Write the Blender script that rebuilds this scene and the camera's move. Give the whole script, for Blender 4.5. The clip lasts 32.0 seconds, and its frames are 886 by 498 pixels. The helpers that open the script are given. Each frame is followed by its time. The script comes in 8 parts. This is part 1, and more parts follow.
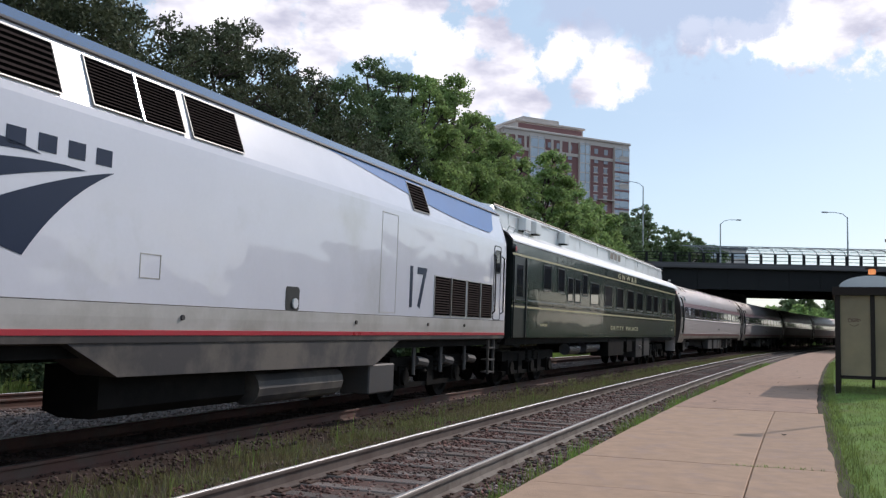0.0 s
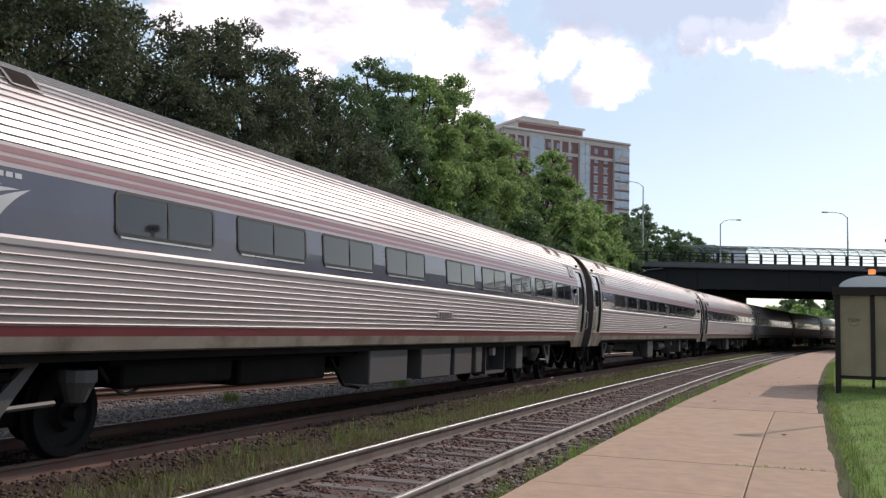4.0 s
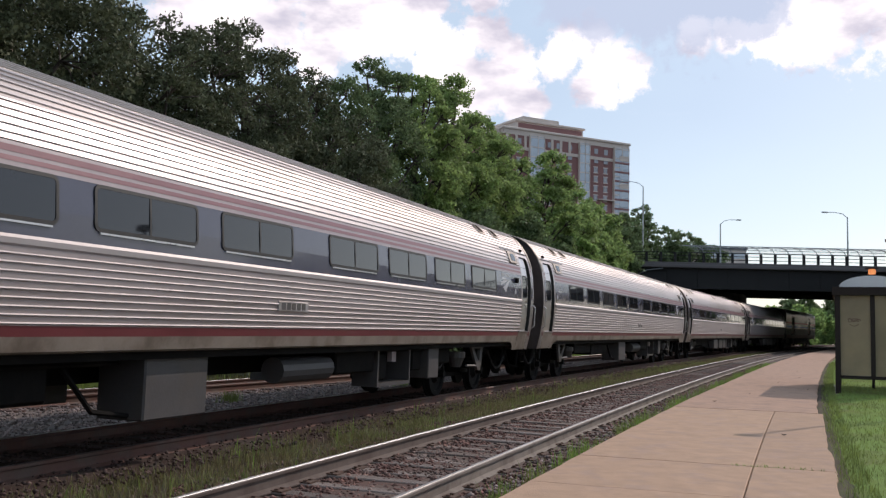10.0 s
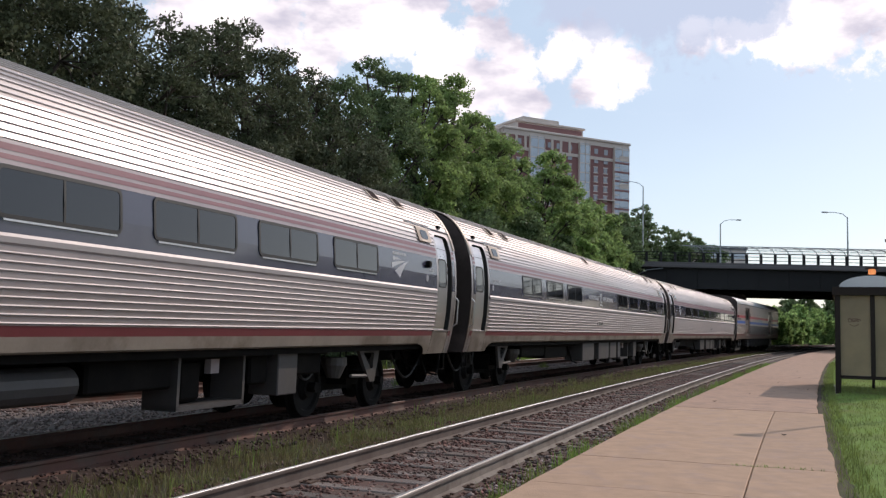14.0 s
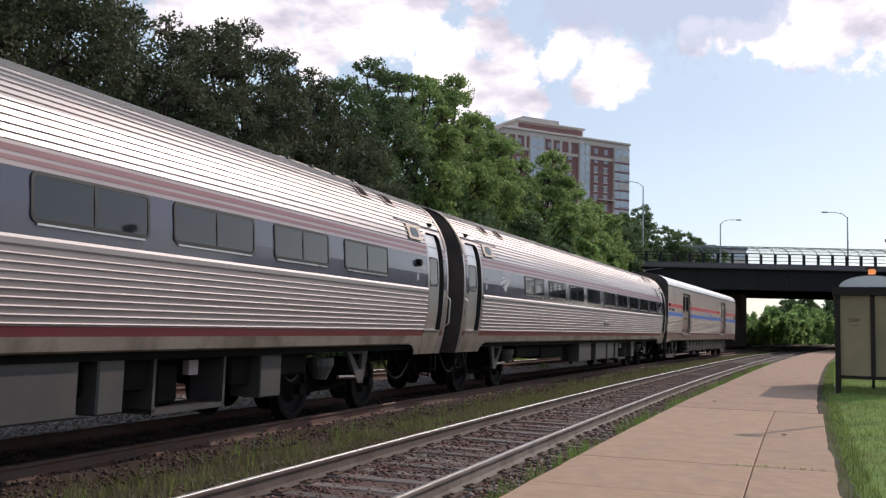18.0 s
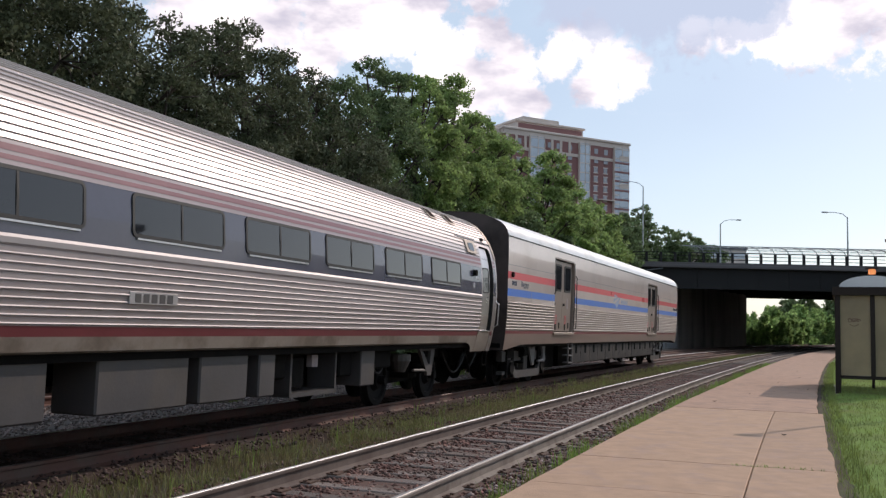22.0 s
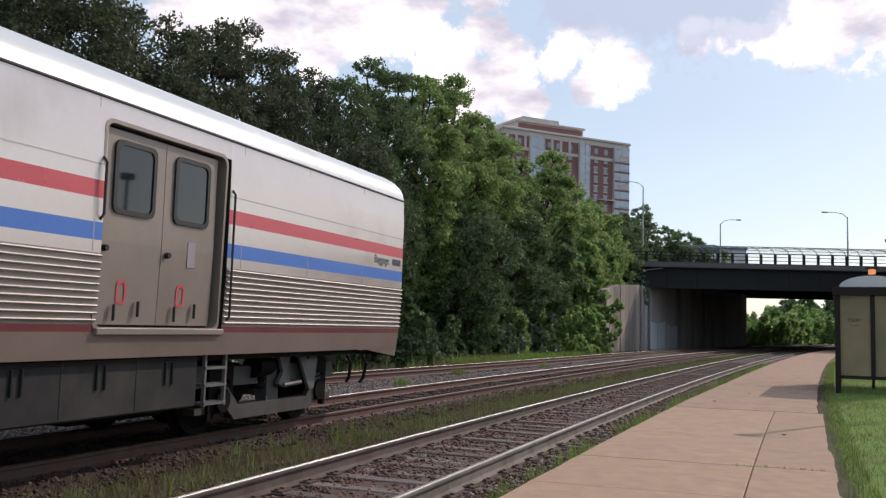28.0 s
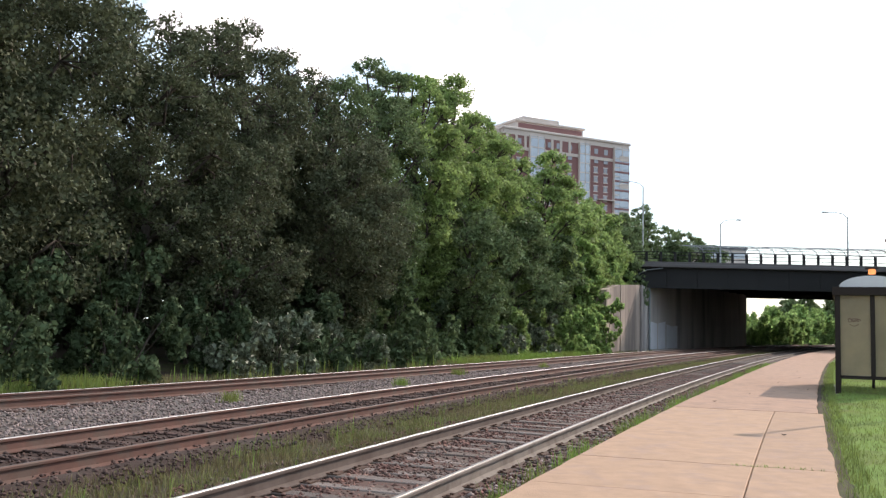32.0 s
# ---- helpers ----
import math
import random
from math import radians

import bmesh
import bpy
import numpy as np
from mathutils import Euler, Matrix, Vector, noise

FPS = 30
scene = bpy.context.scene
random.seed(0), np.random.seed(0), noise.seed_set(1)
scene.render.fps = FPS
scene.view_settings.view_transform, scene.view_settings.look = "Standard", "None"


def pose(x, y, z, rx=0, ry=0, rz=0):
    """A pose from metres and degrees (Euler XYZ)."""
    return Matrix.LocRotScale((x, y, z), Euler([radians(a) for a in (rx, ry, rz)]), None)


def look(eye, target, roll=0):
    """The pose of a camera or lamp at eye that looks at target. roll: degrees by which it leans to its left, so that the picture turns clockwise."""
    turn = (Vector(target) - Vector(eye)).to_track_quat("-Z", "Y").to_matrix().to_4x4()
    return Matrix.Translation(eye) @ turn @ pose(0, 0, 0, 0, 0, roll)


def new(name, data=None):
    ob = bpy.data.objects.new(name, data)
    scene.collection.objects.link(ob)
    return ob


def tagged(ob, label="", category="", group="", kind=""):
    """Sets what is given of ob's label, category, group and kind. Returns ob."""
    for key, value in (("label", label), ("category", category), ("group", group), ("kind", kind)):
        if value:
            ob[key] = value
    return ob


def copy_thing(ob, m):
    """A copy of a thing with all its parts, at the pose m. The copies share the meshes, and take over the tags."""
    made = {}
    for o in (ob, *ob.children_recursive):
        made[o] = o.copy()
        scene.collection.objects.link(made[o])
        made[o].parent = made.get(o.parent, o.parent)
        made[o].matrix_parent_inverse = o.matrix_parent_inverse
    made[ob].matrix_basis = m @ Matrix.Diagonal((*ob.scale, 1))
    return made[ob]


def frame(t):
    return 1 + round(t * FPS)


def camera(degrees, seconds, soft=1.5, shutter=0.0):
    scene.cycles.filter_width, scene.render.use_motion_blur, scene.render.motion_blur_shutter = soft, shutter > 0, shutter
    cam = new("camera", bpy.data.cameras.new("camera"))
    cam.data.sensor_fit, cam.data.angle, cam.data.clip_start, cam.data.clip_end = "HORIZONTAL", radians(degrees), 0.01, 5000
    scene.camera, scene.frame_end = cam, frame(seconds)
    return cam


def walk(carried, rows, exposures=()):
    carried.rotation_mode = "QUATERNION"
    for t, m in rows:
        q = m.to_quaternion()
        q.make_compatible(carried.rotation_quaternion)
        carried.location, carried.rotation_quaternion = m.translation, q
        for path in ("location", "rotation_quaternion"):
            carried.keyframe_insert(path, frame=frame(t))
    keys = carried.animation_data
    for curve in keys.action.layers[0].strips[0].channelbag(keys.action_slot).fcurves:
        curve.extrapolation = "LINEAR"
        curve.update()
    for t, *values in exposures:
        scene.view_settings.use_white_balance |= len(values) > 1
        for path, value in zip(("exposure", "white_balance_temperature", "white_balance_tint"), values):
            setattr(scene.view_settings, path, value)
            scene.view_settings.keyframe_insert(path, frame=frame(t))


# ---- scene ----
# Camera on a tripod at the platform's edge, standing still.
EYE_H = 1.407
cam = camera(50.188, 32.0, soft=1.35)
VIEW = look((0, 0, EYE_H), (0, math.cos(radians(4.712)), EYE_H + math.sin(radians(4.712))), 1.2675)
walk(cam, [(0, VIEW), (32.0, VIEW)], exposures=[(0, -0.42, 6350, 15), (1.4, -0.20, 6750, 16), (3.0, -0.20, 6750, 16), (6.0, -0.36, 6750, 18), (28.0, -0.36, 6800, 18), (29.0, -0.20, 6850, 18), (30.2, 0.38, 7000, 17), (32.0, 0.38, 7000, 17)])

# World: sky with drifting cumulus, low afternoon sun ahead and to the side.
SUN_AZ, SUN_EL = radians(47), radians(35)


def build_world():
    world = bpy.data.worlds.new("sky")
    scene.world = world
    world.use_nodes = True
    nt = world.node_tree
    nt.nodes.clear()
    N, L = nt.nodes.new, nt.links.new
    out, bg = N("ShaderNodeOutputWorld"), N("ShaderNodeBackground")
    sky = N("ShaderNodeTexSky")
    sky.sky_type, sky.sun_disc = "NISHITA", False
    sky.sun_elevation, sky.sun_rotation = SUN_EL, SUN_AZ
    sky.air_density, sky.dust_density, sky.ozone_density = 1.0, 0.65, 1.3
    co = N("ShaderNodeTexCoord")
    # heaped cloud cover from two scales of noise
    def cloud(scale, detail, lo, hi, off):
        mp = N("ShaderNodeMapping")
        mp.inputs["Location"].default_value = off
        mp.inputs["Scale"].default_value = (1, 1, 2.2)
        L(co.outputs["Generated"], mp.inputs["Vector"])
        n = N("ShaderNodeTexNoise")
        n.inputs["Scale"].default_value, n.inputs["Detail"].default_value = scale, detail
        n.inputs["Roughness"].default_value = 0.55
        L(mp.outputs[0], n.inputs["Vector"])
        r = N("ShaderNodeMapRange")
        r.interpolation_type = "SMOOTHSTEP"
        r.inputs["From Min"].default_value, r.inputs["From Max"].default_value = lo, hi
        L(n.outputs["Fac"], r.inputs["Value"])
        return r.outputs[0], n.outputs["Fac"]
    cover, _ = cloud(*CLOUD_A)
    # the great heaps stand where the sky shows them: round lobes with billowing edges
    def billow(scale, detail, rough):
        n = N("ShaderNodeTexNoise")
        n.inputs["Scale"].default_value, n.inputs["Detail"].default_value, n.inputs["Roughness"].default_value = scale, detail, rough
        L(co.outputs["Generated"], n.inputs["Vector"])
        return n.outputs["Fac"]
    def calc(op, a, b, c=0.0):
        n = N("ShaderNodeMath")
        n.operation = op
        for i, v in enumerate((a, b, c)):
            if isinstance(v, (int, float)):
                n.inputs[i].default_value = v
            else:
                L(v, n.inputs[i])
        return n.outputs[0]
    edge_noise = calc("MULTIPLY_ADD", billow(16.0, 8.0, 0.62), 2.6, calc("MULTIPLY", billow(70.0, 6.0, 0.65), 1.3))
    def heap(lobes, lo, hi):
        total = None
        for az, el, size in lobes:
            d = Vector((math.sin(radians(az)) * math.cos(radians(el)), math.cos(radians(az)) * math.cos(radians(el)), math.sin(radians(el))))
            dist = N("ShaderNodeVectorMath")
            dist.operation = "DISTANCE"
            L(co.outputs["Generated"], dist.inputs[0])
            dist.inputs[1].default_value = d
            rim = 2 * math.sin(radians(size) / 2)
            one = calc("MULTIPLY_ADD", dist.outputs["Value"], -1 / rim, 1.0)
            total = one if total is None else calc("SMOOTH_MAX", total, one, 0.25)
        r = N("ShaderNodeMapRange")
        r.interpolation_type = "SMOOTHSTEP"
        r.inputs["From Min"].default_value, r.inputs["From Max"].default_value = lo, hi
        L(calc("ADD", total, edge_noise), r.inputs["Value"])
        return r.outputs[0]
    heaps = heap(CLOUDS, 1.72, 2.25)
    grey = heap(GREY_CLOUDS, 1.5, 2.2)
    both = N("ShaderNodeMath")
    both.operation = "MAXIMUM"
    L(cover, both.inputs[0]), L(heaps, both.inputs[1])
    # inside the clouds: bright crowns and grey undersides
    tone, _ = cloud(9.0, 8.0, 0.32, 0.62, (2.1, 0.4, 0.9))
    ramp = N("ShaderNodeMix")
    ramp.data_type = "RGBA"
    ramp.inputs[6].default_value, ramp.inputs[7].default_value = CLOUD_DARK, CLOUD_LIGHT
    L(tone, ramp.inputs[0])
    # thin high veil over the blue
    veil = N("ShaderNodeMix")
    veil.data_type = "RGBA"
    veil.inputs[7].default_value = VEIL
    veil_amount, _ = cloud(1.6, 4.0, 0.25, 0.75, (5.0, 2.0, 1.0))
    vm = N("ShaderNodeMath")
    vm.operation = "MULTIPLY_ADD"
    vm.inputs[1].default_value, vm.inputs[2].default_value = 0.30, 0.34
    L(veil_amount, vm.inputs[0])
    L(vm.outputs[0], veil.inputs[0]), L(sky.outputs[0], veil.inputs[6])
    mix = N("ShaderNodeMix")
    mix.data_type = "RGBA"
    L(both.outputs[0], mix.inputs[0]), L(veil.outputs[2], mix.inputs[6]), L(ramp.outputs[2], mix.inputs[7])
    last = N("ShaderNodeMix")
    last.data_type = "RGBA"
    last.inputs[7].default_value = CLOUD_GREY
    L(calc("MULTIPLY", grey, 0.8), last.inputs[0]), L(mix.outputs[2], last.inputs[6])
    L(last.outputs[2], bg.inputs["Color"])
    bg.inputs["Strength"].default_value = SKY_STRENGTH
    L(bg.outputs[0], out.inputs[0])


SKY_STRENGTH = 0.138
CLOUD_A = (2.6, 7.0, 0.66, 0.82, (0.3, 1.7, 0.2))
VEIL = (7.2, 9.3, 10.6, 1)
CLOUD_DARK, CLOUD_LIGHT = (5.8, 5.9, 7.0, 1), (13.0, 12.8, 12.8, 1)
# azimuth, elevation and half width of each lobe in degrees
CLOUDS = [(2.19, 17.57, 1.63), (3.97, 15.62, 1.56), (0.29, 16.4, 1.76), (2.07, 14.61, 2.03), (4.34, 13.96, 1.42), (5.39, 13.47, 0.85), (-0.73, 15.22, 1.19), (1.41, 13.27, 1.53), (-3.25, 18.09, 1.86), (-5.3, 16.87, 2.03), (-7.4, 17.57, 2.37), (-10.14, 17.55, 2.37), (-12.52, 17.84, 2.71), (-8.02, 15.58, 1.36), (-13.8, 16.78, 2.03), (-15.5, 17.88, 2.37), (-2.61, 20.36, 2.71), (-6.82, 20.79, 4.07), (-11.97, 20.72, 4.07), (2.32, 19.66, 1.42), (7.24, 16.74, 1.29), (8.95, 17.04, 1.42), (10.48, 16.03, 1.53), (11.33, 15.03, 1.15), (9.31, 14.91, 1.36), (6.73, 15.93, 1.02), (7.57, 17.55, 0.85), (9.82, 14.08, 0.85), (14.97, 17.03, 1.02), (16.91, 17.1, 0.95), (18.81, 16.66, 0.85), (21.29, 16.99, 2.03), (23.4, 17.55, 2.37), (20.36, 16.14, 0.75), (26.3, 18.11, 3.73)]
GREY_CLOUDS = [(9.27, 18.95, 2.03), (11.98, 18.69, 2.03), (14.64, 18.4, 1.69), (16.91, 18.26, 1.53), (7.2, 19.63, 1.53), (18.51, 18.6, 1.53), (13.98, 21.07, 4.07)]
CLOUD_GREY = (5.0, 6.0, 7.7, 1)
build_world()
sun = new("sun", bpy.data.lights.new("sun", "SUN"))
sun.data.energy, sun.data.angle, sun.data.color = 3.1, radians(0.53), (1.0, 0.91, 0.80)
sun.matrix_basis = look((60, 70, 60), (60 - math.sin(SUN_AZ) * math.cos(SUN_EL), 70 - math.cos(SUN_AZ) * math.cos(SUN_EL), 60 - math.sin(SUN_EL)))

# ---- the line of the tracks: one curve, s metres along the middle track ----
KNOT_S = [-25, 15, 45, 75, 105, 140, 180, 240]
KNOT_K = [0.001973, 0.00217, 0.000772, 0.001421, 0.000987, 0.000961, 0.000961, 0.00096]
S_ALL = np.arange(-280, 620, 0.5)
_th = np.cumsum(np.interp(S_ALL, KNOT_S, KNOT_K)) * 0.5
TH_ALL = _th - np.interp(0, S_ALL, _th) + 0.319226
_x, _y = np.cumsum(np.sin(TH_ALL)) * 0.5, np.cumsum(np.cos(TH_ALL)) * 0.5
X_ALL = _x - np.interp(0, S_ALL, _x) - 9.94906
Y_ALL = _y - np.interp(0, S_ALL, _y) - 5.16966
CANT = radians(0.8346)
LAT = {1: 3.9635, 2: 0.0}


def heading(s):
    return float(np.interp(s, S_ALL, TH_ALL))


def rail_point(s, lat=0.0, z=0.0):
    """World place at s along the middle track, lat metres towards the platform."""
    th = heading(s)
    return Vector((float(np.interp(s, S_ALL, X_ALL)) + lat * math.cos(th), float(np.interp(s, S_ALL, Y_ALL)) - lat * math.sin(th), z))


def rail_points(s, lat, z):
    th = np.interp(s, S_ALL, TH_ALL)
    return np.stack([np.interp(s, S_ALL, X_ALL) + lat * np.cos(th), np.interp(s, S_ALL, Y_ALL) - lat * np.sin(th), z + 0 * s], -1)


def lat_of(k, s):
    """Middle of track k across the line; the far track draws in towards the bridge."""
    if k != 3:
        return LAT[k]
    return float(np.interp(s, [15, 21, 25, 30, 38, 46, 55], [-6.1, -5.5, -5.1, -4.75, -4.35, -4.05, -3.95]))


def rail_pose(s, lat=0.0, z=0.0):
    return Matrix.Translation(rail_point(s, lat, z)) @ Matrix.Rotation(-heading(s), 4, "Z")


# ---- materials ----
def mat(name, color, rough=0.6, metal=0.0, var=0.18, scale=2.5, fine=45.0, bump=0.15, second=None, second_amount=0.5, island=0.0, random_shift=True, spec=0.5, coat=0.0, rough_var=0.1, stretch=(1, 1, 1), translucent=0.0, per_object=0.0, wave=None, coat_rough=0.06, brushed=0.0):
    """Principled surface: base colour broken by coarse and fine noise, an optional second colour in patches, fine relief."""
    m = bpy.data.materials.new(name)
    m.use_nodes = True
    nt = m.node_tree
    N, L = nt.nodes.new, nt.links.new
    b = nt.nodes["Principled BSDF"]
    co, mp = N("ShaderNodeTexCoord"), N("ShaderNodeMapping")
    mp.inputs["Scale"].default_value = stretch
    L(co.outputs["Object"], mp.inputs["Vector"])
    info = N("ShaderNodeObjectInfo")
    if random_shift:
        mul = N("ShaderNodeVectorMath")
        mul.operation = "SCALE"
        mul.inputs[0].default_value = (17, 31, 23)
        L(info.outputs["Random"], mul.inputs["Scale"])
        L(mul.outputs[0], mp.inputs["Location"])
    def noise_node(sc, det):
        n = N("ShaderNodeTexNoise")
        n.inputs["Scale"].default_value, n.inputs["Detail"].default_value = sc, det
        n.inputs["Roughness"].default_value = 0.6
        L(mp.outputs[0], n.inputs["Vector"])
        return n.outputs["Fac"]
    coarse, grain = noise_node(scale, 5), noise_node(fine, 3)
    def math_node(op, a, bb, c=None):
        n = N("ShaderNodeMath")
        n.operation = op
        for i, v in enumerate((a, bb, c)):
            if v is None:
                continue
            if isinstance(v, (int, float)):
                n.inputs[i].default_value = v
            else:
                L(v, n.inputs[i])
        return n.outputs[0]
    value = math_node("ADD", math_node("MULTIPLY_ADD", coarse, 2 * var * 1.6, 1 - var * 1.6), math_node("MULTIPLY_ADD", grain, var, -var / 2))
    if island:
        geo = N("ShaderNodeNewGeometry")
        value = math_node("MULTIPLY", value, math_node("MULTIPLY_ADD", geo.outputs["Random Per Island"], 2 * island, 1 - island))
    if per_object:
        value = math_node("MULTIPLY", value, math_node("MULTIPLY_ADD", info.outputs["Random"], 2 * per_object, 1 - per_object))
    col = N("ShaderNodeMix")
    col.data_type = "RGBA"
    col.inputs[6].default_value = (*color, 1)
    col.inputs[7].default_value = (*(second or color), 1)
    if second:
        r = N("ShaderNodeMapRange")
        r.inputs["From Min"].default_value, r.inputs["From Max"].default_value = 0.62 - 0.3 * second_amount, 0.75 - 0.25 * second_amount
        L(noise_node(scale * 0.6, 6), r.inputs["Value"])
        L(r.outputs[0], col.inputs[0])
    else:
        col.inputs[0].default_value = 0
    vm = N("ShaderNodeVectorMath")
    vm.operation = "SCALE"
    L(col.outputs[2], vm.inputs[0]), L(value, vm.inputs["Scale"])
    L(vm.outputs[0], b.inputs["Base Color"])
    L(math_node("MULTIPLY_ADD", coarse, 2 * rough_var, rough - rough_var), b.inputs["Roughness"])
    b.inputs["Metallic"].default_value = metal
    b.inputs["Specular IOR Level"].default_value = spec
    b.inputs["Coat Weight"].default_value = coat
    b.inputs["Coat Roughness"].default_value = coat_rough
    if brushed:
        # brushed along the car, so that highlights stretch upwards
        tg = N("ShaderNodeTangent")
        tg.direction_type, tg.axis = "RADIAL", "Y"
        L(tg.outputs[0], b.inputs["Tangent"])
        b.inputs["Anisotropic"].default_value, b.inputs["Anisotropic Rotation"].default_value = brushed, 0.25
    if wave:
        # slow dents in the sheet metal, seen in the gloss
        wm, wn, wb = N("ShaderNodeMapping"), N("ShaderNodeTexNoise"), N("ShaderNodeBump")
        wm.inputs["Scale"].default_value = wave[2]
        L(co.outputs["Object"], wm.inputs["Vector"]), L(wm.outputs[0], wn.inputs["Vector"])
        wn.inputs["Scale"].default_value, wn.inputs["Detail"].default_value = wave[0], 2.0
        wb.inputs["Strength"].default_value, wb.inputs["Distance"].default_value = 1.0, wave[1]
        L(wn.outputs["Fac"], wb.inputs["Height"])
        L(wb.outputs[0], b.inputs["Coat Normal"])
    if bump:
        bp = N("ShaderNodeBump")
        bp.inputs["Strength"].default_value, bp.inputs["Distance"].default_value = bump, 0.02
        L(grain, bp.inputs["Height"])
        L(bp.outputs[0], b.inputs["Normal"])
    if translucent:
        tr, ms = N("ShaderNodeBsdfTranslucent"), N("ShaderNodeMixShader")
        L(vm.outputs[0], tr.inputs["Color"])
        ms.inputs[0].default_value = translucent
        L(b.outputs[0], ms.inputs[1]), L(tr.outputs[0], ms.inputs[2])
        L(ms.outputs[0], nt.nodes["Material Output"].inputs[0])
    return m


def glow(name, color, strength):
    m = mat(name, color, 0.4)
    b = m.node_tree.nodes["Principled BSDF"]
    b.inputs["Emission Color"].default_value, b.inputs["Emission Strength"].default_value = (*color, 1), strength
    return m


STEEL = mat("stainless_steel", (0.48, 0.44, 0.44), 0.42, 0.75, 0.10, 1.2, 30, 0.0, second=(0.42, 0.375, 0.36), second_amount=0.3, stretch=(1, 0.15, 1))
STEEL_SMOOTH = mat("brushed_steel", (0.56, 0.545, 0.56), 0.30, 0.9, 0.08, 1.0, 60, 0.02)
STEEL_DIRTY = mat("grimy_steel", (0.34, 0.29, 0.25), 0.48, 0.6, 0.2, 2.0, 30, 0.05, second=(0.2, 0.16, 0.13))
SIDING = mat("siding_steel", (0.40, 0.345, 0.345), 0.46, 0.5, 0.10, 1.2, 30, 0.0, second=(0.36, 0.31, 0.31), second_amount=0.35, stretch=(1, 0.15, 1))
STEEL_BEAD = mat("bright_bead_steel", (0.42, 0.385, 0.39), 0.62, 0.5, 0.08, 1.2, 30, 0.0)
STEEL_POST = mat("dull_smooth_steel", (0.46, 0.425, 0.43), 0.36, 0.85, 0.10, 1.0, 40, 0.02, second=(0.36, 0.31, 0.29), second_amount=0.4)
END_WALL = mat("dark_brown_end_wall", (0.090, 0.070, 0.066), 0.6, 0.0, 0.25, 1.2, 25, 0.08, second=(0.045, 0.036, 0.034), spec=0.2)
SCRAWL = mat("faded_scrawl_ink", (0.20, 0.10, 0.085), 0.7, 0, 0.1, 3, 30, 0.0)
STEEL_BELT = mat("belt_steel", (0.40, 0.37, 0.375), 0.58, 0.6, 0.08, 1.2, 30, 0.0)
SKIRT_GREY = mat("skirt_box_paint", (0.028, 0.0255, 0.026), 0.6, 0.0, 0.25, 1.5, 25, 0.06, second=(0.055, 0.047, 0.042), spec=0.25)
DECAL_PALE_BLUE = mat("pale_blue_decal", (0.40, 0.47, 0.60), 0.4, 0, 0.1, 2, 20, 0.0)
DECAL_GREY = mat("grey_decal", (0.34, 0.34, 0.36), 0.4, 0, 0.06, 2, 20, 0.0)
DECAL_PALE = mat("pale_grey_decal", (0.46, 0.46, 0.48), 0.45, 0, 0.06, 2, 20, 0.0)
BAND_GREY = mat("band_grey_blue_paint", (0.060, 0.060, 0.092), 0.22, 0.0, 0.12, 1.0, 20, 0.01, coat=0.4)
STRIPE_RED = mat("dull_red_paint", (0.17, 0.032, 0.038), 0.4, 0, 0.15, 1.5, 20, 0.02)
STRIPE_PINK = mat("faded_red_stripe", (0.24, 0.095, 0.11), 0.35, 0, 0.15, 1.5, 20, 0.02)
STRIPE_WHITE = mat("white_stripe", (0.36, 0.30, 0.315), 0.35, 0, 0.1, 1.5, 20, 0.02)
LOCO_SILVER = mat("silver_paint", (0.70, 0.69, 0.76), 0.24, 0.0, 0.05, 0.7, 18, 0.008, coat=0.8, wave=(1.1, 0.05, (1, 0.6, 1)), coat_rough=0.03, second=(0.6, 0.59, 0.61), second_amount=0.2, rough_var=0.05)
LOCO_LOWER = mat("silver_paint_road_dust", (0.46, 0.43, 0.41), 0.38, 0.0, 0.12, 1.3, 22, 0.02, second=(0.36, 0.33, 0.3))
LOCO_DARK = mat("dark_grey_frame", (0.042, 0.037, 0.039), 0.65, 0.0, 0.2, 1.5, 22, 0.05, second=(0.12, 0.10, 0.085))
# roof blue lightened: the mirrored sky is in the base colour
LOCO_SWEEP = mat("blue_paint_with_sky_reflection", (0.11, 0.23, 0.49), 0.5, 0.0, 0.08, 1.0, 20, 0.01, coat=0.0, spec=0.2)
LOCO_BLUE = mat("deep_blue_paint", (0.03, 0.07, 0.17), 0.14, 0.0, 0.08, 1.0, 20, 0.01, coat=0.8)
DECAL_NAVY = mat("navy_decal", (0.012, 0.022, 0.055), 0.35, 0, 0.08, 2, 20, 0.0, spec=0.3)
DECAL_WHITE = mat("white_decal", (0.62, 0.62, 0.64), 0.4, 0, 0.06, 2, 20, 0.0)
RED_LINE = mat("red_line", (0.40, 0.03, 0.045), 0.3, 0, 0.1, 2, 20, 0.0)
GREEN_PAINT = mat("dark_green_coach_paint", (0.010, 0.026, 0.021), 0.22, 0.0, 0.1, 0.8, 18, 0.012, coat=0.36, rough_var=0.04, spec=0.15, wave=(1.3, 0.007, (1, 0.8, 1)), coat_rough=0.02)
GREEN_DARK = mat("black_green_paint", (0.008, 0.012, 0.012), 0.35, 0, 0.1, 1, 20, 0.02)
GOLD = mat("gold_leaf_paint", (0.50, 0.44, 0.26), 0.35, 0.1, 0.1, 3, 30, 0.01)
ROOF_WHITE = mat("aluminium_roof_paint", (0.70, 0.70, 0.70), 0.34, 0.2, 0.08, 1.2, 25, 0.02, second=(0.56, 0.55, 0.53), second_amount=0.3)
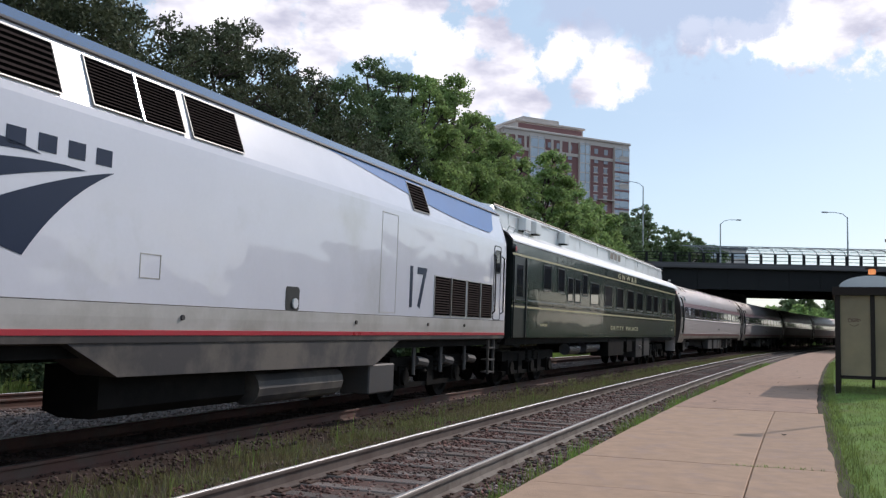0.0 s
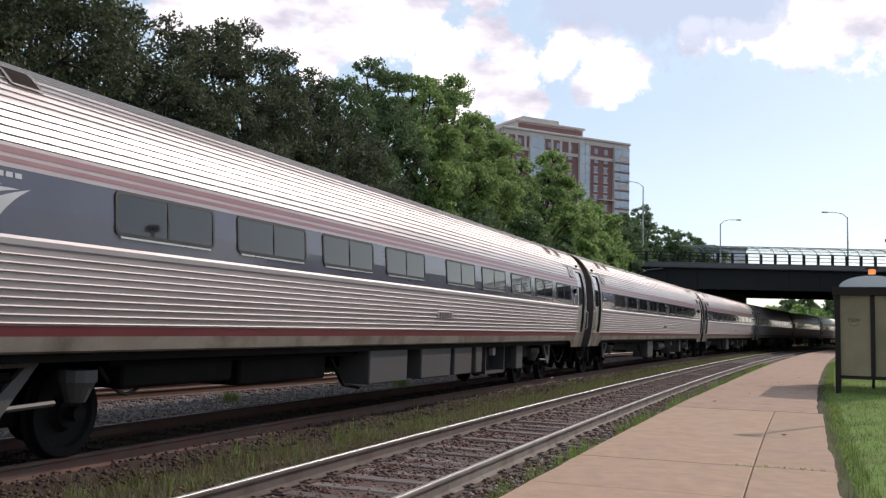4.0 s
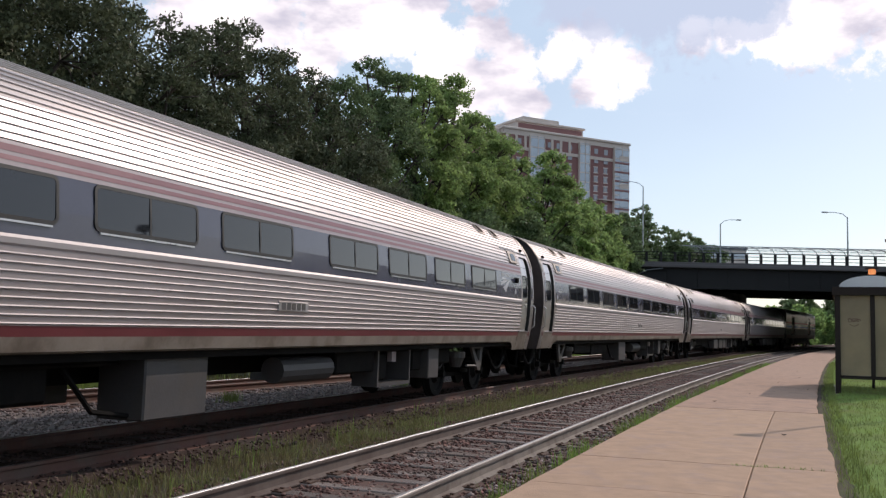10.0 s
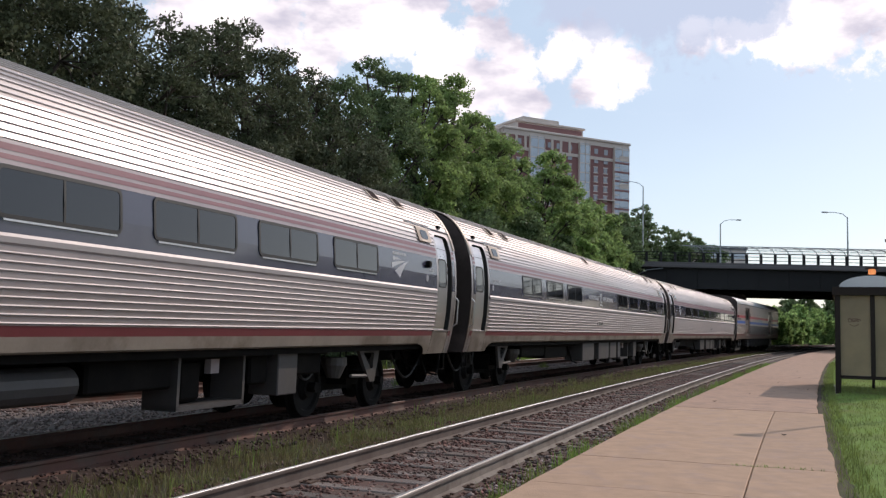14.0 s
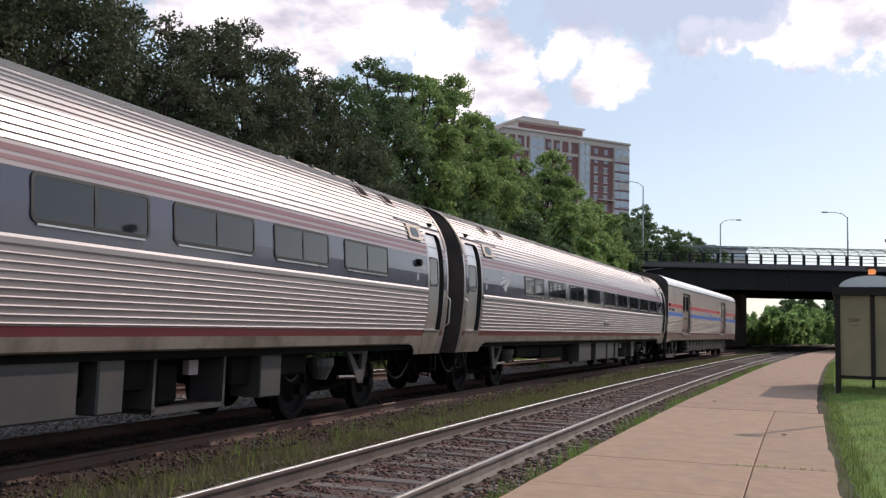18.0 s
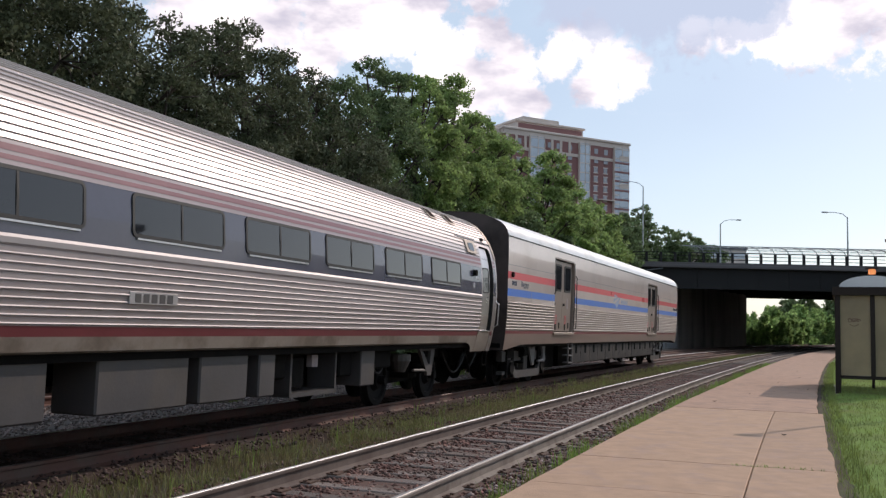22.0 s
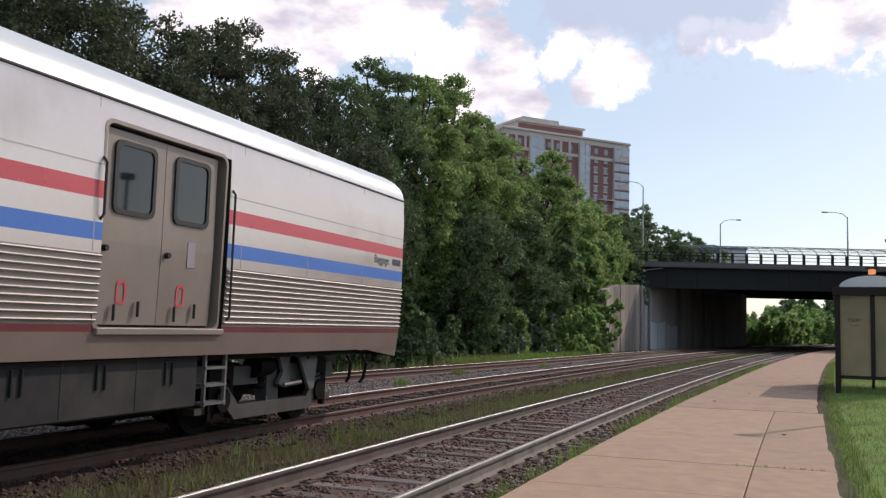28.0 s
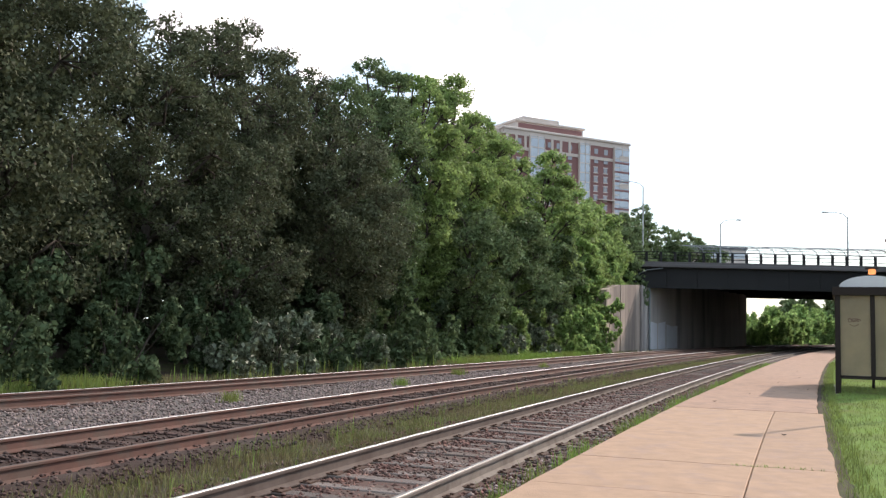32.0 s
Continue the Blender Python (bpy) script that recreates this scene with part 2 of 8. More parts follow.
BAG_WHITE = mat("silver_white_side", (0.80, 0.685, 0.645), 0.30, 0.55, 0.07, 0.9, 20, 0.012, second=(0.70, 0.585, 0.54), second_amount=0.3, coat=0.15, rough_var=0.05, wave=(1.5, 0.03, (1, 0.4, 1)), coat_rough=0.1, brushed=0.88)
BAG_SIDING = mat("baggage_siding_steel", (0.30, 0.255, 0.225), 0.5, 0.6, 0.12, 1.2, 30, 0.0, second=(0.23, 0.19, 0.165), second_amount=0.4, stretch=(1, 0.15, 1))
BAG_BEAD = mat("baggage_bead_steel", (0.40, 0.36, 0.345), 0.55, 0.5, 0.08, 1.2, 30, 0.0)
BAG_RED = mat("red_band_paint", (0.68, 0.10, 0.12), 0.3, 0, 0.1, 1, 20, 0.01)
BAG_BLUE = mat("blue_band_paint", (0.075, 0.20, 0.60), 0.35, 0, 0.1, 1, 20, 0.01)
BAG_BROWN = mat("dusty_lower_sill", (0.25, 0.178, 0.148), 0.5, 0.2, 0.15, 1.5, 22, 0.03)
DOOR_TAN = mat("dusty_steel_door", (0.30, 0.238, 0.203), 0.4, 0.3, 0.12, 1.5, 25, 0.02)
GLASS_DARK = mat("tinted_glass", (0.018, 0.020, 0.024), 0.035, 0.0, 0.1, 1.0, 12, 0.002, spec=0.6, rough_var=0.01)
# rubber parts, and the black that stands for shade in door recesses
RUBBER = mat("black_rubber_and_recess_shade", (0.015, 0.015, 0.015), 0.55, 0, 0.2, 4, 40, 0.05)
# grime taken down to near black: the deep underbody shade is in this colour
UNDER = mat("grimy_underframe_with_shade", (0.007, 0.0062, 0.006), 0.7, 0.0, 0.3, 3, 30, 0.15, second=(0.012, 0.010, 0.009), spec=0.08)
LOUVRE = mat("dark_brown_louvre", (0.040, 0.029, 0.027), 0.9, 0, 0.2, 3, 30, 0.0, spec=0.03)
# black backing colour that stands for the shade behind the louvres
GRILLE_BLACK = mat("grille_shade_black", (0.004, 0.004, 0.004), 0.95, 0, 0.2, 3, 30, 0.0, spec=0.0)
TRUCK_PALE = mat("pale_grey_truck_paint", (0.17, 0.16, 0.16), 0.55, 0.1, 0.15, 3, 30, 0.06, second=(0.11, 0.10, 0.095), second_amount=0.4)
TANK_GLOSS = mat("glossy_grey_tank", (0.10, 0.10, 0.115), 0.2, 0.2, 0.12, 2, 30, 0.02)
BRASS = mat("tarnished_brass_rail", (0.42, 0.36, 0.24), 0.35, 0.7, 0.15, 4, 30, 0.02)
UNDER_GREY = mat("grey_equipment_box", (0.062, 0.056, 0.057), 0.55, 0.1, 0.2, 2.5, 30, 0.08, second=(0.07, 0.06, 0.055))
TRUCK_GREY = mat("dusty_truck_casting", (0.085, 0.078, 0.076), 0.6, 0.2, 0.2, 3, 30, 0.1, second=(0.07, 0.058, 0.05))
# wheel steel darkened likewise to carry the shade beneath the cars
WHEEL = mat("wheel_steel_with_shade", (0.010, 0.009, 0.009), 0.65, 0.0, 0.25, 5, 40, 0.08, spec=0.12)
RAIL_TOP = mat("polished_rail_head", (0.70, 0.68, 0.67), 0.42, 0.75, 0.1, 3, 60, 0.01, random_shift=False)
RAIL_MID = mat("worn_rail_head", (0.34, 0.315, 0.30), 0.42, 0.75, 0.12, 3, 60, 0.01, random_shift=False)
RAIL_PALE = mat("pale_dusty_rail_web", (0.21, 0.175, 0.15), 0.85, 0.0, 0.2, 4, 40, 0.15, second=(0.15, 0.115, 0.098), random_shift=False)
RAIL_DULL = mat("dull_rail_head", (0.10, 0.072, 0.064), 0.5, 0.5, 0.15, 3, 60, 0.02, random_shift=False)
RAIL_TAN = mat("dusty_brown_rail_web", (0.115, 0.083, 0.07), 0.85, 0.0, 0.2, 4, 40, 0.15, second=(0.085, 0.056, 0.046), random_shift=False)
RAIL_RUST = mat("rusty_rail_web", (0.125, 0.058, 0.044), 0.75, 0.1, 0.25, 4, 40, 0.15, second=(0.11, 0.07, 0.056), random_shift=False)
TIE = mat("weathered_sleeper_wood", (0.17, 0.135, 0.12), 0.85, 0, 0.3, 3, 40, 0.5, second=(0.12, 0.085, 0.07), stretch=(0.3, 3, 1), per_object=0.4)
TIE_DARK = mat("rust_stained_sleeper", (0.085, 0.045, 0.036), 0.9, 0, 0.3, 3, 40, 0.5, second=(0.05, 0.034, 0.028), stretch=(0.3, 3, 1), per_object=0.35)
PLATE = mat("rusty_tie_plate", (0.09, 0.05, 0.035), 0.8, 0.2, 0.3, 8, 60, 0.2)
BALLAST_BROWN = mat("rust_stained_ballast", (0.088, 0.044, 0.034), 0.9, 0, 0.3, 3, 22, 0.6, second=(0.11, 0.08, 0.065), random_shift=False)
# brown bed darkened further, so its colour deepens the shadow under the train
BALLAST_DEEP = mat("brown_track_bed_with_shade", (0.05, 0.03, 0.025), 0.9, 0, 0.3, 3, 22, 0.6, second=(0.07, 0.05, 0.042), random_shift=False, spec=0.2)
BALLAST_GREY = mat("grey_ballast_bed", (0.125, 0.105, 0.098), 0.9, 0, 0.3, 3, 22, 0.6, second=(0.13, 0.10, 0.085), random_shift=False)
STONE_BROWN = mat("brown_ballast_stones", (0.135, 0.066, 0.053), 0.85, 0, 0.2, 3, 60, 0.2, island=0.55, second=(0.15, 0.115, 0.1), second_amount=0.35, random_shift=False)
STONE_DUSTY = mat("dusty_verge_stones", (0.14, 0.10, 0.084), 0.85, 0, 0.2, 3, 60, 0.2, island=0.6, second=(0.10, 0.065, 0.052), second_amount=0.4, random_shift=False)
# stones of the middle track, darkened for the same underbody shadow
STONE_DEEP = mat("brown_stones_with_shade", (0.075, 0.042, 0.035), 0.85, 0, 0.2, 3, 60, 0.2, island=0.5, second=(0.05, 0.036, 0.032), second_amount=0.4, random_shift=False)
STONE_GREY = mat("grey_ballast_stones", (0.235, 0.180, 0.168), 0.85, 0, 0.15, 3, 60, 0.2, island=0.6, second=(0.2, 0.165, 0.15), second_amount=0.35, random_shift=False)
CONCRETE = mat("warm_concrete_slab", (0.415, 0.275, 0.192), 0.85, 0, 0.17, 5.0, 55, 0.35, second=(0.38, 0.26, 0.20), second_amount=0.4, per_object=0.06, spec=0.15)
CONCRETE_OLD = mat("worn_pinkish_concrete", (0.41, 0.268, 0.20), 0.9, 0, 0.16, 5.0, 45, 0.5, second=(0.33, 0.225, 0.18), second_amount=0.4, spec=0.15)
CONCRETE_EDGE = mat("crumbled_concrete_edge", (0.34, 0.29, 0.24), 0.9, 0, 0.25, 5, 40, 0.5)
SOIL = mat("soil_and_litter", (0.072, 0.053, 0.041), 0.95, 0, 0.3, 1.5, 30, 0.5, second=(0.07, 0.075, 0.035), random_shift=False, spec=0.15)
LAWN = mat("lawn_ground", (0.15, 0.235, 0.055), 0.95, 0, 0.25, 1.2, 40, 0.5, second=(0.14, 0.17, 0.05), random_shift=False, spec=0.15)
GRASS = mat("grass_blades", (0.19, 0.31, 0.065), 0.6, 0, 0.15, 0.5, 3, 0.0, island=0.3, translucent=0.45, second=(0.20, 0.23, 0.07), random_shift=False)
LAWN_BLADES = mat("lawn_blades", (0.225, 0.285, 0.078), 0.6, 0, 0.2, 0.7, 3, 0.0, island=0.4, translucent=0.4, second=(0.13, 0.17, 0.05), random_shift=False)
GRASS_DRY = mat("rough_verge_grass", (0.175, 0.190, 0.068), 0.6, 0, 0.2, 0.6, 3, 0.0, island=0.45, translucent=0.35, second=(0.20, 0.165, 0.085), random_shift=False)
GRASS_STRAW = mat("dry_straw_grass", (0.20, 0.155, 0.095), 0.7, 0, 0.2, 0.6, 3, 0.0, island=0.5, translucent=0.25, second=(0.12, 0.085, 0.055), random_shift=False)
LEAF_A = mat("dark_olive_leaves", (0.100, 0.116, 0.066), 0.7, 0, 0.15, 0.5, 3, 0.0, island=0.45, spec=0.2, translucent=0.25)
LEAF_B = mat("mid_green_leaves", (0.14, 0.195, 0.09), 0.7, 0, 0.15, 0.5, 3, 0.0, island=0.45, spec=0.2, translucent=0.28)
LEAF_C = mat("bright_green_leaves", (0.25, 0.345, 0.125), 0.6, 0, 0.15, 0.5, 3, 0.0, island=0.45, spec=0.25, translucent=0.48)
LEAF_PALE = mat("pale_vine_leaves", (0.17, 0.20, 0.13), 0.5, 0, 0.15, 0.5, 3, 0.0, island=0.5, spec=0.5, translucent=0.2)
# vine leaves darkened to carry the shade at the wood's near end
LEAF_D = mat("vine_leaves_with_shade", (0.080, 0.115, 0.060), 0.75, 0, 0.15, 0.5, 3, 0.0, island=0.5, spec=0.08, translucent=0.2)
# leaf colour brightened in place of direct sun on the foliage
LEAF_SUNLIT = mat("foliage_with_sunlight", (0.26, 0.38, 0.14), 0.7, 0, 0.2, 0.3, 3, 0.0, island=0.4, spec=0.2, translucent=0.62)
BARK = mat("dark_bark", (0.07, 0.055, 0.045), 0.9, 0, 0.3, 4, 30, 0.6, stretch=(1, 1, 0.3))
BRIDGE_CONC = mat("stained_abutment_concrete", (0.58, 0.52, 0.50), 0.9, 0, 0.2, 0.25, 12, 0.2, second=(0.26, 0.225, 0.215), second_amount=0.5, stretch=(1.5, 1.5, 0.3), random_shift=False)
# stained concrete, its base toned tan in place of sunlight on the wing
WING_CONC = mat("wing_concrete_with_sunlight", (0.50, 0.40, 0.33), 0.9, 0, 0.2, 0.35, 12, 0.2, second=(0.24, 0.19, 0.165), second_amount=0.55, stretch=(1.5, 1.5, 0.25), random_shift=False)
BRIDGE_STEEL = mat("dark_girder_paint", (0.007, 0.0065, 0.008), 0.75, 0, 0.2, 0.5, 12, 0.05, random_shift=False)
BRIDGE_DECK = mat("grey_deck_concrete", (0.115, 0.105, 0.11), 0.85, 0, 0.15, 0.5, 12, 0.1, random_shift=False)
# warm tone of the hidden wall, chosen for what the far coaches mirror
UNSEEN_WALL = mat("unseen_wall_warm_tone", (0.34, 0.26, 0.22), 0.9, 0, 0.25, 0.5, 12, 0.2, random_shift=False, spec=0.1)
WHITEWASH = mat("whitewashed_patch", (0.80, 0.80, 0.85), 0.9, 0, 0.1, 0.8, 12, 0.1)
FENCE_METAL = mat("galvanised_metal", (0.20, 0.215, 0.23), 0.5, 0.5, 0.1, 2, 20, 0.02)
POLE_METAL = mat("lamp_post_aluminium", (0.38, 0.39, 0.40), 0.45, 0.5, 0.1, 2, 20, 0.02)
# red brick paled so that the distance haze is in its colour
BRICK = mat("red_brick_with_haze", (0.27, 0.135, 0.13), 0.9, 0, 0.12, 0.2, 3, 0.1, random_shift=False)
CREAM = mat("cream_stone_trim", (0.62, 0.53, 0.48), 0.85, 0, 0.08, 0.3, 4, 0.05, random_shift=False)
BAY_GLASS = mat("bay_window_glass", (0.46, 0.50, 0.56), 0.12, 0.2, 0.15, 0.15, 2, 0.0, random_shift=False)
WIN_GLASS = mat("apartment_window_glass", (0.36, 0.37, 0.41), 0.1, 0.0, 0.2, 0.3, 3, 0.0)
ASPHALT = mat("unseen_lot_asphalt", (0.075, 0.072, 0.07), 0.9, 0, 0.15, 0.6, 30, 0.2, random_shift=False, spec=0.15)
SHELTER_FRAME = mat("dark_brown_shelter_frame", (0.030, 0.021, 0.019), 0.7, 0.0, 0.1, 3, 40, 0.03, spec=0.2)
SHELTER_PANEL = mat("scratched_cream_panel", (0.62, 0.53, 0.38), 0.5, 0, 0.08, 1.5, 40, 0.03, second=(0.54, 0.46, 0.33), translucent=0.65)
DOME = mat("milky_roof_dome", (0.75, 0.77, 0.80), 0.3, 0, 0.05, 2, 30, 0.01, translucent=0.6)
LAMP_AMBER = glow("amber_signal_lens", (1.0, 0.34, 0.11), 0.75)


# ---- building helpers ----
def part(name, bm, material, parent=None, label="", smooth=False):
    me = bpy.data.meshes.new(name)
    bm.to_mesh(me)
    bm.free()
    me.materials.append(material)
    if smooth:
        me.shade_smooth()
    ob = new(name, me)
    if parent is not None:
        ob.parent = parent
    return tagged(ob, label)


def shared(name, me, parent, m=None):
    ob = new(name, me)
    ob.parent = parent
    if m is not None:
        ob.matrix_basis = m
    return ob


def big_mesh(name, verts, faces, material, parent=None):
    """One mesh from arrays: verts n x 3, faces m x k."""
    me = bpy.data.meshes.new(name)
    verts, faces = np.asarray(verts, np.float32), np.asarray(faces, np.int32)
    n, k = faces.shape
    me.vertices.add(len(verts))
    me.vertices.foreach_set("co", verts.ravel())
    me.loops.add(n * k)
    me.loops.foreach_set("vertex_index", faces.ravel())
    me.polygons.add(n)
    me.polygons.foreach_set("loop_start", np.arange(0, n * k, k, dtype=np.int32))
    me.update(calc_edges=True)
    me.materials.append(material)
    ob = new(name, me)
    if parent is not None:
        ob.parent = parent
    return ob


def thing(name, m=None, label="", category="", group="", kind=""):
    ob = new(name)
    if m is not None:
        ob.matrix_basis = m
    return tagged(ob, label, category, group, kind)


def box(bm, x0, x1, y0, y1, z0, z1, bevel=0.0):
    v = [bm.verts.new((x, y, z)) for z in (z0, z1) for x, y in ((x0, y0), (x1, y0), (x1, y1), (x0, y1))]
    f = [bm.faces.new([v[i] for i in q]) for q in ((3, 2, 1, 0), (4, 5, 6, 7), (0, 1, 5, 4), (1, 2, 6, 5), (2, 3, 7, 6), (3, 0, 4, 7))]
    if bevel:
        edges = list({e for g in f for e in g.edges})
        bmesh.ops.bevel(bm, geom=edges, offset=bevel, segments=1, affect="EDGES")
    return bm


def B(*a, bevel=0.0):
    return box(bmesh.new(), *a, bevel=bevel)


def rod(bm, p0, p1, r0, r1=None, n=10):
    p0, p1 = Vector(p0), Vector(p1)
    r1 = r0 if r1 is None else r1
    q = (p1 - p0).to_track_quat("Z", "Y")
    a = [bm.verts.new(p0 + q @ Vector((r0 * math.cos(t), r0 * math.sin(t), 0))) for t in (2 * math.pi * i / n for i in range(n))]
    b = [bm.verts.new(p1 + q @ Vector((r1 * math.cos(t), r1 * math.sin(t), 0))) for t in (2 * math.pi * i / n for i in range(n))]
    for i in range(n):
        bm.faces.new((a[i], a[(i + 1) % n], b[(i + 1) % n], b[i]))
    bm.faces.new(a[::-1]), bm.faces.new(b)
    return bm


def R(p0, p1, r0, r1=None, n=10):
    return rod(bmesh.new(), p0, p1, r0, r1, n)


def tube(bm, pts, r, n=8):
    """Round bar swept along a line of points, as one skin."""
    pts = [Vector(q) for q in pts]
    rings = []
    for i, q in enumerate(pts):
        d = (pts[min(i + 1, len(pts) - 1)] - pts[max(i - 1, 0)]).normalized()
        ref = Vector((0, 0, 1)) if abs(d.z) < 0.7 else Vector((1, 0.2, 0)).normalized()
        u = d.cross(ref).normalized() if not rings else (u0 - d * u0.dot(d)).normalized()
        u0 = u
        w = d.cross(u)
        rings.append([bm.verts.new(q + (u * math.cos(6.28319 * k / n) + w * math.sin(6.28319 * k / n)) * r) for k in range(n)])
    for a, b in zip(rings, rings[1:]):
        for k in range(n):
            bm.faces.new((a[k], a[(k + 1) % n], b[(k + 1) % n], b[k]))
    bm.faces.new(rings[0][::-1])
    bm.faces.new(rings[-1])
    return bm


def loft(bm, profile, ys, closed=False, caps=False):
    """Faces along y between sections; profile: list of (x, z), or a function of y."""
    rings = []
    for y in ys:
        pr = profile(y) if callable(profile) else profile
        rings.append([bm.verts.new((x, y, z)) for x, z in pr])
    n = len(rings[0])
    for a, b in zip(rings, rings[1:]):
        for i in range(n if closed else n - 1):
            j = (i + 1) % n
            bm.faces.new((a[i], b[i], b[j], a[j]))
    if caps:
        bm.faces.new(rings[0]), bm.faces.new(rings[-1][::-1])
    return bm


def sheet(bm, grid):
    rows = [[bm.verts.new(p) for p in r] for r in grid]
    for a, b in zip(rows, rows[1:]):
        for i in range(len(a) - 1):
            bm.faces.new((a[i], a[i + 1], b[i + 1], b[i]))
    return bm


def rounded(w, h, r, n=4):
    pts = []
    for cx, cz, a0 in ((w / 2 - r, h / 2 - r, 0), (-w / 2 + r, h / 2 - r, 90), (-w / 2 + r, -h / 2 + r, 180), (w / 2 - r, -h / 2 + r, 270)):
        for i in range(n + 1):
            a = radians(a0 + 90 * i / n)
            pts.append((cx + r * math.cos(a), cz + r * math.sin(a)))
    return pts


def plate(bm, pts, y0, y1, to):
    """Extrude a flat outline pts (u, v) from depth y0 to y1; to(u, v, depth) gives the place."""
    a = [bm.verts.new(to(u, v, y0)) for u, v in pts]
    b = [bm.verts.new(to(u, v, y1)) for u, v in pts]
    n = len(pts)
    for i in range(n):
        bm.faces.new((a[i], a[(i + 1) % n], b[(i + 1) % n], b[i]))
    bm.faces.new(a[::-1]), bm.faces.new(b)
    return bm


def ring(bm, outer, inner, y0, y1, to):
    n = len(outer)
    v = [[bm.verts.new(to(u, w, d)) for u, w in pts] for pts, d in ((outer, y0), (outer, y1), (inner, y1), (inner, y0))]
    for k in range(4):
        a, b = v[k], v[(k + 1) % 4]
        for i in range(n):
            bm.faces.new((a[i], a[(i + 1) % n], b[(i + 1) % n], b[i]))
    return bm


def words(name, text, size, material, parent, m, extrude=0.004, bold=0.0):
    cu = bpy.data.curves.new(name, "FONT")
    cu.body, cu.size, cu.extrude, cu.resolution_u = text, size, extrude, 2
    cu.align_x, cu.offset = "CENTER", bold
    tmp = bpy.data.objects.new(name, cu)
    scene.collection.objects.link(tmp)
    me = bpy.data.meshes.new_from_object(tmp.evaluated_get(bpy.context.evaluated_depsgraph_get()))
    bpy.data.objects.remove(tmp)
    me.materials.clear()
    me.materials.append(material)
    ob = new(name, me)
    ob.parent = parent
    ob.matrix_basis = m
    return ob


rng = np.random.default_rng(7)

# ---- ground ----
def ground_z(lat, s):
    """Height of the ground across the line."""
    z = np.interp(lat, [-60, -14, -9.5, -7.2, -5.8, 1.4, 2.0, 2.6, 5.4, 5.65, 8.2, 8.6, 14, 60], [0.4, 0.2, -0.1, -0.25, -0.30, -0.27, -0.22, -0.24, -0.22, -0.12, -0.05, 0.04, 0.08, 0.1])
    return z


def build_ground():
    lats = [-900, -300, -120, -60, -30, -20, -14, -11, -9.5, -8.2, -7.2, -6.4, -5.8, -4, -2, -1, 0, 1, 1.4, 2.0, 2.6, 3.3, 4, 5, 5.4, 5.65, 7, 8.2, 8.6, 9.5, 11, 14, 20, 40, 80, 160, 400, 900]
    ss = list(range(-270, 0, 15)) + list(range(0, 120, 3)) + list(range(120, 610, 20))
    bm = bmesh.new()
    sheet(bm, [[rail_point(s, l if abs(l) < 100 else l, float(ground_z(l, s)) + (0.03 * noise.noise((s * 0.7, l * 0.7, 0)) if abs(l) < 30 else 0)) for l in lats] for s in ss])
    g = part("ground", bm, SOIL, None, "bare soil and leaf litter beside the railway tracks", True)
    tagged(g, category="ground", kind="structure")
    bm = bmesh.new()
    sheet(bm, [[rail_point(s, l, float(ground_z(l, s)) + 0.012 + 0.02 * noise.noise((s * 0.7, l * 0.7, 0))) for l in (8.15, 8.6, 9.5, 11, 14)] for s in np.arange(-60, 150, 3)])
    tagged(part("lawn", bm, LAWN, None, "mown green lawn sloping up from the platform", True), category="lawn", kind="structure")
    # asphalt added out of view, so the coaches mirror grey rather than lawn
    bm = bmesh.new()
    sheet(bm, [[rail_point(s, l, 0.115) for l in (14, 25, 42)] for s in np.arange(-90, 70, 5)])
    tagged(part("road", bm, ASPHALT, None, "unseen grey asphalt added behind the lawn for reflections", True), category="asphalt", kind="structure")
    # out to the horizon
    bm = bmesh.new()
    for x0, x1, y0, y1 in ((-4000, 4000, -4000, 4000),):
        box(bm, x0, x1, y0, y1, -1.4, -1.2)
    far = part("ground_far", bm, SOIL, None, "flat wooded land reaching to the horizon")
    tagged(far, category="ground", kind="structure")
    # bed of ballast under each track
    for k, m, half in ((1, BALLAST_BROWN, 1.62), (2, BALLAST_DEEP, 1.35), (3, BALLAST_GREY, 1.7)):
        bm = bmesh.new()
        hide = -0.026 if k == 1 else 0.03
        prof = [(-half - 0.35, -0.34), (-half, -0.21 + hide), (-0.95, -0.178 + hide), (-0.8, -0.178), (0, -0.18), (0.8, -0.178), (0.95, -0.178 + hide), (half, -0.21 + hide), (half + 0.35, -0.34)]
        sheet(bm, [[rail_point(s, lat_of(k, s) + l, z + 0.018 * noise.noise((s * 2.3, l * 2.3, k))) for l, z in prof] for s in np.arange(-30, 330, 0.8 if k == 1 else 1.6)])
        ob = part("ballast_bed", bm, m, None, "rust-stained crushed stone bed under the rails", True)
        tagged(ob, category="ballast", kind="structure")
    # gravel between the middle and the far track
    bm = bmesh.new()
    sheet(bm, [[rail_point(s, l, z + 0.02 * noise.noise((s * 1.7, l * 2, 4))) for l, z in ((lat_of(3, s) + 0.9, -0.17), ((lat_of(3, s) - 1.0) / 2, -0.17), (-2.0, -0.18), (-1.3, -0.2))] for s in np.arange(-30, 330, 1.5)])
    tagged(part("gravel_bed", bm, BALLAST_GREY, None, "grey crushed stone between two tracks", True), category="gravel", kind="structure")


# ---- tracks ----
RAIL_WEB = [(-0.07, -0.172), (-0.07, -0.16), (-0.012, -0.135), (-0.009, -0.05), (-0.034, -0.036), (-0.036, -0.012), (-0.029, -0.0035), (0.029, -0.0035), (0.036, -0.012), (0.034, -0.036), (0.009, -0.05), (0.012, -0.135), (0.07, -0.16), (0.07, -0.172)]
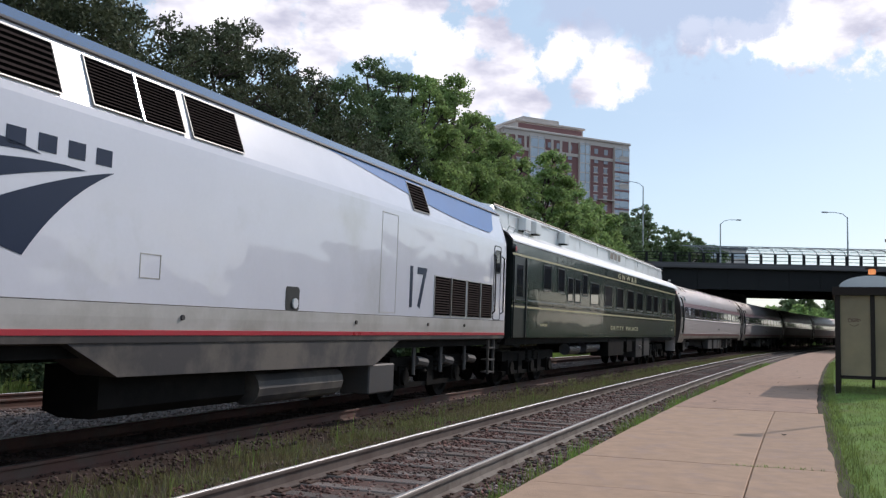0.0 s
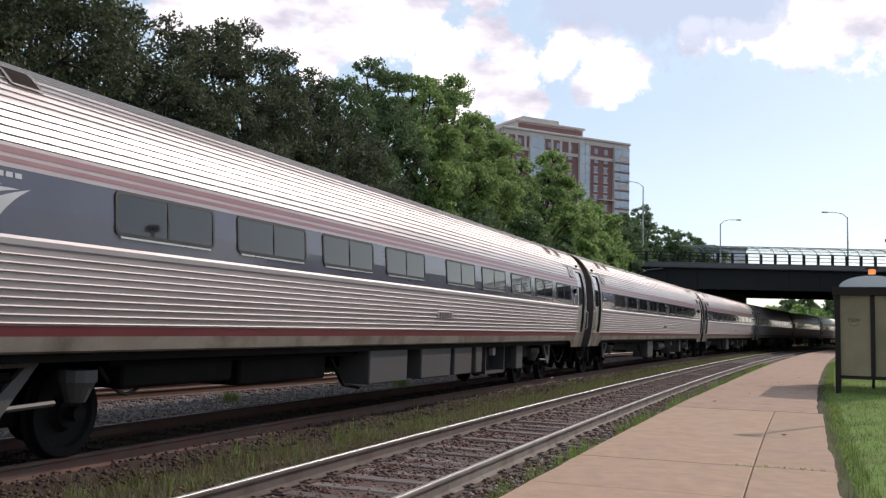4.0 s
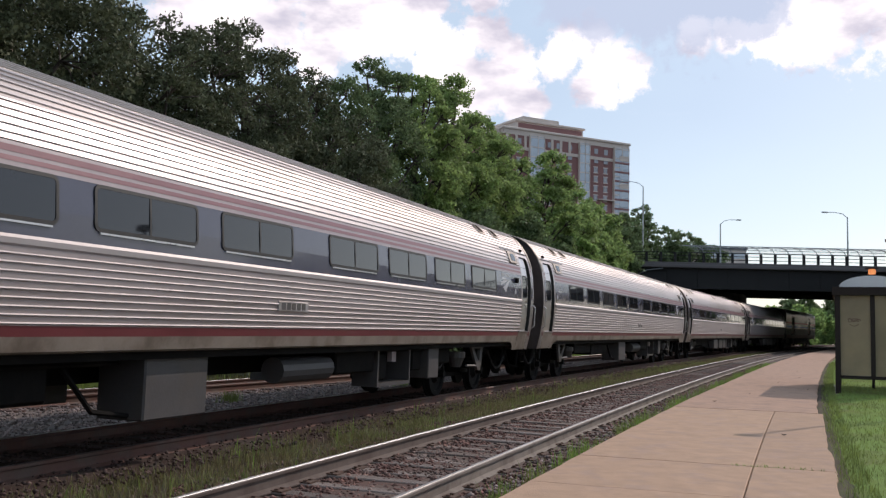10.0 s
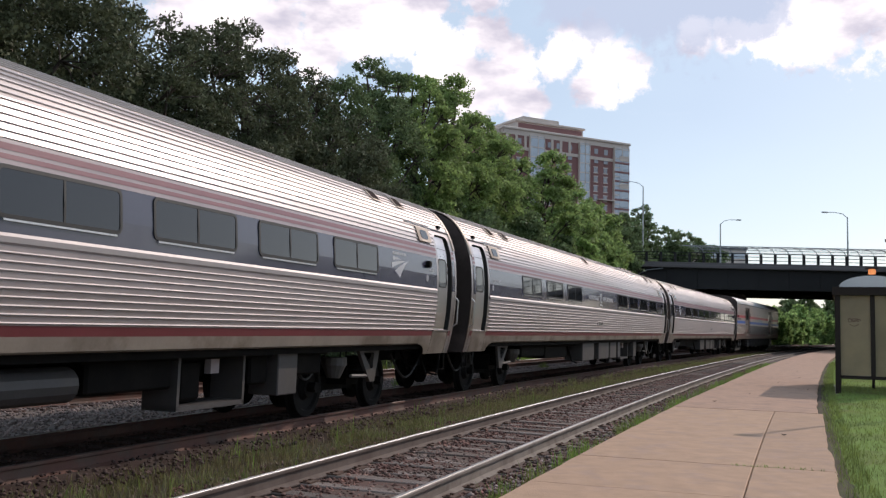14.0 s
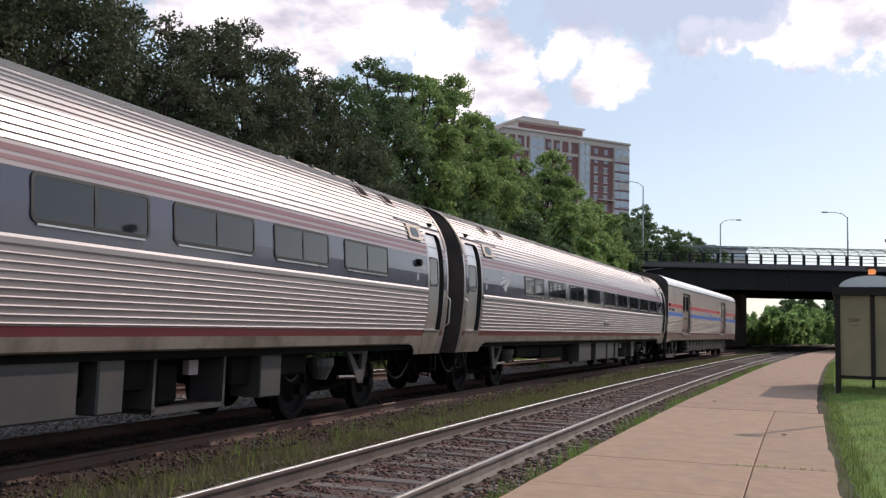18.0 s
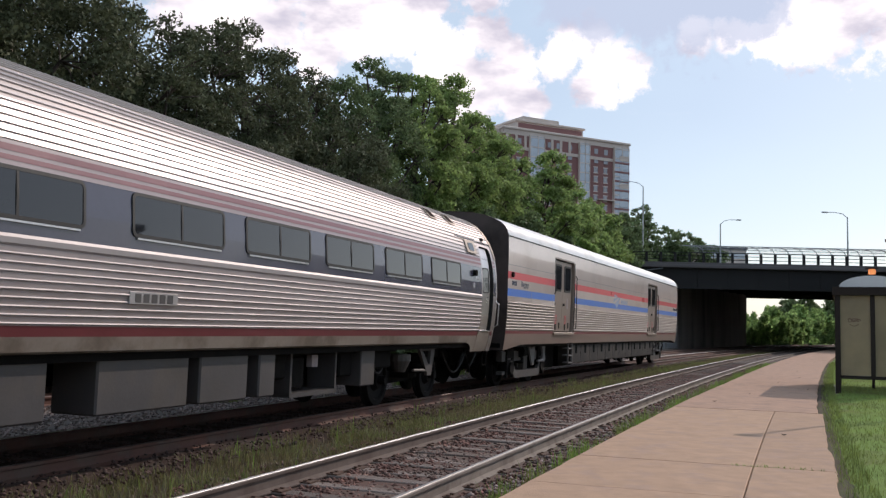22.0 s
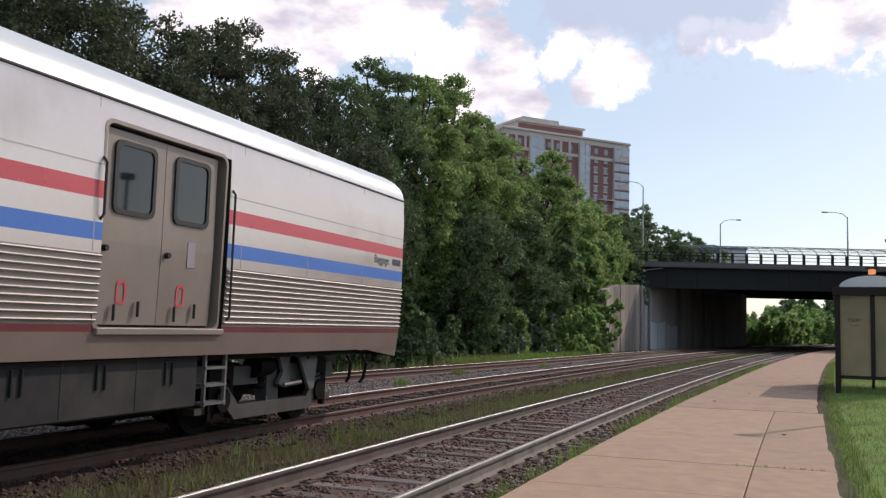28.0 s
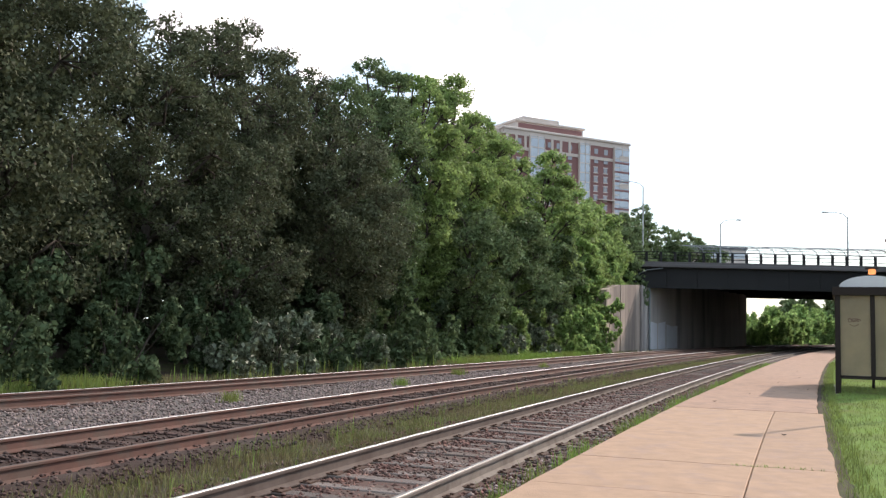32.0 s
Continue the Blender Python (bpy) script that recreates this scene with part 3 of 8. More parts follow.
RAIL_HEAD = [(-0.023, -0.0035), (-0.019, 0.0), (0.019, 0.0), (0.023, -0.0035)]


def build_tracks():
    tie_me = bpy.data.meshes.new("sleeper")
    bm = B(-1.3, 1.3, -0.11, 0.11, -0.36, -0.165, bevel=0.012)
    for v in bm.verts:
        v.co += Vector((noise.noise(v.co * 3) * 0.02, noise.noise(v.co * 5 + Vector((3, 0, 0))) * 0.012, noise.noise(v.co * 4 + Vector((0, 7, 0))) * 0.012))
    bm.to_mesh(tie_me), bm.free()
    tie_me.materials.append(TIE)
    tie_dark = tie_me.copy()
    tie_dark.materials.clear()
    tie_dark.materials.append(TIE_DARK)
    plate_me = bpy.data.meshes.new("tie_plate")
    bm = bmesh.new()
    for side in (-0.7475, 0.7475):
        box(bm, side - 0.17, side + 0.17, -0.09, 0.09, -0.168, -0.150)
        for dx in (-0.10, 0.10):
            for dy in (-0.055, 0.05):
                box(bm, side + dx - 0.018, side + dx + 0.018, dy - 0.016, dy + 0.016, -0.155, -0.136)
    bm.to_mesh(plate_me), bm.free()
    plate_me.materials.append(PLATE)
    for k, near0, near1, word in ((1, 4, 62, "nearest the platform"), (2, 14, 66, "in the middle"), (3, 22, 66, "beside the trees")):
        track = thing("railway_track", None, "standard gauge track with rusty rails, wooden sleepers and spikes", "railway track", "the three tracks", "structure")
        for side in (-0.7475, 0.7475):
            for nm, prof, m in (("rail", RAIL_WEB, RAIL_RUST if k > 1 else RAIL_TAN if side < 0 else RAIL_PALE), ("rail_head", RAIL_HEAD, RAIL_DULL if k > 1 and side > 0 else RAIL_MID if k == 1 and side > 0 else RAIL_TOP)):
                bm = bmesh.new()
                rows = []
                for s in np.concatenate([np.arange(-30, 70, 1.0), np.arange(70, 331, 3.0)]):
                    c = [rail_point(s, lat_of(k, s) + side + l, z - side * math.sin(CANT if k < 3 else -1.9 * CANT)) for l, z in prof]
                    rows.append(c)
                sheet(bm, rows)
                if nm == "rail":
                    rail_ob = part("rail", bm, m, track, "", False)
                else:
                    part("rail_head", bm, m, rail_ob, "polished running surface of the rail")
        rest = bmesh.new()
        for i, s in enumerate(np.arange(-28, 200, 0.56)):
            s = float(s + rng.uniform(-0.03, 0.03))
            m = rail_pose(s, lat_of(k, s), rng.uniform(-0.012, 0.010)) @ Matrix.Rotation(CANT if k < 3 else -1.9 * CANT, 4, "Y") @ Matrix.Rotation(rng.uniform(-0.02, 0.02), 4, "Z")
            if near0 <= s <= near1:
                shared("sleeper", tie_me if k == 1 else tie_dark, track, m)
                if k == 1:
                    shared("tie_plate", plate_me, track, m)
            elif s > 0:
                n0 = len(rest.verts)
                box(rest, -1.3, 1.3, -0.11, 0.11, -0.36, -0.165)
                rest.verts.ensure_lookup_table()
                for v in rest.verts[n0:]:
                    v.co = m @ v.co
        tagged(part("far_sleepers", rest, TIE if k == 1 else TIE_DARK, track), kind="stuff")


OCTA_V = np.array([(1, 0, 0), (-1, 0, 0), (0, 1, 0), (0, -1, 0), (0, 0, 1), (0, 0, -1)], float)
OCTA_F = np.array([(0, 2, 4), (2, 1, 4), (1, 3, 4), (3, 0, 4), (2, 0, 5), (1, 2, 5), (3, 1, 5), (0, 3, 5)])


def stones(name, n, s0, s1, lat0, lat1, z, size, material, label, bias=1.6):
    s = s0 + (s1 - s0) * rng.random(n) ** bias
    lat = rng.uniform(lat0, lat1, n)
    if lat0 < -3:
        # the bed widens where the far track stands off
        lat = lat1 + (lat - lat1) * (np.interp(s, [15, 21, 25, 30, 38, 46], [5.1, 4.6, 4.2, 3.8, 3.3, 3.0]) - 0.75) / (lat1 - lat0)
    c = rail_points(s, lat, 0)
    c[:, 2] = z + rng.normal(0, 0.008, n)
    sz = size * rng.uniform(0.6, 1.35, n)
    shape = OCTA_V[None] * sz[:, None, None] * rng.uniform(0.65, 1.2, (n, 6, 1)) * rng.uniform(0.7, 1.2, (n, 1, 3))
    shape[:, :, :2] += rng.normal(0, 0.25, (n, 6, 2)) * sz[:, None, None]
    a = rng.uniform(0, 6.3, n)
    ca, sa = np.cos(a)[:, None], np.sin(a)[:, None]
    v = np.stack([shape[:, :, 0] * ca - shape[:, :, 1] * sa, shape[:, :, 0] * sa + shape[:, :, 1] * ca, shape[:, :, 2] * 0.75], -1) + c[:, None, :]
    f = OCTA_F[None] + 6 * np.arange(n)[:, None, None]
    return tagged(big_mesh(name, v.reshape(-1, 3), f.reshape(-1, 3), material), label, "ballast stones", kind="stuff")


def blades(name, s, lat, z, height, width, material, label, lean=0.35, category="grass"):
    n = len(s)
    c = rail_points(s, lat, 0)
    c[:, 2] = z
    a = rng.uniform(0, 6.3, n)
    h = height * rng.uniform(0.45, 1.25, n)
    w = width * rng.uniform(0.6, 1.3, n)
    side = np.stack([np.cos(a), np.sin(a), 0 * a], -1) * w[:, None]
    b = rng.uniform(0, 6.3, n)
    ln = rng.uniform(0, lean, n) * h
    bend = np.stack([np.cos(b) * ln, np.sin(b) * ln, h], -1)
    mid = bend * np.array([0.35, 0.35, 0.6])
    v = np.stack([c - side, c + side, c + mid + side * 0.7, c + mid - side * 0.7, c + bend], 1)
    base = 5 * np.arange(n)[:, None]
    f = np.concatenate([base + np.array([[0, 1, 2]]), base + np.array([[0, 2, 3]]), base + np.array([[3, 2, 4]])])
    return tagged(big_mesh(name, v.reshape(-1, 3), f, material), label, category, kind="stuff")


# ---- platform of concrete slabs ----
PLAT_Z = 0.10


def build_platform():
    base = bmesh.new()
    prof = [(5.84, -0.3), (5.84, PLAT_Z - 0.13), (8.12, PLAT_Z - 0.13), (8.12, -0.3)]
    sheet(base, [[rail_point(s, l, z) for l, z in prof] for s in np.arange(-30, 200, 2)])
    body = part("pavement", base, CONCRETE_EDGE, None, "long low station platform paved with warm grey concrete slabs")
    tagged(body, category="platform", kind="structure")
    joints = [-25.6, -18.3, -11.0, -3.7, 3.6, 10.96, 16.38, 18.32, 25.62] + [25.62 + 12.2 * k for k in range(1, 14)]
    for s, s_next in zip(joints, joints[1:]):
        length = s_next - s
        for l0, l1 in (((5.80, 7.435), (7.445, 8.2)) if s < 25 else ((5.90, 8.12),)):
            bm = bmesh.new()
            n = 14
            top = []
            for i in range(n + 1):
                q = s + 0.006 + (length - 0.012) * i / n
                wob = 0.02 * noise.noise((q * 1.3, 3.1, 0))
                wob2 = 0.06 * noise.noise((q * 0.9, 9.1, 0)) + 0.03 * noise.noise((q * 3.1, 4.1, 0))
                e0 = float(np.interp(q, [15, 26, 35, 62], [5.66, 5.755, 5.86, 5.92])) + wob if l0 < 6 else l0
                e1 = l1 + (wob2 if l1 > 8 else 0)
                top.append([rail_point(q, e0, PLAT_Z - 0.12), rail_point(q, e0, PLAT_Z - 0.008), rail_point(q, e0 + 0.012, PLAT_Z), rail_point(q, e1 - 0.012, PLAT_Z), rail_point(q, e1, PLAT_Z - 0.008), rail_point(q, e1, PLAT_Z - 0.12)])
            sheet(bm, top)
            tilt = rng.uniform(-0.004, 0.004)
            for v in bm.verts:
                v.co.z += tilt
            bm.verts.ensure_lookup_table()
            for e in (0, n):
                bm.faces.new([bm.verts[6 * e + i] for i in ((0, 5, 4, 3, 2, 1) if e == 0 else range(6))])
            part("paving_slab", bm, CONCRETE if s < 25 else CONCRETE_OLD, body)


# ---- bridge over the tracks ----
def build_bridge():
    br = thing("road_bridge", None, "dark steel girder road bridge with concrete abutment and fence", "bridge", "", "structure")
    y0, x0, x1 = 80.0, 16.2, 62.0
    # near deep girder and deck, far shallower girder
    bm = B(x0, x1, y0, y0 + 0.5, 5.15, 6.84)
    for x in np.arange(x0 + 0.2, x1, 2.6):
        box(bm, x, x + 0.05, y0 - 0.05, y0 + 0.02, 5.17, 6.8)
    box(bm, x0, x1, y0 - 0.18, y0 + 0.62, 5.10, 5.16)
    box(bm, x0, x1, y0 - 0.18, y0 + 0.62, 6.78, 6.85)
    part("girder", bm, BRIDGE_STEEL, br, "dark painted plate girder")
    bm = bmesh.new()
    for i in range(1, 14):
        yy = y0 + i * 4.3
        box(bm, x0 + 1.5 * i, 90, yy, yy + 0.35, 6.05 + 0.035 * i, 6.84)
    part("cross_girders", bm, BRIDGE_STEEL, br, "dark girders under the deck")
    part("deck", B(x0 - 3, 90, y0 - 0.45, y0 + 58, 6.85, 7.12, bevel=0.03), BRIDGE_DECK, br, "grey concrete deck edge")
    part("kerb", B(x0 - 3, x1, y0 - 0.40, y0 - 0.05, 7.12, 7.32), BRIDGE_DECK, br)
    # railing: posts, rails, curved fence
    for x in np.arange(x0 - 2.6, x1, 1.21):
        part("railing_post", B(x - 0.10, x + 0.10, y0 - 0.32, y0 - 0.14, 7.3, 8.10), BRIDGE_STEEL, br)
    for z in (7.55, 7.85, 8.12):
        part("railing_bar", B(x0 - 3, x1, y0 - 0.28, y0 - 0.2, z, z + 0.05), BRIDGE_STEEL, br)
    def hoop(x):
        """Fence line that leans over the footway; the bridge is skewed, so it leans along it too."""
        return [(x, y0 - 0.1, 7.3), (x - 0.03, y0 - 0.1, 8.2)] + [(x - 0.03 - 1.1 * (1 - math.cos(a)), y0 - 0.1 + 0.6 * (1 - math.cos(a)), 8.2 + 0.62 * math.sin(a)) for a in (0.4, 0.8, 1.2, 1.57)]
    for x in np.arange(x0 + 5.87, x1, 1.21):
        part("fence_hoop", tube(bmesh.new(), hoop(x), 0.035, 6), FENCE_METAL, br)
    for k in range(1, 6):
        a, b = hoop(x0 + 5)[k], hoop(x1)[k]
        part("fence_wire", R(a, b, 0.022, 0.022, 4), FENCE_METAL, br)
    mesh = bmesh.new()
    for x in np.arange(x0 + 5.2, x1, 0.16):
        tube(mesh, hoop(x)[1:], 0.011, 3)
    tagged(part("fence_mesh", mesh, FENCE_METAL, br, "fine wire mesh of the fence"), kind="stuff")
    # conduit curling round the girder's end
    part("conduit", tube(bmesh.new(), [(16.3, 79.7, 5.6), (16.4, 79.7, 6.0), (16.7, 79.7, 6.35), (17.3, 79.7, 6.58), (18.6, 79.7, 6.76)], 0.05, 6), FENCE_METAL, br, "pale metal conduit")
    # abutment along the far track
    wall = bmesh.new()
    n = 14
    s0, s1, lat = 86.5, 138.0, -7.2
    for i in range(n):
        a, b = s0 + (s1 - s0) * i / n, s0 + (s1 - s0) * (i + 1) / n - 0.05
        p = [rail_point(a, lat), rail_point(b, lat), rail_point(b, lat - 2.5), rail_point(a, lat - 2.5)]
        lo = [wall.verts.new((q.x, q.y, -0.6)) for q in p]
        hi = [wall.verts.new((q.x, q.y, 5.2 if i < 2 else 6.8)) for q in p]
        for j in range(4):
            wall.faces.new((lo[j], lo[(j + 1) % 4], hi[(j + 1) % 4], hi[j]))
        wall.faces.new(hi)
    part("abutment_wall", wall, BRIDGE_CONC, br, "streaked concrete abutment wall")
    # right-hand wall added out of sight behind the shelter, tones light on far coaches
    bm = bmesh.new()
    sheet(bm, [[rail_point(s, 11.5, z) for z in (-0.6, 7.0)] for s in np.arange(88, 250, 6)])
    part("retaining_wall", bm, UNSEEN_WALL, br, "added unseen wall that tones light on the far coaches")
    # wing wall that falls away towards the trees
    bm = bmesh.new()
    p0, p1 = rail_point(86.4, -7.25), rail_point(70, -9.6)
    p2, p3 = rail_point(78.5, -7.3), rail_point(78.5, -8.3)
    for a, b, h0, h1 in ((rail_point(86.0, -7.15), rail_point(80.0, -7.15), 5.2, 4.9), (rail_point(79.9, -7.2), rail_point(76.8, -7.4), 4.9, 4.4)):
        d = (b - a).normalized()
        nrm = Vector((-d.y, d.x, 0))
        q = [a, b, b + nrm * -0.8, a + nrm * -0.8]
        lo = [bm.verts.new((w.x, w.y, -0.6)) for w in q]
        hi = [bm.verts.new((w.x, w.y, h)) for w, h in zip(q, (h0, h1, h1, h0))]
        for j in range(4):
            bm.faces.new((lo[j], lo[(j + 1) % 4], hi[(j + 1) % 4], hi[j]))
        bm.faces.new(hi)
    part("wing_wall", bm, WING_CONC, br, "stained concrete wing wall, sunlight in its tan colour")
    part("pilaster", R(rail_point(86.2, -7.05, -0.5), rail_point(86.2, -7.05, 5.2), 0.14, 0.14, 8), BRIDGE_CONC, br)
    part("drain_pipe", R(rail_point(89.0, -7.05, -0.5), rail_point(89.0, -7.05, 5.2), 0.09, 0.09, 8), FENCE_METAL, br)
    bm = bmesh.new()
    for a, b, h in ((89.6, 92.4, 2.2), (92.7, 95.6, 2.25), (95.9, 100.5, 2.0)):
        sheet(bm, [[rail_point(q, -7.17, z) for z in (-0.1, h + 0.1 * math.sin(q))] for q in (a, (a + b) / 2, b)])
    part("painted_patch", bm, WHITEWASH, br, "whitewashed patch over old graffiti")
    # lamp posts along the road
    for x, y, top, arm in ((17.6, 83, 14.6, -1.6), (25.9, 88, 12.0, 1.5), (34.8, 81, 12.0, -1.7)):
        lp = thing("street_lamp", Matrix.Translation((x, y, 7.12)), "slim grey street lamp with a curved arm on the bridge", "street lamp", "street lamps on the bridge")
        h = top - 7.12
        part("pole", R((0, 0, 0), (0, 0, h - 0.4), 0.085, 0.05, 8), POLE_METAL, lp)
        part("arm", tube(bmesh.new(), [(0, 0, h - 0.45), (arm * 0.25, 0, h - 0.12), (arm * 0.6, 0, h), (arm, 0, h)], 0.03, 6), POLE_METAL, lp)
        part("lamp_head", B(min(arm, arm * 1.3), max(arm, arm * 1.3), -0.11, 0.11, h - 0.06, h + 0.05, bevel=0.03), POLE_METAL, lp)


def build_shelter():
    sh = thing("platform_shelter", Matrix.Translation((9.33, 22.46, PLAT_Z)) @ Matrix.Rotation(radians(-23), 4, "Z"), "brown-framed platform shelter with scratched cream panels and vaulted roof", "shelter")
    w, dpt = 1.62, 4.2
    for x in (0.05, w - 0.05):
        for y in (0.05, dpt - 0.05):
            part("post", B(x - 0.06, x + 0.06, y - 0.06, y + 0.06, -0.12, 2.30, bevel=0.008), SHELTER_FRAME, sh)
    for y in (0.05, dpt - 0.05):
        part("mullion", B(w / 2 - 0.05, w / 2 + 0.05, y - 0.035, y + 0.035, 0.33, 2.30), SHELTER_FRAME, sh)
        part("bottom_rail", B(0.1, w - 0.1, y - 0.035, y + 0.035, 0.30, 0.38), SHELTER_FRAME, sh)
    part("header", B(-0.06, w + 0.06, -0.06, dpt + 0.06, 2.26, 2.46, bevel=0.01), SHELTER_FRAME, sh)
    for y in (0.05, dpt - 0.05):
        for x0, x1 in ((0.11, w / 2 - 0.05), (w / 2 + 0.05, w - 0.11)):
            pn = part("panel", B(x0, x1, y - 0.008, y + 0.008, 0.38, 2.26), SHELTER_PANEL, sh)
            if y < 1 and x0 < 0.5:
                bm = bmesh.new()
                tube(bm, [(x0 + 0.17 + 0.25 * q + 0.03 * math.sin(q * 40), y - 0.012, 1.68 + 0.05 * math.sin(q * 29) * (1 - 0.4 * q)) for q in np.linspace(0, 1, 40)], 0.007, 5)
                tube(bm, [(x0 + 0.20 + 0.20 * q, y - 0.012, 1.59 - 0.05 * math.sin(q * math.pi)) for q in np.linspace(0, 1, 8)], 0.006, 5)
                part("scrawl", bm, SCRAWL, pn, "dark scratched scrawl")
    for i in range(3):
        part("side_panel", B(w - 0.058, w - 0.042, 0.11 + i * 1.33, 0.11 + i * 1.33 + 1.28, 0.38, 2.26), SHELTER_PANEL, sh)
    bm = bmesh.new()
    pr = [(w / 2 - 0.72 * math.cos(a), 2.46 + 0.27 * math.sin(a)) for a in np.linspace(0, math.pi, 15)]
    loft(bm, pr, [0.0, dpt], closed=True, caps=True)
    part("vaulted_roof", bm, DOME, sh, "milky white vaulted roof")
    lamp = thing("signal_lamp", Matrix.Translation((11.28, 24.8, 0)), "small amber signal lamp glowing above the shelter roof", "signal lamp")
    part("post", R((0, 0, 0), (0, 0, 2.98), 0.04, 0.04, 8), SHELTER_FRAME, lamp)
    part("lens", B(-0.075, 0.075, -0.075, 0.075, 3.03, 3.17, bevel=0.02), LAMP_AMBER, lamp, "glowing amber lens")
    part("hood", B(-0.13, 0.13, -0.12, 0.12, 3.17, 3.21), SHELTER_FRAME, lamp)
    post = thing("lamp_post", Matrix.Translation((8.72, 16.77, 0.02)), "slim brown platform lamp post standing in the lawn", "lamp post")
    part("pole", R((0, 0, 0), (0, 0, 4.55), 0.055, 0.04, 10), SHELTER_FRAME, post)
    part("base_plate", B(-0.15, 0.15, -0.15, 0.15, -0.1, 0.06, bevel=0.01), SHELTER_FRAME, post)
    part("lamp_head", B(-0.14, 0.14, -0.14, 0.14, 4.5, 4.66, bevel=0.03), SHELTER_FRAME, post)
    pad = part("shelter_pad", B(-0.1, 1.75, -0.1, 4.3, -0.2, -0.05), CONCRETE_EDGE, None, "worn concrete pad under the shelter")
    pad.matrix_basis = sh.matrix_basis.copy()
    tagged(pad, category="concrete pad", kind="structure")


# ---- apartment tower on the hill ----
def build_tower():
    o = Vector((10.6, 283, 0))
    ax = Vector((50.4, 28, 0))
    length = ax.length
    ang = math.atan2(ax.y, ax.x)
    tw = thing("apartment_tower", Matrix.Translation(o) @ Matrix.Rotation(ang, 4, "Z"), "tall red brick apartment building with cream trim and glass bays", "apartment building")
    H = 63.6
    core = part("wall", B(8.3, length, 0, 22, 0, H - 6.4), BRICK, tw, "red brick wall")
    part("upper_wall", B(8.2, length + 0.1, -0.1, 22, H - 6.4, H - 0.4), BRICK, tw, "brick upper storeys")
    part("frieze", B(8.1, length + 0.2, -0.2, 22, H - 2.3, H - 0.6), CREAM, tw, "cream stone frieze")
    part("cornice", B(7.7, length + 0.6, -0.6, 22.6, H - 0.8, H, bevel=0.15), CREAM, tw)
    part("string_course", B(8.0, length + 0.25, -0.3, 22, H - 6.9, H - 5.9), CREAM, tw)
    for x in np.arange(9.5, 36, 3.4):
        part("pilaster", B(x - 0.45, x + 0.45, -0.28, 0, H - 6.0, H - 2.2), CREAM, tw)
    part("penthouse", B(15, 41, 3, 18, H, H + 3.0), CREAM, tw)
    part("penthouse_cornice", B(14.4, 41.6, 2.4, 18.6, H + 2.8, H + 3.5, bevel=0.1), CREAM, tw)
    part("penthouse_top", B(18, 32, 4, 16, H + 3.5, H + 5.0), CREAM, tw)
    fl = 3.05
    win = bpy.data.meshes.new("window")
    bm = B(-0.75, 0.75, -0.06, 0.1, -0.85, 0.85)
    bm.to_mesh(win), bm.free()
    win.materials.append(WIN_GLASS)
    trim = bpy.data.meshes.new("window_surround")
    bm = B(-0.95, 0.95, -0.10, 0.0, -1.1, -0.86)
    box(bm, -0.95, 0.95, -0.10, 0.0, 0.86, 1.1)
    box(bm, -0.03, 0.03, -0.10, 0.0, -0.86, 0.86)
    bm.to_mesh(trim), bm.free()
    trim.materials.append(CREAM)
    def bay(x0, x1, out):
        part("bay_glass", B(x0 + 0.3, x1 - 0.3, -out, 0, 4, H - 2.2), BAY_GLASS, tw, "tall glazed bay")
        bmx = bmesh.new()
        for k in range(21):
            box(bmx, x0 + 0.2, x1 - 0.2, -out - 0.08, 0, H - 2.75 - k * fl, H - 2.4 - k * fl)
        for x in (x0, (x0 + x1) / 2, x1 - 0.35):
            box(bmx, x, x + 0.22, -out - 0.08, 0, 4, H - 2.0)
        part("bay_frame", bmx, CREAM, tw)
    bay(17.6, 23.4, 0.9)
    bay(36.8, 41.2, 0.9)
    bay(51.0, 57.4, 0.9)
    for k in range(20):
        z = H - 6.9 - k * fl
        part("spandrel", B(51.1, 57.3, -1.0, 0, z - 0.55, z + 0.1), BRICK, tw, "brick band between bay windows")
        part("sash", B(53.2, 56.9, -1.02, -0.9, z + 0.5, z + 2.2), BAY_GLASS if k % 3 else CREAM, tw, "pale window blind")
    # lower wing set back
    part("side_wing", B(-6.0, 8.2, 2.0, 22, 0, H - 1.2), BRICK, tw, "brick side wing")
    part("side_cornice", B(-6.5, 8.0, 1.5, 22.4, H - 2.6, H - 0.9), CREAM, tw)
    part("wing_course", B(-6.2, 8.1, 1.7, 22, H - 7.4, H - 6.5), CREAM, tw)
    part("penthouse_band", B(15.6, 40.4, 2.9, 3.05, H + 0.5, H + 2.4), BRICK, tw)
    for k in range(20):
        z = H - 4.1 - k * fl
        for x in (10.5, 14.0, 25.5, 29.0, 33.5, 44.0, 48.0):
            shared("window", win, tw, Matrix.Translation((x, -0.15 if k < 2 else 0.0, z)))
            if k > 1:
                shared("window_surround", trim, tw, Matrix.Translation((x, 0, z)))
    for k in range(2):
        part("balcony", B(44.5, 51.5, -1.2, 0, H - 20 - 6.1 * k, H - 19.7 - 6.1 * k), CREAM, tw)


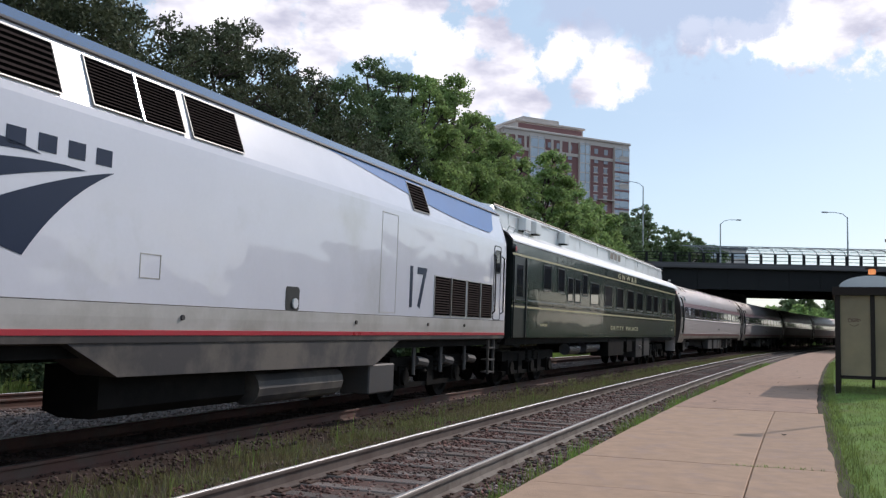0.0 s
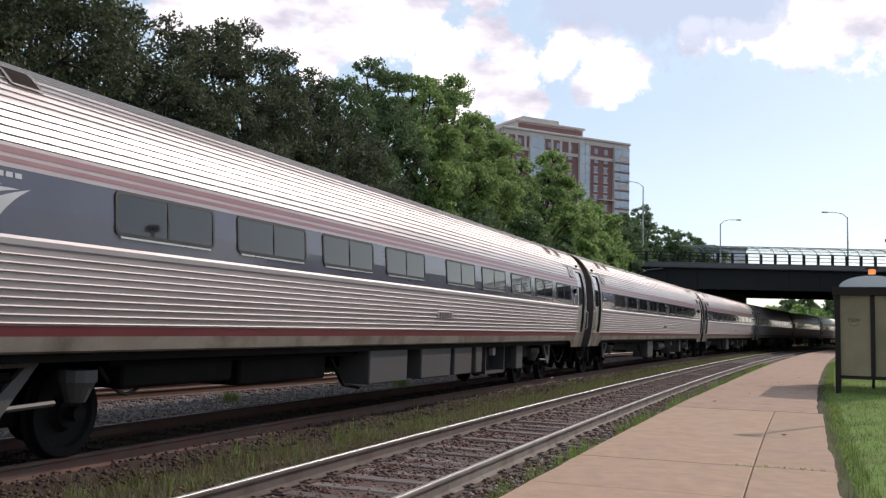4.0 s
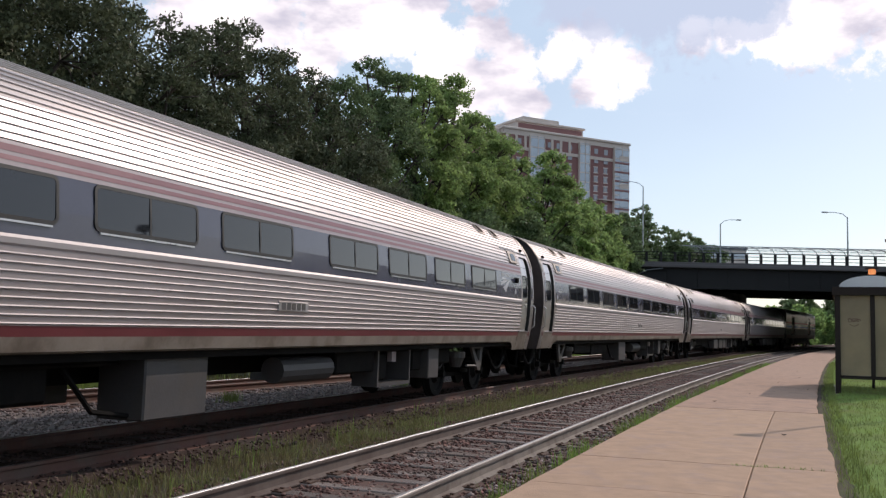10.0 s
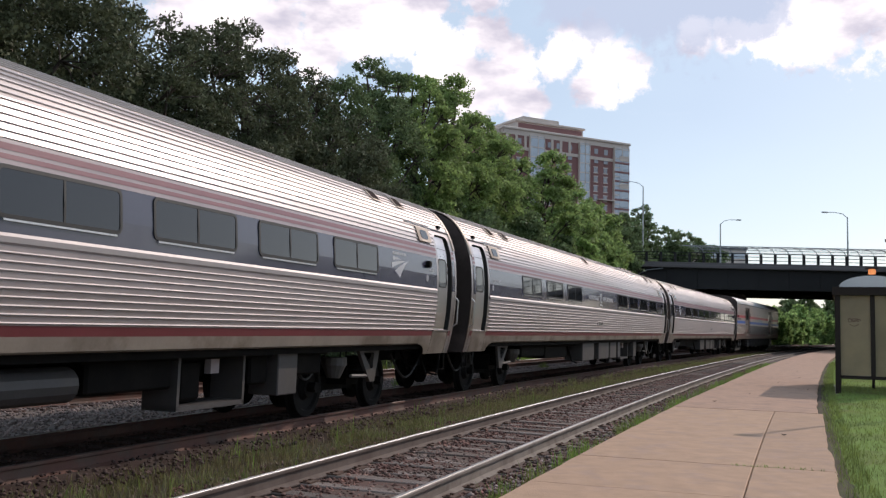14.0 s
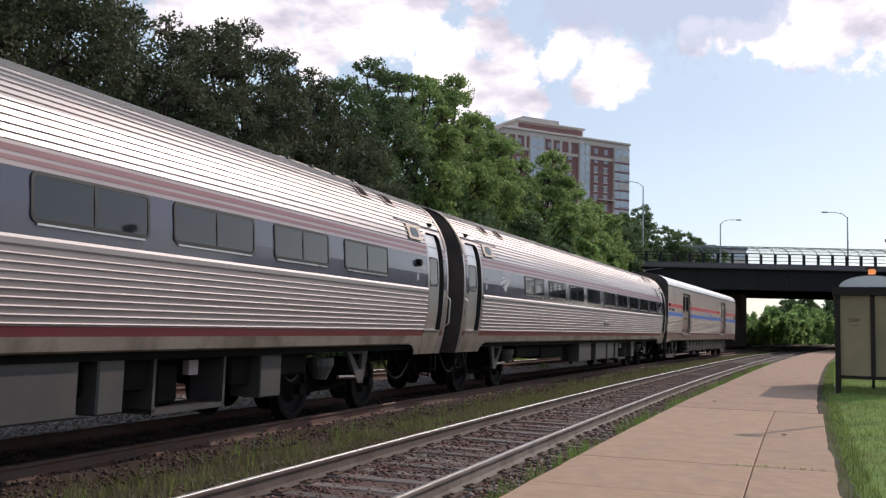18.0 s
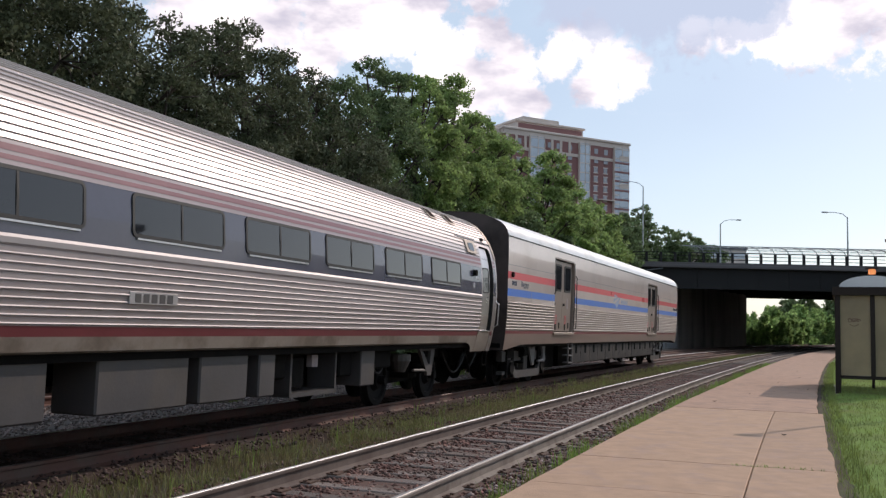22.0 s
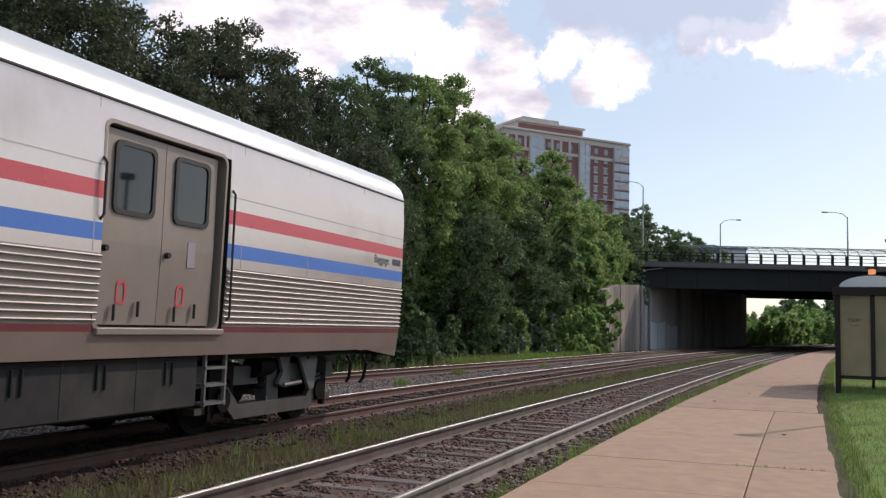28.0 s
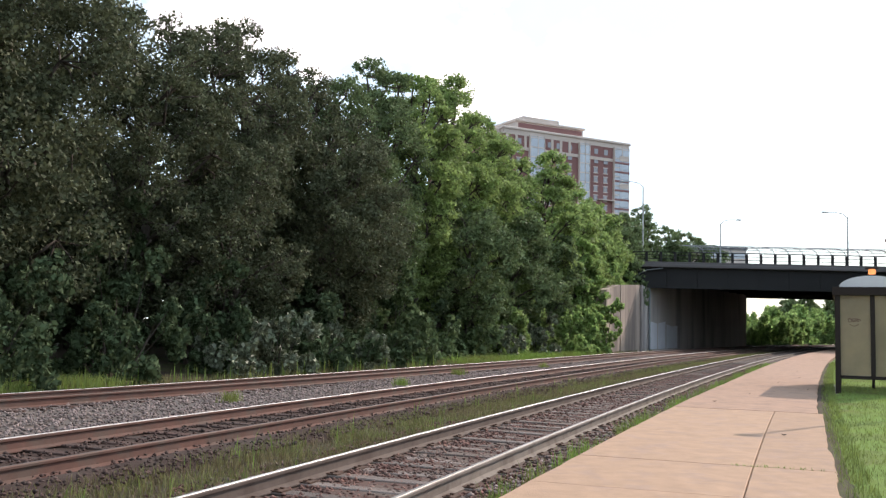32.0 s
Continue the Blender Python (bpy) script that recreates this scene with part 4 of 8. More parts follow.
def build_far_block():
    fb = thing("office_building", Matrix.Translation((56.5, 205, 0)), "low pale grey building far behind the bridge fence", "building")
    part("wall", B(0, 9.5, 0, 10, 0, 19.6), CREAM, fb, "pale grey wall")
    for k in range(3):
        part("window_strip", B(0.4, 9.1, -0.05, 0.05, 17.6 - 3.2 * k, 18.9 - 3.2 * k), BAY_GLASS, fb)
    part("parapet", B(-0.2, 9.7, -0.2, 10.2, 19.6, 20.1), BRIDGE_DECK, fb)
    pier = thing("brick_pier", Matrix.Translation((37.55, 79.2, 7.1)), "dark red brick pier at the end of the bridge rail", "pier")
    part("shaft", B(0, 1.2, -0.5, 0.5, 0, 2.3), BRICK, pier)
    part("cap", B(-0.12, 1.32, -0.62, 0.62, 2.3, 2.55), BRICK, pier)


build_far_block()
build_ground()
build_platform()
build_bridge()
build_shelter()
build_tower()


# ---- trees and shrubs ----
def leaf_mesh(name, centres, size, material, parent, droop=0.2):
    """One crown: a bent rhomb for each leaf."""
    n = len(centres)
    d = rng.normal(0, 1, (n, 3))
    d[:, 2] -= droop
    d /= np.linalg.norm(d, axis=1)[:, None]
    q = rng.normal(0, 1, (n, 3))
    w = np.cross(d, q)
    w /= np.linalg.norm(w, axis=1)[:, None] + 1e-6
    up = np.cross(w, d)
    L = (size * rng.uniform(0.6, 1.4, n))[:, None]
    v = np.stack([centres - d * L * 0.5, centres + w * L * 0.32 + up * L * 0.10, centres + d * L * 0.5, centres - w * L * 0.32 + up * L * 0.10], 1)
    if size >= 0.19:
        v = np.stack([centres - d * L * 0.5 - w * L * 0.30, centres - d * L * 0.2 + w * L * 0.42 + up * L * 0.1, centres + d * L * 0.55], 1)
        return big_mesh(name, v.reshape(-1, 3), 3 * np.arange(n)[:, None] + np.array([[0, 1, 2]]), material, parent)
    f = 4 * np.arange(n)[:, None] + np.array([[0, 1, 2, 3]])
    return big_mesh(name, v.reshape(-1, 3), f, material, parent)


def limb(bm, a, b, r0, r1, seg=4, wobble=0.25):
    pts = [Vector(a).lerp(Vector(b), i / seg) for i in range(seg + 1)]
    for i in range(1, seg):
        pts[i] += Vector(rng.normal(0, wobble, 3))
    for i in range(seg):
        ra, rb = r0 + (r1 - r0) * i / seg, r0 + (r1 - r0) * (i + 1) / seg
        rod(bm, pts[i], pts[i + 1], ra, rb, 8 if r0 > 0.15 else 4)
    return pts


def spray(lobes, per_lobe, n_leaves, flat, centre, up=0.35, out=0.5, hang=0.0, tuft=(0.16, 0.42)):
    """Leaf places: each lobe of a crown carries small tufts on its outer, upper side."""
    cs, rs = [], []
    for c, r in lobes:
        o = c - centre
        o = o / (np.linalg.norm(o) + 1e-6)
        for k in range(per_lobe):
            p = rng.normal(0, 1, 3)
            p = p / np.linalg.norm(p) + out * o + np.array([0, 0, up])
            p /= np.linalg.norm(p) + 1e-6
            q = c + p * r * rng.uniform(0.55, 1.05)
            q[2] -= hang * r * rng.random()
            cs.append(q)
            rs.append(r * rng.uniform(*tuft))
    w = np.array(rs) ** 2
    per = rng.multinomial(n_leaves, w / w.sum())
    cc, rr = np.repeat(np.array(cs), per, 0), np.repeat(np.array(rs), per)
    p = rng.normal(0, 1, (len(cc), 3))
    p /= np.linalg.norm(p, axis=1)[:, None] + 1e-6
    return cc + p * (rr * rng.random(len(cc)) ** 0.5 * 1.15)[:, None] * np.array([1, 1, flat]), cs


def tree(x, y, base, height, radius, n_leaves, leaf, material, label, low=0.12, clumps=60, lean=(0, 0), group="trees along the railway"):
    """Trunk, limbs and a crown of billowing lobes with gaps between them."""
    t = thing("tree", Matrix.Translation((x, y, base)), label, "tree", group)
    bm = bmesh.new()
    top = Vector((lean[0], lean[1], height * 0.78))
    limb(bm, (0, 0, -0.3), top, 0.020 * height, 0.005 * height, 6, 0.18)
    part("trunk", bm, BARK, t, "", True)
    half = height * (1 - low) / 2
    mid = np.array([lean[0] * 0.6, lean[1] * 0.6, height * low + half])
    lobes = []
    n = max(10, int(clumps / 2.6 * max(1.0, height / (3.6 * radius))))
    for k in range(n):
        zz = -0.95 + 1.9 * (k + rng.random()) / n
        a = 2.4 * k + rng.uniform(-0.5, 0.5)
        ring_r = math.sqrt(max(0.0, 1 - zz * zz * 0.92)) * rng.uniform(0.45, 1.0)
        r = radius * rng.uniform(0.30, 0.52) * (0.72 if zz > 0.6 else 1.0)
        lobes.append((mid + np.array([math.cos(a) * ring_r * radius * 0.78, math.sin(a) * ring_r * radius * 0.78, zz * (half - r * 0.8)]), r))
    places, tufts = spray(lobes, 24, n_leaves, 0.7, mid)
    lb = bmesh.new()
    for i, (c, r) in enumerate(lobes):
        h = max(0.12 * height, min(float(c[2]) - 0.13 * height, 0.74 * height))
        limb(lb, (lean[0] * h / height, lean[1] * h / height, h), c, 0.0075 * height, 0.003 * height, 3, 0.18)
        for q in tufts[24 * i:24 * i + 24:4] if leaf < 0.3 else ():
            limb(lb, c, q, 0.0028 * height, 0.001 * height, 2, 0.08)
    tagged(part("branchwork", lb, BARK, t, "", True), kind="stuff")
    leaf_mesh("crown", places, leaf, material, t)
    return t


def shrub(x, y, base, height, radius, n_leaves, leaf, material, label, group="undergrowth"):
    t = thing("shrub", Matrix.Translation((x, y, base)), label, "shrub", group)
    bm = bmesh.new()
    lobes = []
    for i in range(14):
        a, k = 2.4 * i + rng.uniform(-0.6, 0.6), rng.uniform(0.2, 1.25)
        r = radius * rng.uniform(0.20, 0.42)
        z = max(r * 0.5, height * (i + 0.8) / 14.5 * rng.uniform(0.75, 1.0) - r * 0.4)
        c = np.array([math.cos(a) * k * radius * 0.9, math.sin(a) * k * radius * 0.9, z])
        lobes.append((c, r))
        limb(bm, (c[0] * 0.2, c[1] * 0.2, -0.1), c, 0.03, 0.008, 2, 0.06)
    tagged(part("stemwork", bm, BARK, t), kind="stuff")
    c, _ = spray(lobes, 12, n_leaves, 1.25, np.array([0, 0, height * 0.4]), 0.15, 0.4, 1.1)
    c[:, 2] = np.abs(c[:, 2])
    leaf_mesh("foliage", c, leaf, material, t, 0.7)
    return t


def build_trees():
    dark = "tall dark olive tree with a dense crown beside the railway"
    mid = "tall mid-green broadleaf tree with an uneven crown"
    light = "bright green broadleaf tree with a sunlit leaf colour"
    # s, lat, height, radius, leaves, leaf size, material, label
    rows = [
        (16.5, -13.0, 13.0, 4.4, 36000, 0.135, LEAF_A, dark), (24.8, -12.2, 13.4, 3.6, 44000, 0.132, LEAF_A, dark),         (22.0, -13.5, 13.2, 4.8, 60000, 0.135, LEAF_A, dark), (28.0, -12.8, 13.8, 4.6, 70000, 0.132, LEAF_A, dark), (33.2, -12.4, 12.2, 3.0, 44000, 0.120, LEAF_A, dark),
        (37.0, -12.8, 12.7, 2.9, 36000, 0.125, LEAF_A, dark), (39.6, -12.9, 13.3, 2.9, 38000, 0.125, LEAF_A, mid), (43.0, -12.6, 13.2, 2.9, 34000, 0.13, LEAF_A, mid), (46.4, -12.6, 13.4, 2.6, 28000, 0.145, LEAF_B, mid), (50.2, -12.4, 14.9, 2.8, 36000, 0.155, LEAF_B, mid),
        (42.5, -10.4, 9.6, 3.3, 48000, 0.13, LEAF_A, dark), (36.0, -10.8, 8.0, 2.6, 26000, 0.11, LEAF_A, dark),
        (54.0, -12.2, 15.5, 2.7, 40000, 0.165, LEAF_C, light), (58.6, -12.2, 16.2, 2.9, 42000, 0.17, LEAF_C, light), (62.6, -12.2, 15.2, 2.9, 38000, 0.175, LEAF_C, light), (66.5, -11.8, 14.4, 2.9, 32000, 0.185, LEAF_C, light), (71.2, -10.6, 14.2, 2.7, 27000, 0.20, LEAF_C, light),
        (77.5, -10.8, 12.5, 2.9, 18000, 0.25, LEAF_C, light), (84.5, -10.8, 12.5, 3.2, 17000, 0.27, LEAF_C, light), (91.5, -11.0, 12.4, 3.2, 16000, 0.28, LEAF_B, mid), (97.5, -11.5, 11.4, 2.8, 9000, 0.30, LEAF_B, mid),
        (56.5, -10.0, 8.6, 2.6, 16000, 0.19, LEAF_B, mid), (63.5, -9.8, 9.2, 2.6, 16000, 0.20, LEAF_B, mid), (70.0, -9.6, 8.2, 2.4, 13000, 0.22, LEAF_B, mid), (79.5, -9.8, 9.2, 2.3, 10000, 0.25, LEAF_C, light), (82.5, -9.4, 8.8, 2.1, 13000, 0.22, LEAF_SUNLIT, light), (86.5, -9.2, 9.0, 1.8, 10000, 0.23, LEAF_SUNLIT, light), (75.5, -9.2, 8.4, 2.2, 13000, 0.21, LEAF_SUNLIT, light), (88.0, -9.2, 10.4, 2.2, 9000, 0.26, LEAF_B, mid),
        (17.0, -17.0, 11.0, 4.6, 16000, 0.2, LEAF_A, dark), (47.0, -18, 9.4, 4.5, 12000, 0.25, LEAF_B, mid), (62, -18, 11.0, 4, 12000, 0.3, LEAF_B, mid), (38, -19.5, 8.8, 4.5, 12000, 0.25, LEAF_A, dark), (28, -19.5, 8.0, 4.5, 12000, 0.25, LEAF_A, dark), (78, -17, 10, 4, 10000, 0.32, LEAF_B, mid),
    ]
    for s, lat, h, r, n, leaf, m, lab in rows:
        p = rail_point(s, lat)
        tree(p.x, p.y, -0.1, h, r, n, leaf, m, lab)
    # closed wood behind the first row
    n = 30000
    q = rail_points(rng.uniform(-5, 112, n), rng.uniform(-27, -20, n), 0)
    q[:, 2] = rng.uniform(0, 1, n) ** 0.8 * 8.0
    tagged(leaf_mesh("far_wood", q, 0.8, LEAF_A, None), "dense dark wood closing the view behind the trees", "wood", kind="stuff")
    # belt of trees across the added asphalt on the platform's side, mirrored in the train's flanks
    for s in np.arange(-120, 150, 9.0):
        p = rail_point(float(s), 48 + rng.uniform(-5, 5))
        tree(p.x, p.y, 0, rng.uniform(3.2, 5.6), rng.uniform(3.0, 4.6), 3400, 0.7, LEAF_A, "round green tree at the far side of the lawn", 0.06, 30, (0, 0), "trees behind the platform")
    # unseen row added beyond the shelter, so the flanks mirror something dark
    for s in np.arange(58, 98, 5.0):
        p = rail_point(float(s), 21 + rng.uniform(-1.5, 1.5))
        tree(p.x, p.y, 0, rng.uniform(5.0, 6.5), rng.uniform(3.0, 3.8), 6500, 0.5, LEAF_A, "dense dark tree added out of view for reflections", 0.02, 40, (0, 0), "trees behind the platform")
    for x, y in ((84, 226), (91, 229), (98, 233), (106, 238)):
        tree(x, y, -1.0, rng.uniform(9.5, 11), 5.0, 6000, 0.8, LEAF_B, "distant hazy green tree beyond the bridge", 0.02, 36, (0, 0), "trees beyond the bridge")
    # row added right of the line to keep low sun off cars and abutment
    for s in np.arange(165, 250, 7.0):
        p = rail_point(float(s), 16 + rng.uniform(-2, 2))
        tree(p.x, p.y, 0, rng.uniform(8, 10), rng.uniform(4.5, 5.5), 5000, 0.75, LEAF_B, "tall green tree added beyond the bridge to block sun", 0.04, 36, (0, 0), "trees beyond the bridge")
    # undergrowth along the foot of the trees
    for k, s in enumerate(np.arange(15, 88, 1.5)):
        back = k % 3
        lat = (-9.0, -10.2, -11.4)[back] + rng.uniform(-0.6, 0.5)
        p = rail_point(float(s), lat)
        # near undergrowth gets the shade-dark leaf colour, farther shrubs brighter ones
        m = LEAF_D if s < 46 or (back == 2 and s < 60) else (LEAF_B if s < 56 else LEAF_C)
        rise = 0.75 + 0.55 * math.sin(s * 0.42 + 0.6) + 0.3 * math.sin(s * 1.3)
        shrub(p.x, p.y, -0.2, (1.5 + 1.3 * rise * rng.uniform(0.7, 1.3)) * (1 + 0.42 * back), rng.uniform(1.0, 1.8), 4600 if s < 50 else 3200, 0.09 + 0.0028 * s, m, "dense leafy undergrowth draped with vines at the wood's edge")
    for s, lat, h in ((33.0, -8.5, 1.8), (35.2, -8.3, 2.3), (41.5, -8.4, 1.7), (58.0, -8.4, 2.2), (64.0, -8.3, 2.6)):
        p = rail_point(s, lat)
        shrub(p.x, p.y, -0.2, h, 1.1, 5200, 0.10 + 0.0018 * s, LEAF_PALE, "pale grey-green vine hanging over the undergrowth")
    # wing wall shrubs use the sun-brightened leaf colour
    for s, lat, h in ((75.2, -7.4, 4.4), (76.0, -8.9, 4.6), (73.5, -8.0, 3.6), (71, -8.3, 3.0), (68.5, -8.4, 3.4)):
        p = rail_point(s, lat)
        shrub(p.x, p.y, -0.2, h, 1.4, 4600, 0.24, LEAF_SUNLIT, "leafy shrub growing over the wing wall, sunlight in its colour")
    # beyond the bridge and behind the road
    for x, y, h, r in ((52, 152, 6.0, 4.0), (57, 160, 6.4, 4.2), (62, 168, 6.4, 4.2), (67, 176, 7.0, 4.5), (72, 182, 7.0, 4.5), (55, 166, 7.0, 4.2), (46, 133, 3.6, 2.6), (49, 139, 4.2, 3), (64, 159, 4.6, 3), (75, 172, 5, 3.6), (53, 145, 5, 3.2), (57, 151, 4.6, 3.2), (61, 156, 5.2, 3.4), (66, 162, 5, 3.4), (71, 168, 5.6, 3.6), (60, 168, 7, 4), (68, 176, 7.5, 4), (80, 186, 14, 5.5), (90, 196, 13, 6), (74, 196, 11, 5)):
        if h < 8:
            shrub(x, y, -0.6, h * 1.1, r, 4200, 0.5, LEAF_SUNLIT, "green bushes beyond the bridge, sunlight in their colour", "bushes beyond the bridge")
        else:
            tree(x, y, -0.8, h, r, 8000, 0.55, LEAF_B, "distant green tree beyond the bridge", 0.02, 30, (0, 0), "trees beyond the bridge")
    for x, y, h, r in ((32.5, 146, 16.0, 4.2), (36, 148, 18.4, 4.4), (39.5, 150, 17.6, 4.2), (29.5, 150, 20.0, 4.2), (43, 150, 15.4, 3.4), (33.0, 156, 23.0, 3.2)):
        tree(x, y, 0, h, r, 9000, 0.42, LEAF_B, "green tree standing behind the bridge rail", 0.1, 60, (0, 0), "trees behind the road")


build_trees()


# ---- the train: origin of each car on the rail head at its middle, y along the train, x towards the platform ----
TRAIN = []
WHEELSETS = []


def both(prof):
    """Mirror a right-hand profile (bottom to top) into a whole section."""
    return [(x, z) for x, z in prof] + [(-x, z) for x, z in reversed(prof)]


def turned(bm, prof, n=28):
    """Solid of revolution about x from (x, radius) pairs."""
    rings = [[bm.verts.new((x, r * math.cos(6.28319 * k / n), r * math.sin(6.28319 * k / n))) for k in range(n)] for x, r in prof]
    for a, b in zip(rings, rings[1:]):
        for k in range(n):
            j = (k + 1) % n
            bm.faces.new((a[k], a[j], b[j], b[k]))
    bm.faces.new(rings[0][::-1])
    bm.faces.new(rings[-1])


def wheelset(parent, y, r, name="wheelset"):
    ax = bmesh.new()
    rod(ax, (-0.95, 0, 0), (0.95, 0, 0), 0.08, 0.08, 12)
    for x in (-0.35, 0.35):
        rod(ax, (x - 0.05, 0, 0), (x + 0.05, 0, 0), 0.33, 0.33, 20)
    w = part(name, ax, WHEEL, parent, "grimy axle with brake discs, shade in its colour")
    w.matrix_basis = Matrix.Translation((0, y, r))
    for sx in (-1, 1):
        bm = bmesh.new()
        turned(bm, [(sx * x, q) for x, q in ((0.66, 0.1), (0.655, r * 0.78), (0.64, r + 0.026), (0.665, r + 0.028), (0.69, r + 0.004), (0.785, r - 0.004), (0.79, r - 0.018), (0.79, r * 0.80), (0.745, r * 0.74), (0.735, r * 0.45), (0.79, r * 0.36), (0.82, r * 0.33), (0.82, 0.06))])
        part("wheel", bm, WHEEL, w, "worn dark steel wheel")
    return w


def truck(parent, y, base, r, axles=2, style="coach", flip=1, shift=0.0):
    """Bogie: side frames, journal boxes, bolster, springs; wheelsets are parts of the car so that they can roll."""
    ys = [y + base * (i - (axles - 1) / 2) for i in range(axles)]
    for yy in ys:
        wheelset(parent, yy, r)
    bm = bmesh.new()
    half = base * (axles - 1) / 2
    for sx in (-1, 1):
        x0, x1 = sorted((sx * 0.93, sx * 1.08)) if style != "coach" else sorted((sx * 0.42, sx * 0.58))
        if style == "coach":
            loft(bm, [(x0, 0.52), (x1, 0.52), (x1, 0.70), (x0, 0.70)], [y - half - 0.3, y - half + 0.35], True, True)
            loft(bm, [(x0, 0.34), (x1, 0.34), (x1, 0.56), (x0, 0.56)], [y - half + 0.35, y + half - 0.35], True, True)
            loft(bm, [(x0, 0.52), (x1, 0.52), (x1, 0.70), (x0, 0.70)], [y + half - 0.35, y + half + 0.3], True, True)
        else:
            loft(bm, [(x0, 0.62), (x1, 0.62), (x1, 0.86), (x0, 0.86)], [y - half - 0.55, y + half + 0.55], True, True)
            box(bm, x0, x1, y - half - 0.5, y + half + 0.5, 0.30, 0.38)
            for k in range(axles - 1):
                c = ys[k] + base / 2
                box(bm, x0, x1 + 0.02 * sx if sx > 0 else x1, c - 0.16, c + 0.16, 0.3, 0.8)
    box(bm, -0.95, 0.95, y - 0.22, y + 0.22, 0.45, 0.80)
    part("truck_frame", bm, TRUCK_GREY if style == "bag" else UNDER, parent, "dark cast truck frame")
    for yy in ys:
        for sx in ((-1, 1) if style != "coach" else ()):
            jb = bmesh.new()
            rod(jb, (sx * 0.98, yy, r), (sx * 1.17, yy, r), 0.17, 0.15, 12)
            box(jb, *sorted((sx * 0.95, sx * 1.12)), yy - 0.2, yy + 0.2, r - 0.16, r + 0.2)
            part("axle_box", jb, UNDER, parent)
    for sx in (-1, 1):
        for dy in ((-0.28, 0.28) if style != "coach" else (0,)):
            sp = bmesh.new()
            q = 0.17 if style == "coach" else 0.10
            turned(sp, [(0.55 + 0.37 * k / 12, q * (1.22 if k % 3 == 1 else 1.0)) for k in range(13)], 12)
            for v in sp.verts:
                v.co = (sx * 1.02 + v.co.y, y + dy + v.co.z, v.co.x)
            part("spring", sp, UNDER, parent, "heavy suspension spring")
    if style == "bag":
        for sx in (-1, 1):
            to = lambda u, v, dd: (sx * (1.10 + dd), y + u, v)
            eq = [(-half - 0.05, 0.64), (-half + 0.12, 0.62), (-half + 0.38, 0.38), (half - 0.38, 0.38), (half - 0.12, 0.62), (half + 0.05, 0.64), (half + 0.02, 0.46), (half - 0.30, 0.20), (-half + 0.30, 0.20), (-half - 0.02, 0.46)]
            part("equaliser_bar", plate(bmesh.new(), eq, -0.04, 0.04, to), TRUCK_GREY, parent, "dropped cast equaliser bar")
            v = [(shift + a, b) for a, b in ((0.10, 1.04), (0.28, 1.04), (0.40, 0.90), (0.54, 1.04), (0.72, 1.04), (0.62, 0.50), (0.48, 0.48))]
            part("anchor_bracket", plate(bmesh.new(), v, 0.05, 0.10, to), TRUCK_PALE, parent, "pale grey forked anchor bracket")
            arm = [(a - 1.9 * shift, b) for a, b in ((0.80, 0.98), (1.12, 0.98), (1.06, 0.78), (1.14, 0.62), (1.02, 0.54), (0.80, 0.60), (0.92, 0.76))]
            part("brake_lever", plate(bmesh.new(), arm, 0.04, 0.09, to), TRUCK_PALE, parent, "pale grey brake lever plate")
            part("brake_rod", rod(bmesh.new(), to(0.55 - shift, 0.58, 0.09), to(1.05 - shift, 0.60, 0.09), 0.035, 0.035, 8), TRUCK_PALE, parent)
            part("brake_cylinder", rod(bmesh.new(), to(-0.55, 0.85, 0.0), to(-0.15, 0.85, 0.0), 0.15, 0.13, 14), UNDER, parent)
            for q in (-half, half):
                part("pedestal", plate(bmesh.new(), [(q - 0.27, 0.92), (q - 0.27, 0.22), (q - 0.20, 0.22), (q - 0.18, 0.7), (q + 0.18, 0.7), (q + 0.20, 0.22), (q + 0.27, 0.22), (q + 0.27, 0.92)], -0.06, 0.02, to), UNDER, parent)
    if style == "coach":
        for sx in (-1, 1):
            vb = bmesh.new()
            x = sx * 1.2
            c = y - flip * 0.02
            k = -0.16 * flip
            tri = [(c - 0.45, 1.09), (c + 0.45, 1.09), (c + k + 0.09, 0.50), (c + k - 0.09, 0.50)]
            hole = [(c - 0.21, 0.97), (c + 0.21, 0.97), (c + k * 0.8 + 0.04, 0.72), (c + k * 0.8 - 0.04, 0.72)]
            ring(vb, tri, hole, -0.03, 0.03, lambda u, v, dd: (x + dd, u, v))
            rod(vb, (x, c, 0.60), (x, c + 0.62 * flip, 0.62), 0.03, 0.03, 6)
            part("anchor_bracket", vb, TRUCK_GREY, parent, "pale steel triangular anchor bracket")
            pot = bmesh.new()
            rod(pot, (sx * 1.1, y + flip * 1.0, 0.80), (sx * 1.1, y + flip * 1.0, 0.92), 0.20, 0.20, 14)
            rod(pot, (sx * 1.1, y + flip * 1.0, 0.60), (sx * 1.1, y + flip * 1.0, 0.80), 0.10, 0.19, 14)
            part("brake_pot", pot, TRUCK_GREY, parent, "grey brake actuator")


BLADES = [(((1.0, 0.864), (0.65, 0.728), (0.18, 0.30)), ((1.0, 0.859), (0.695, 0.563), (0.502, 0.0))), (((0.83, 0.825), (0.493, 0.883), (0.0, 0.67)), ((0.829, 0.823), (0.493, 0.728), (0.0, 0.417))), (((0.57, 0.883), (0.448, 0.961), (0.09, 1.0)), ((0.569, 0.881), (0.404, 0.903), (0.09, 0.806)))]


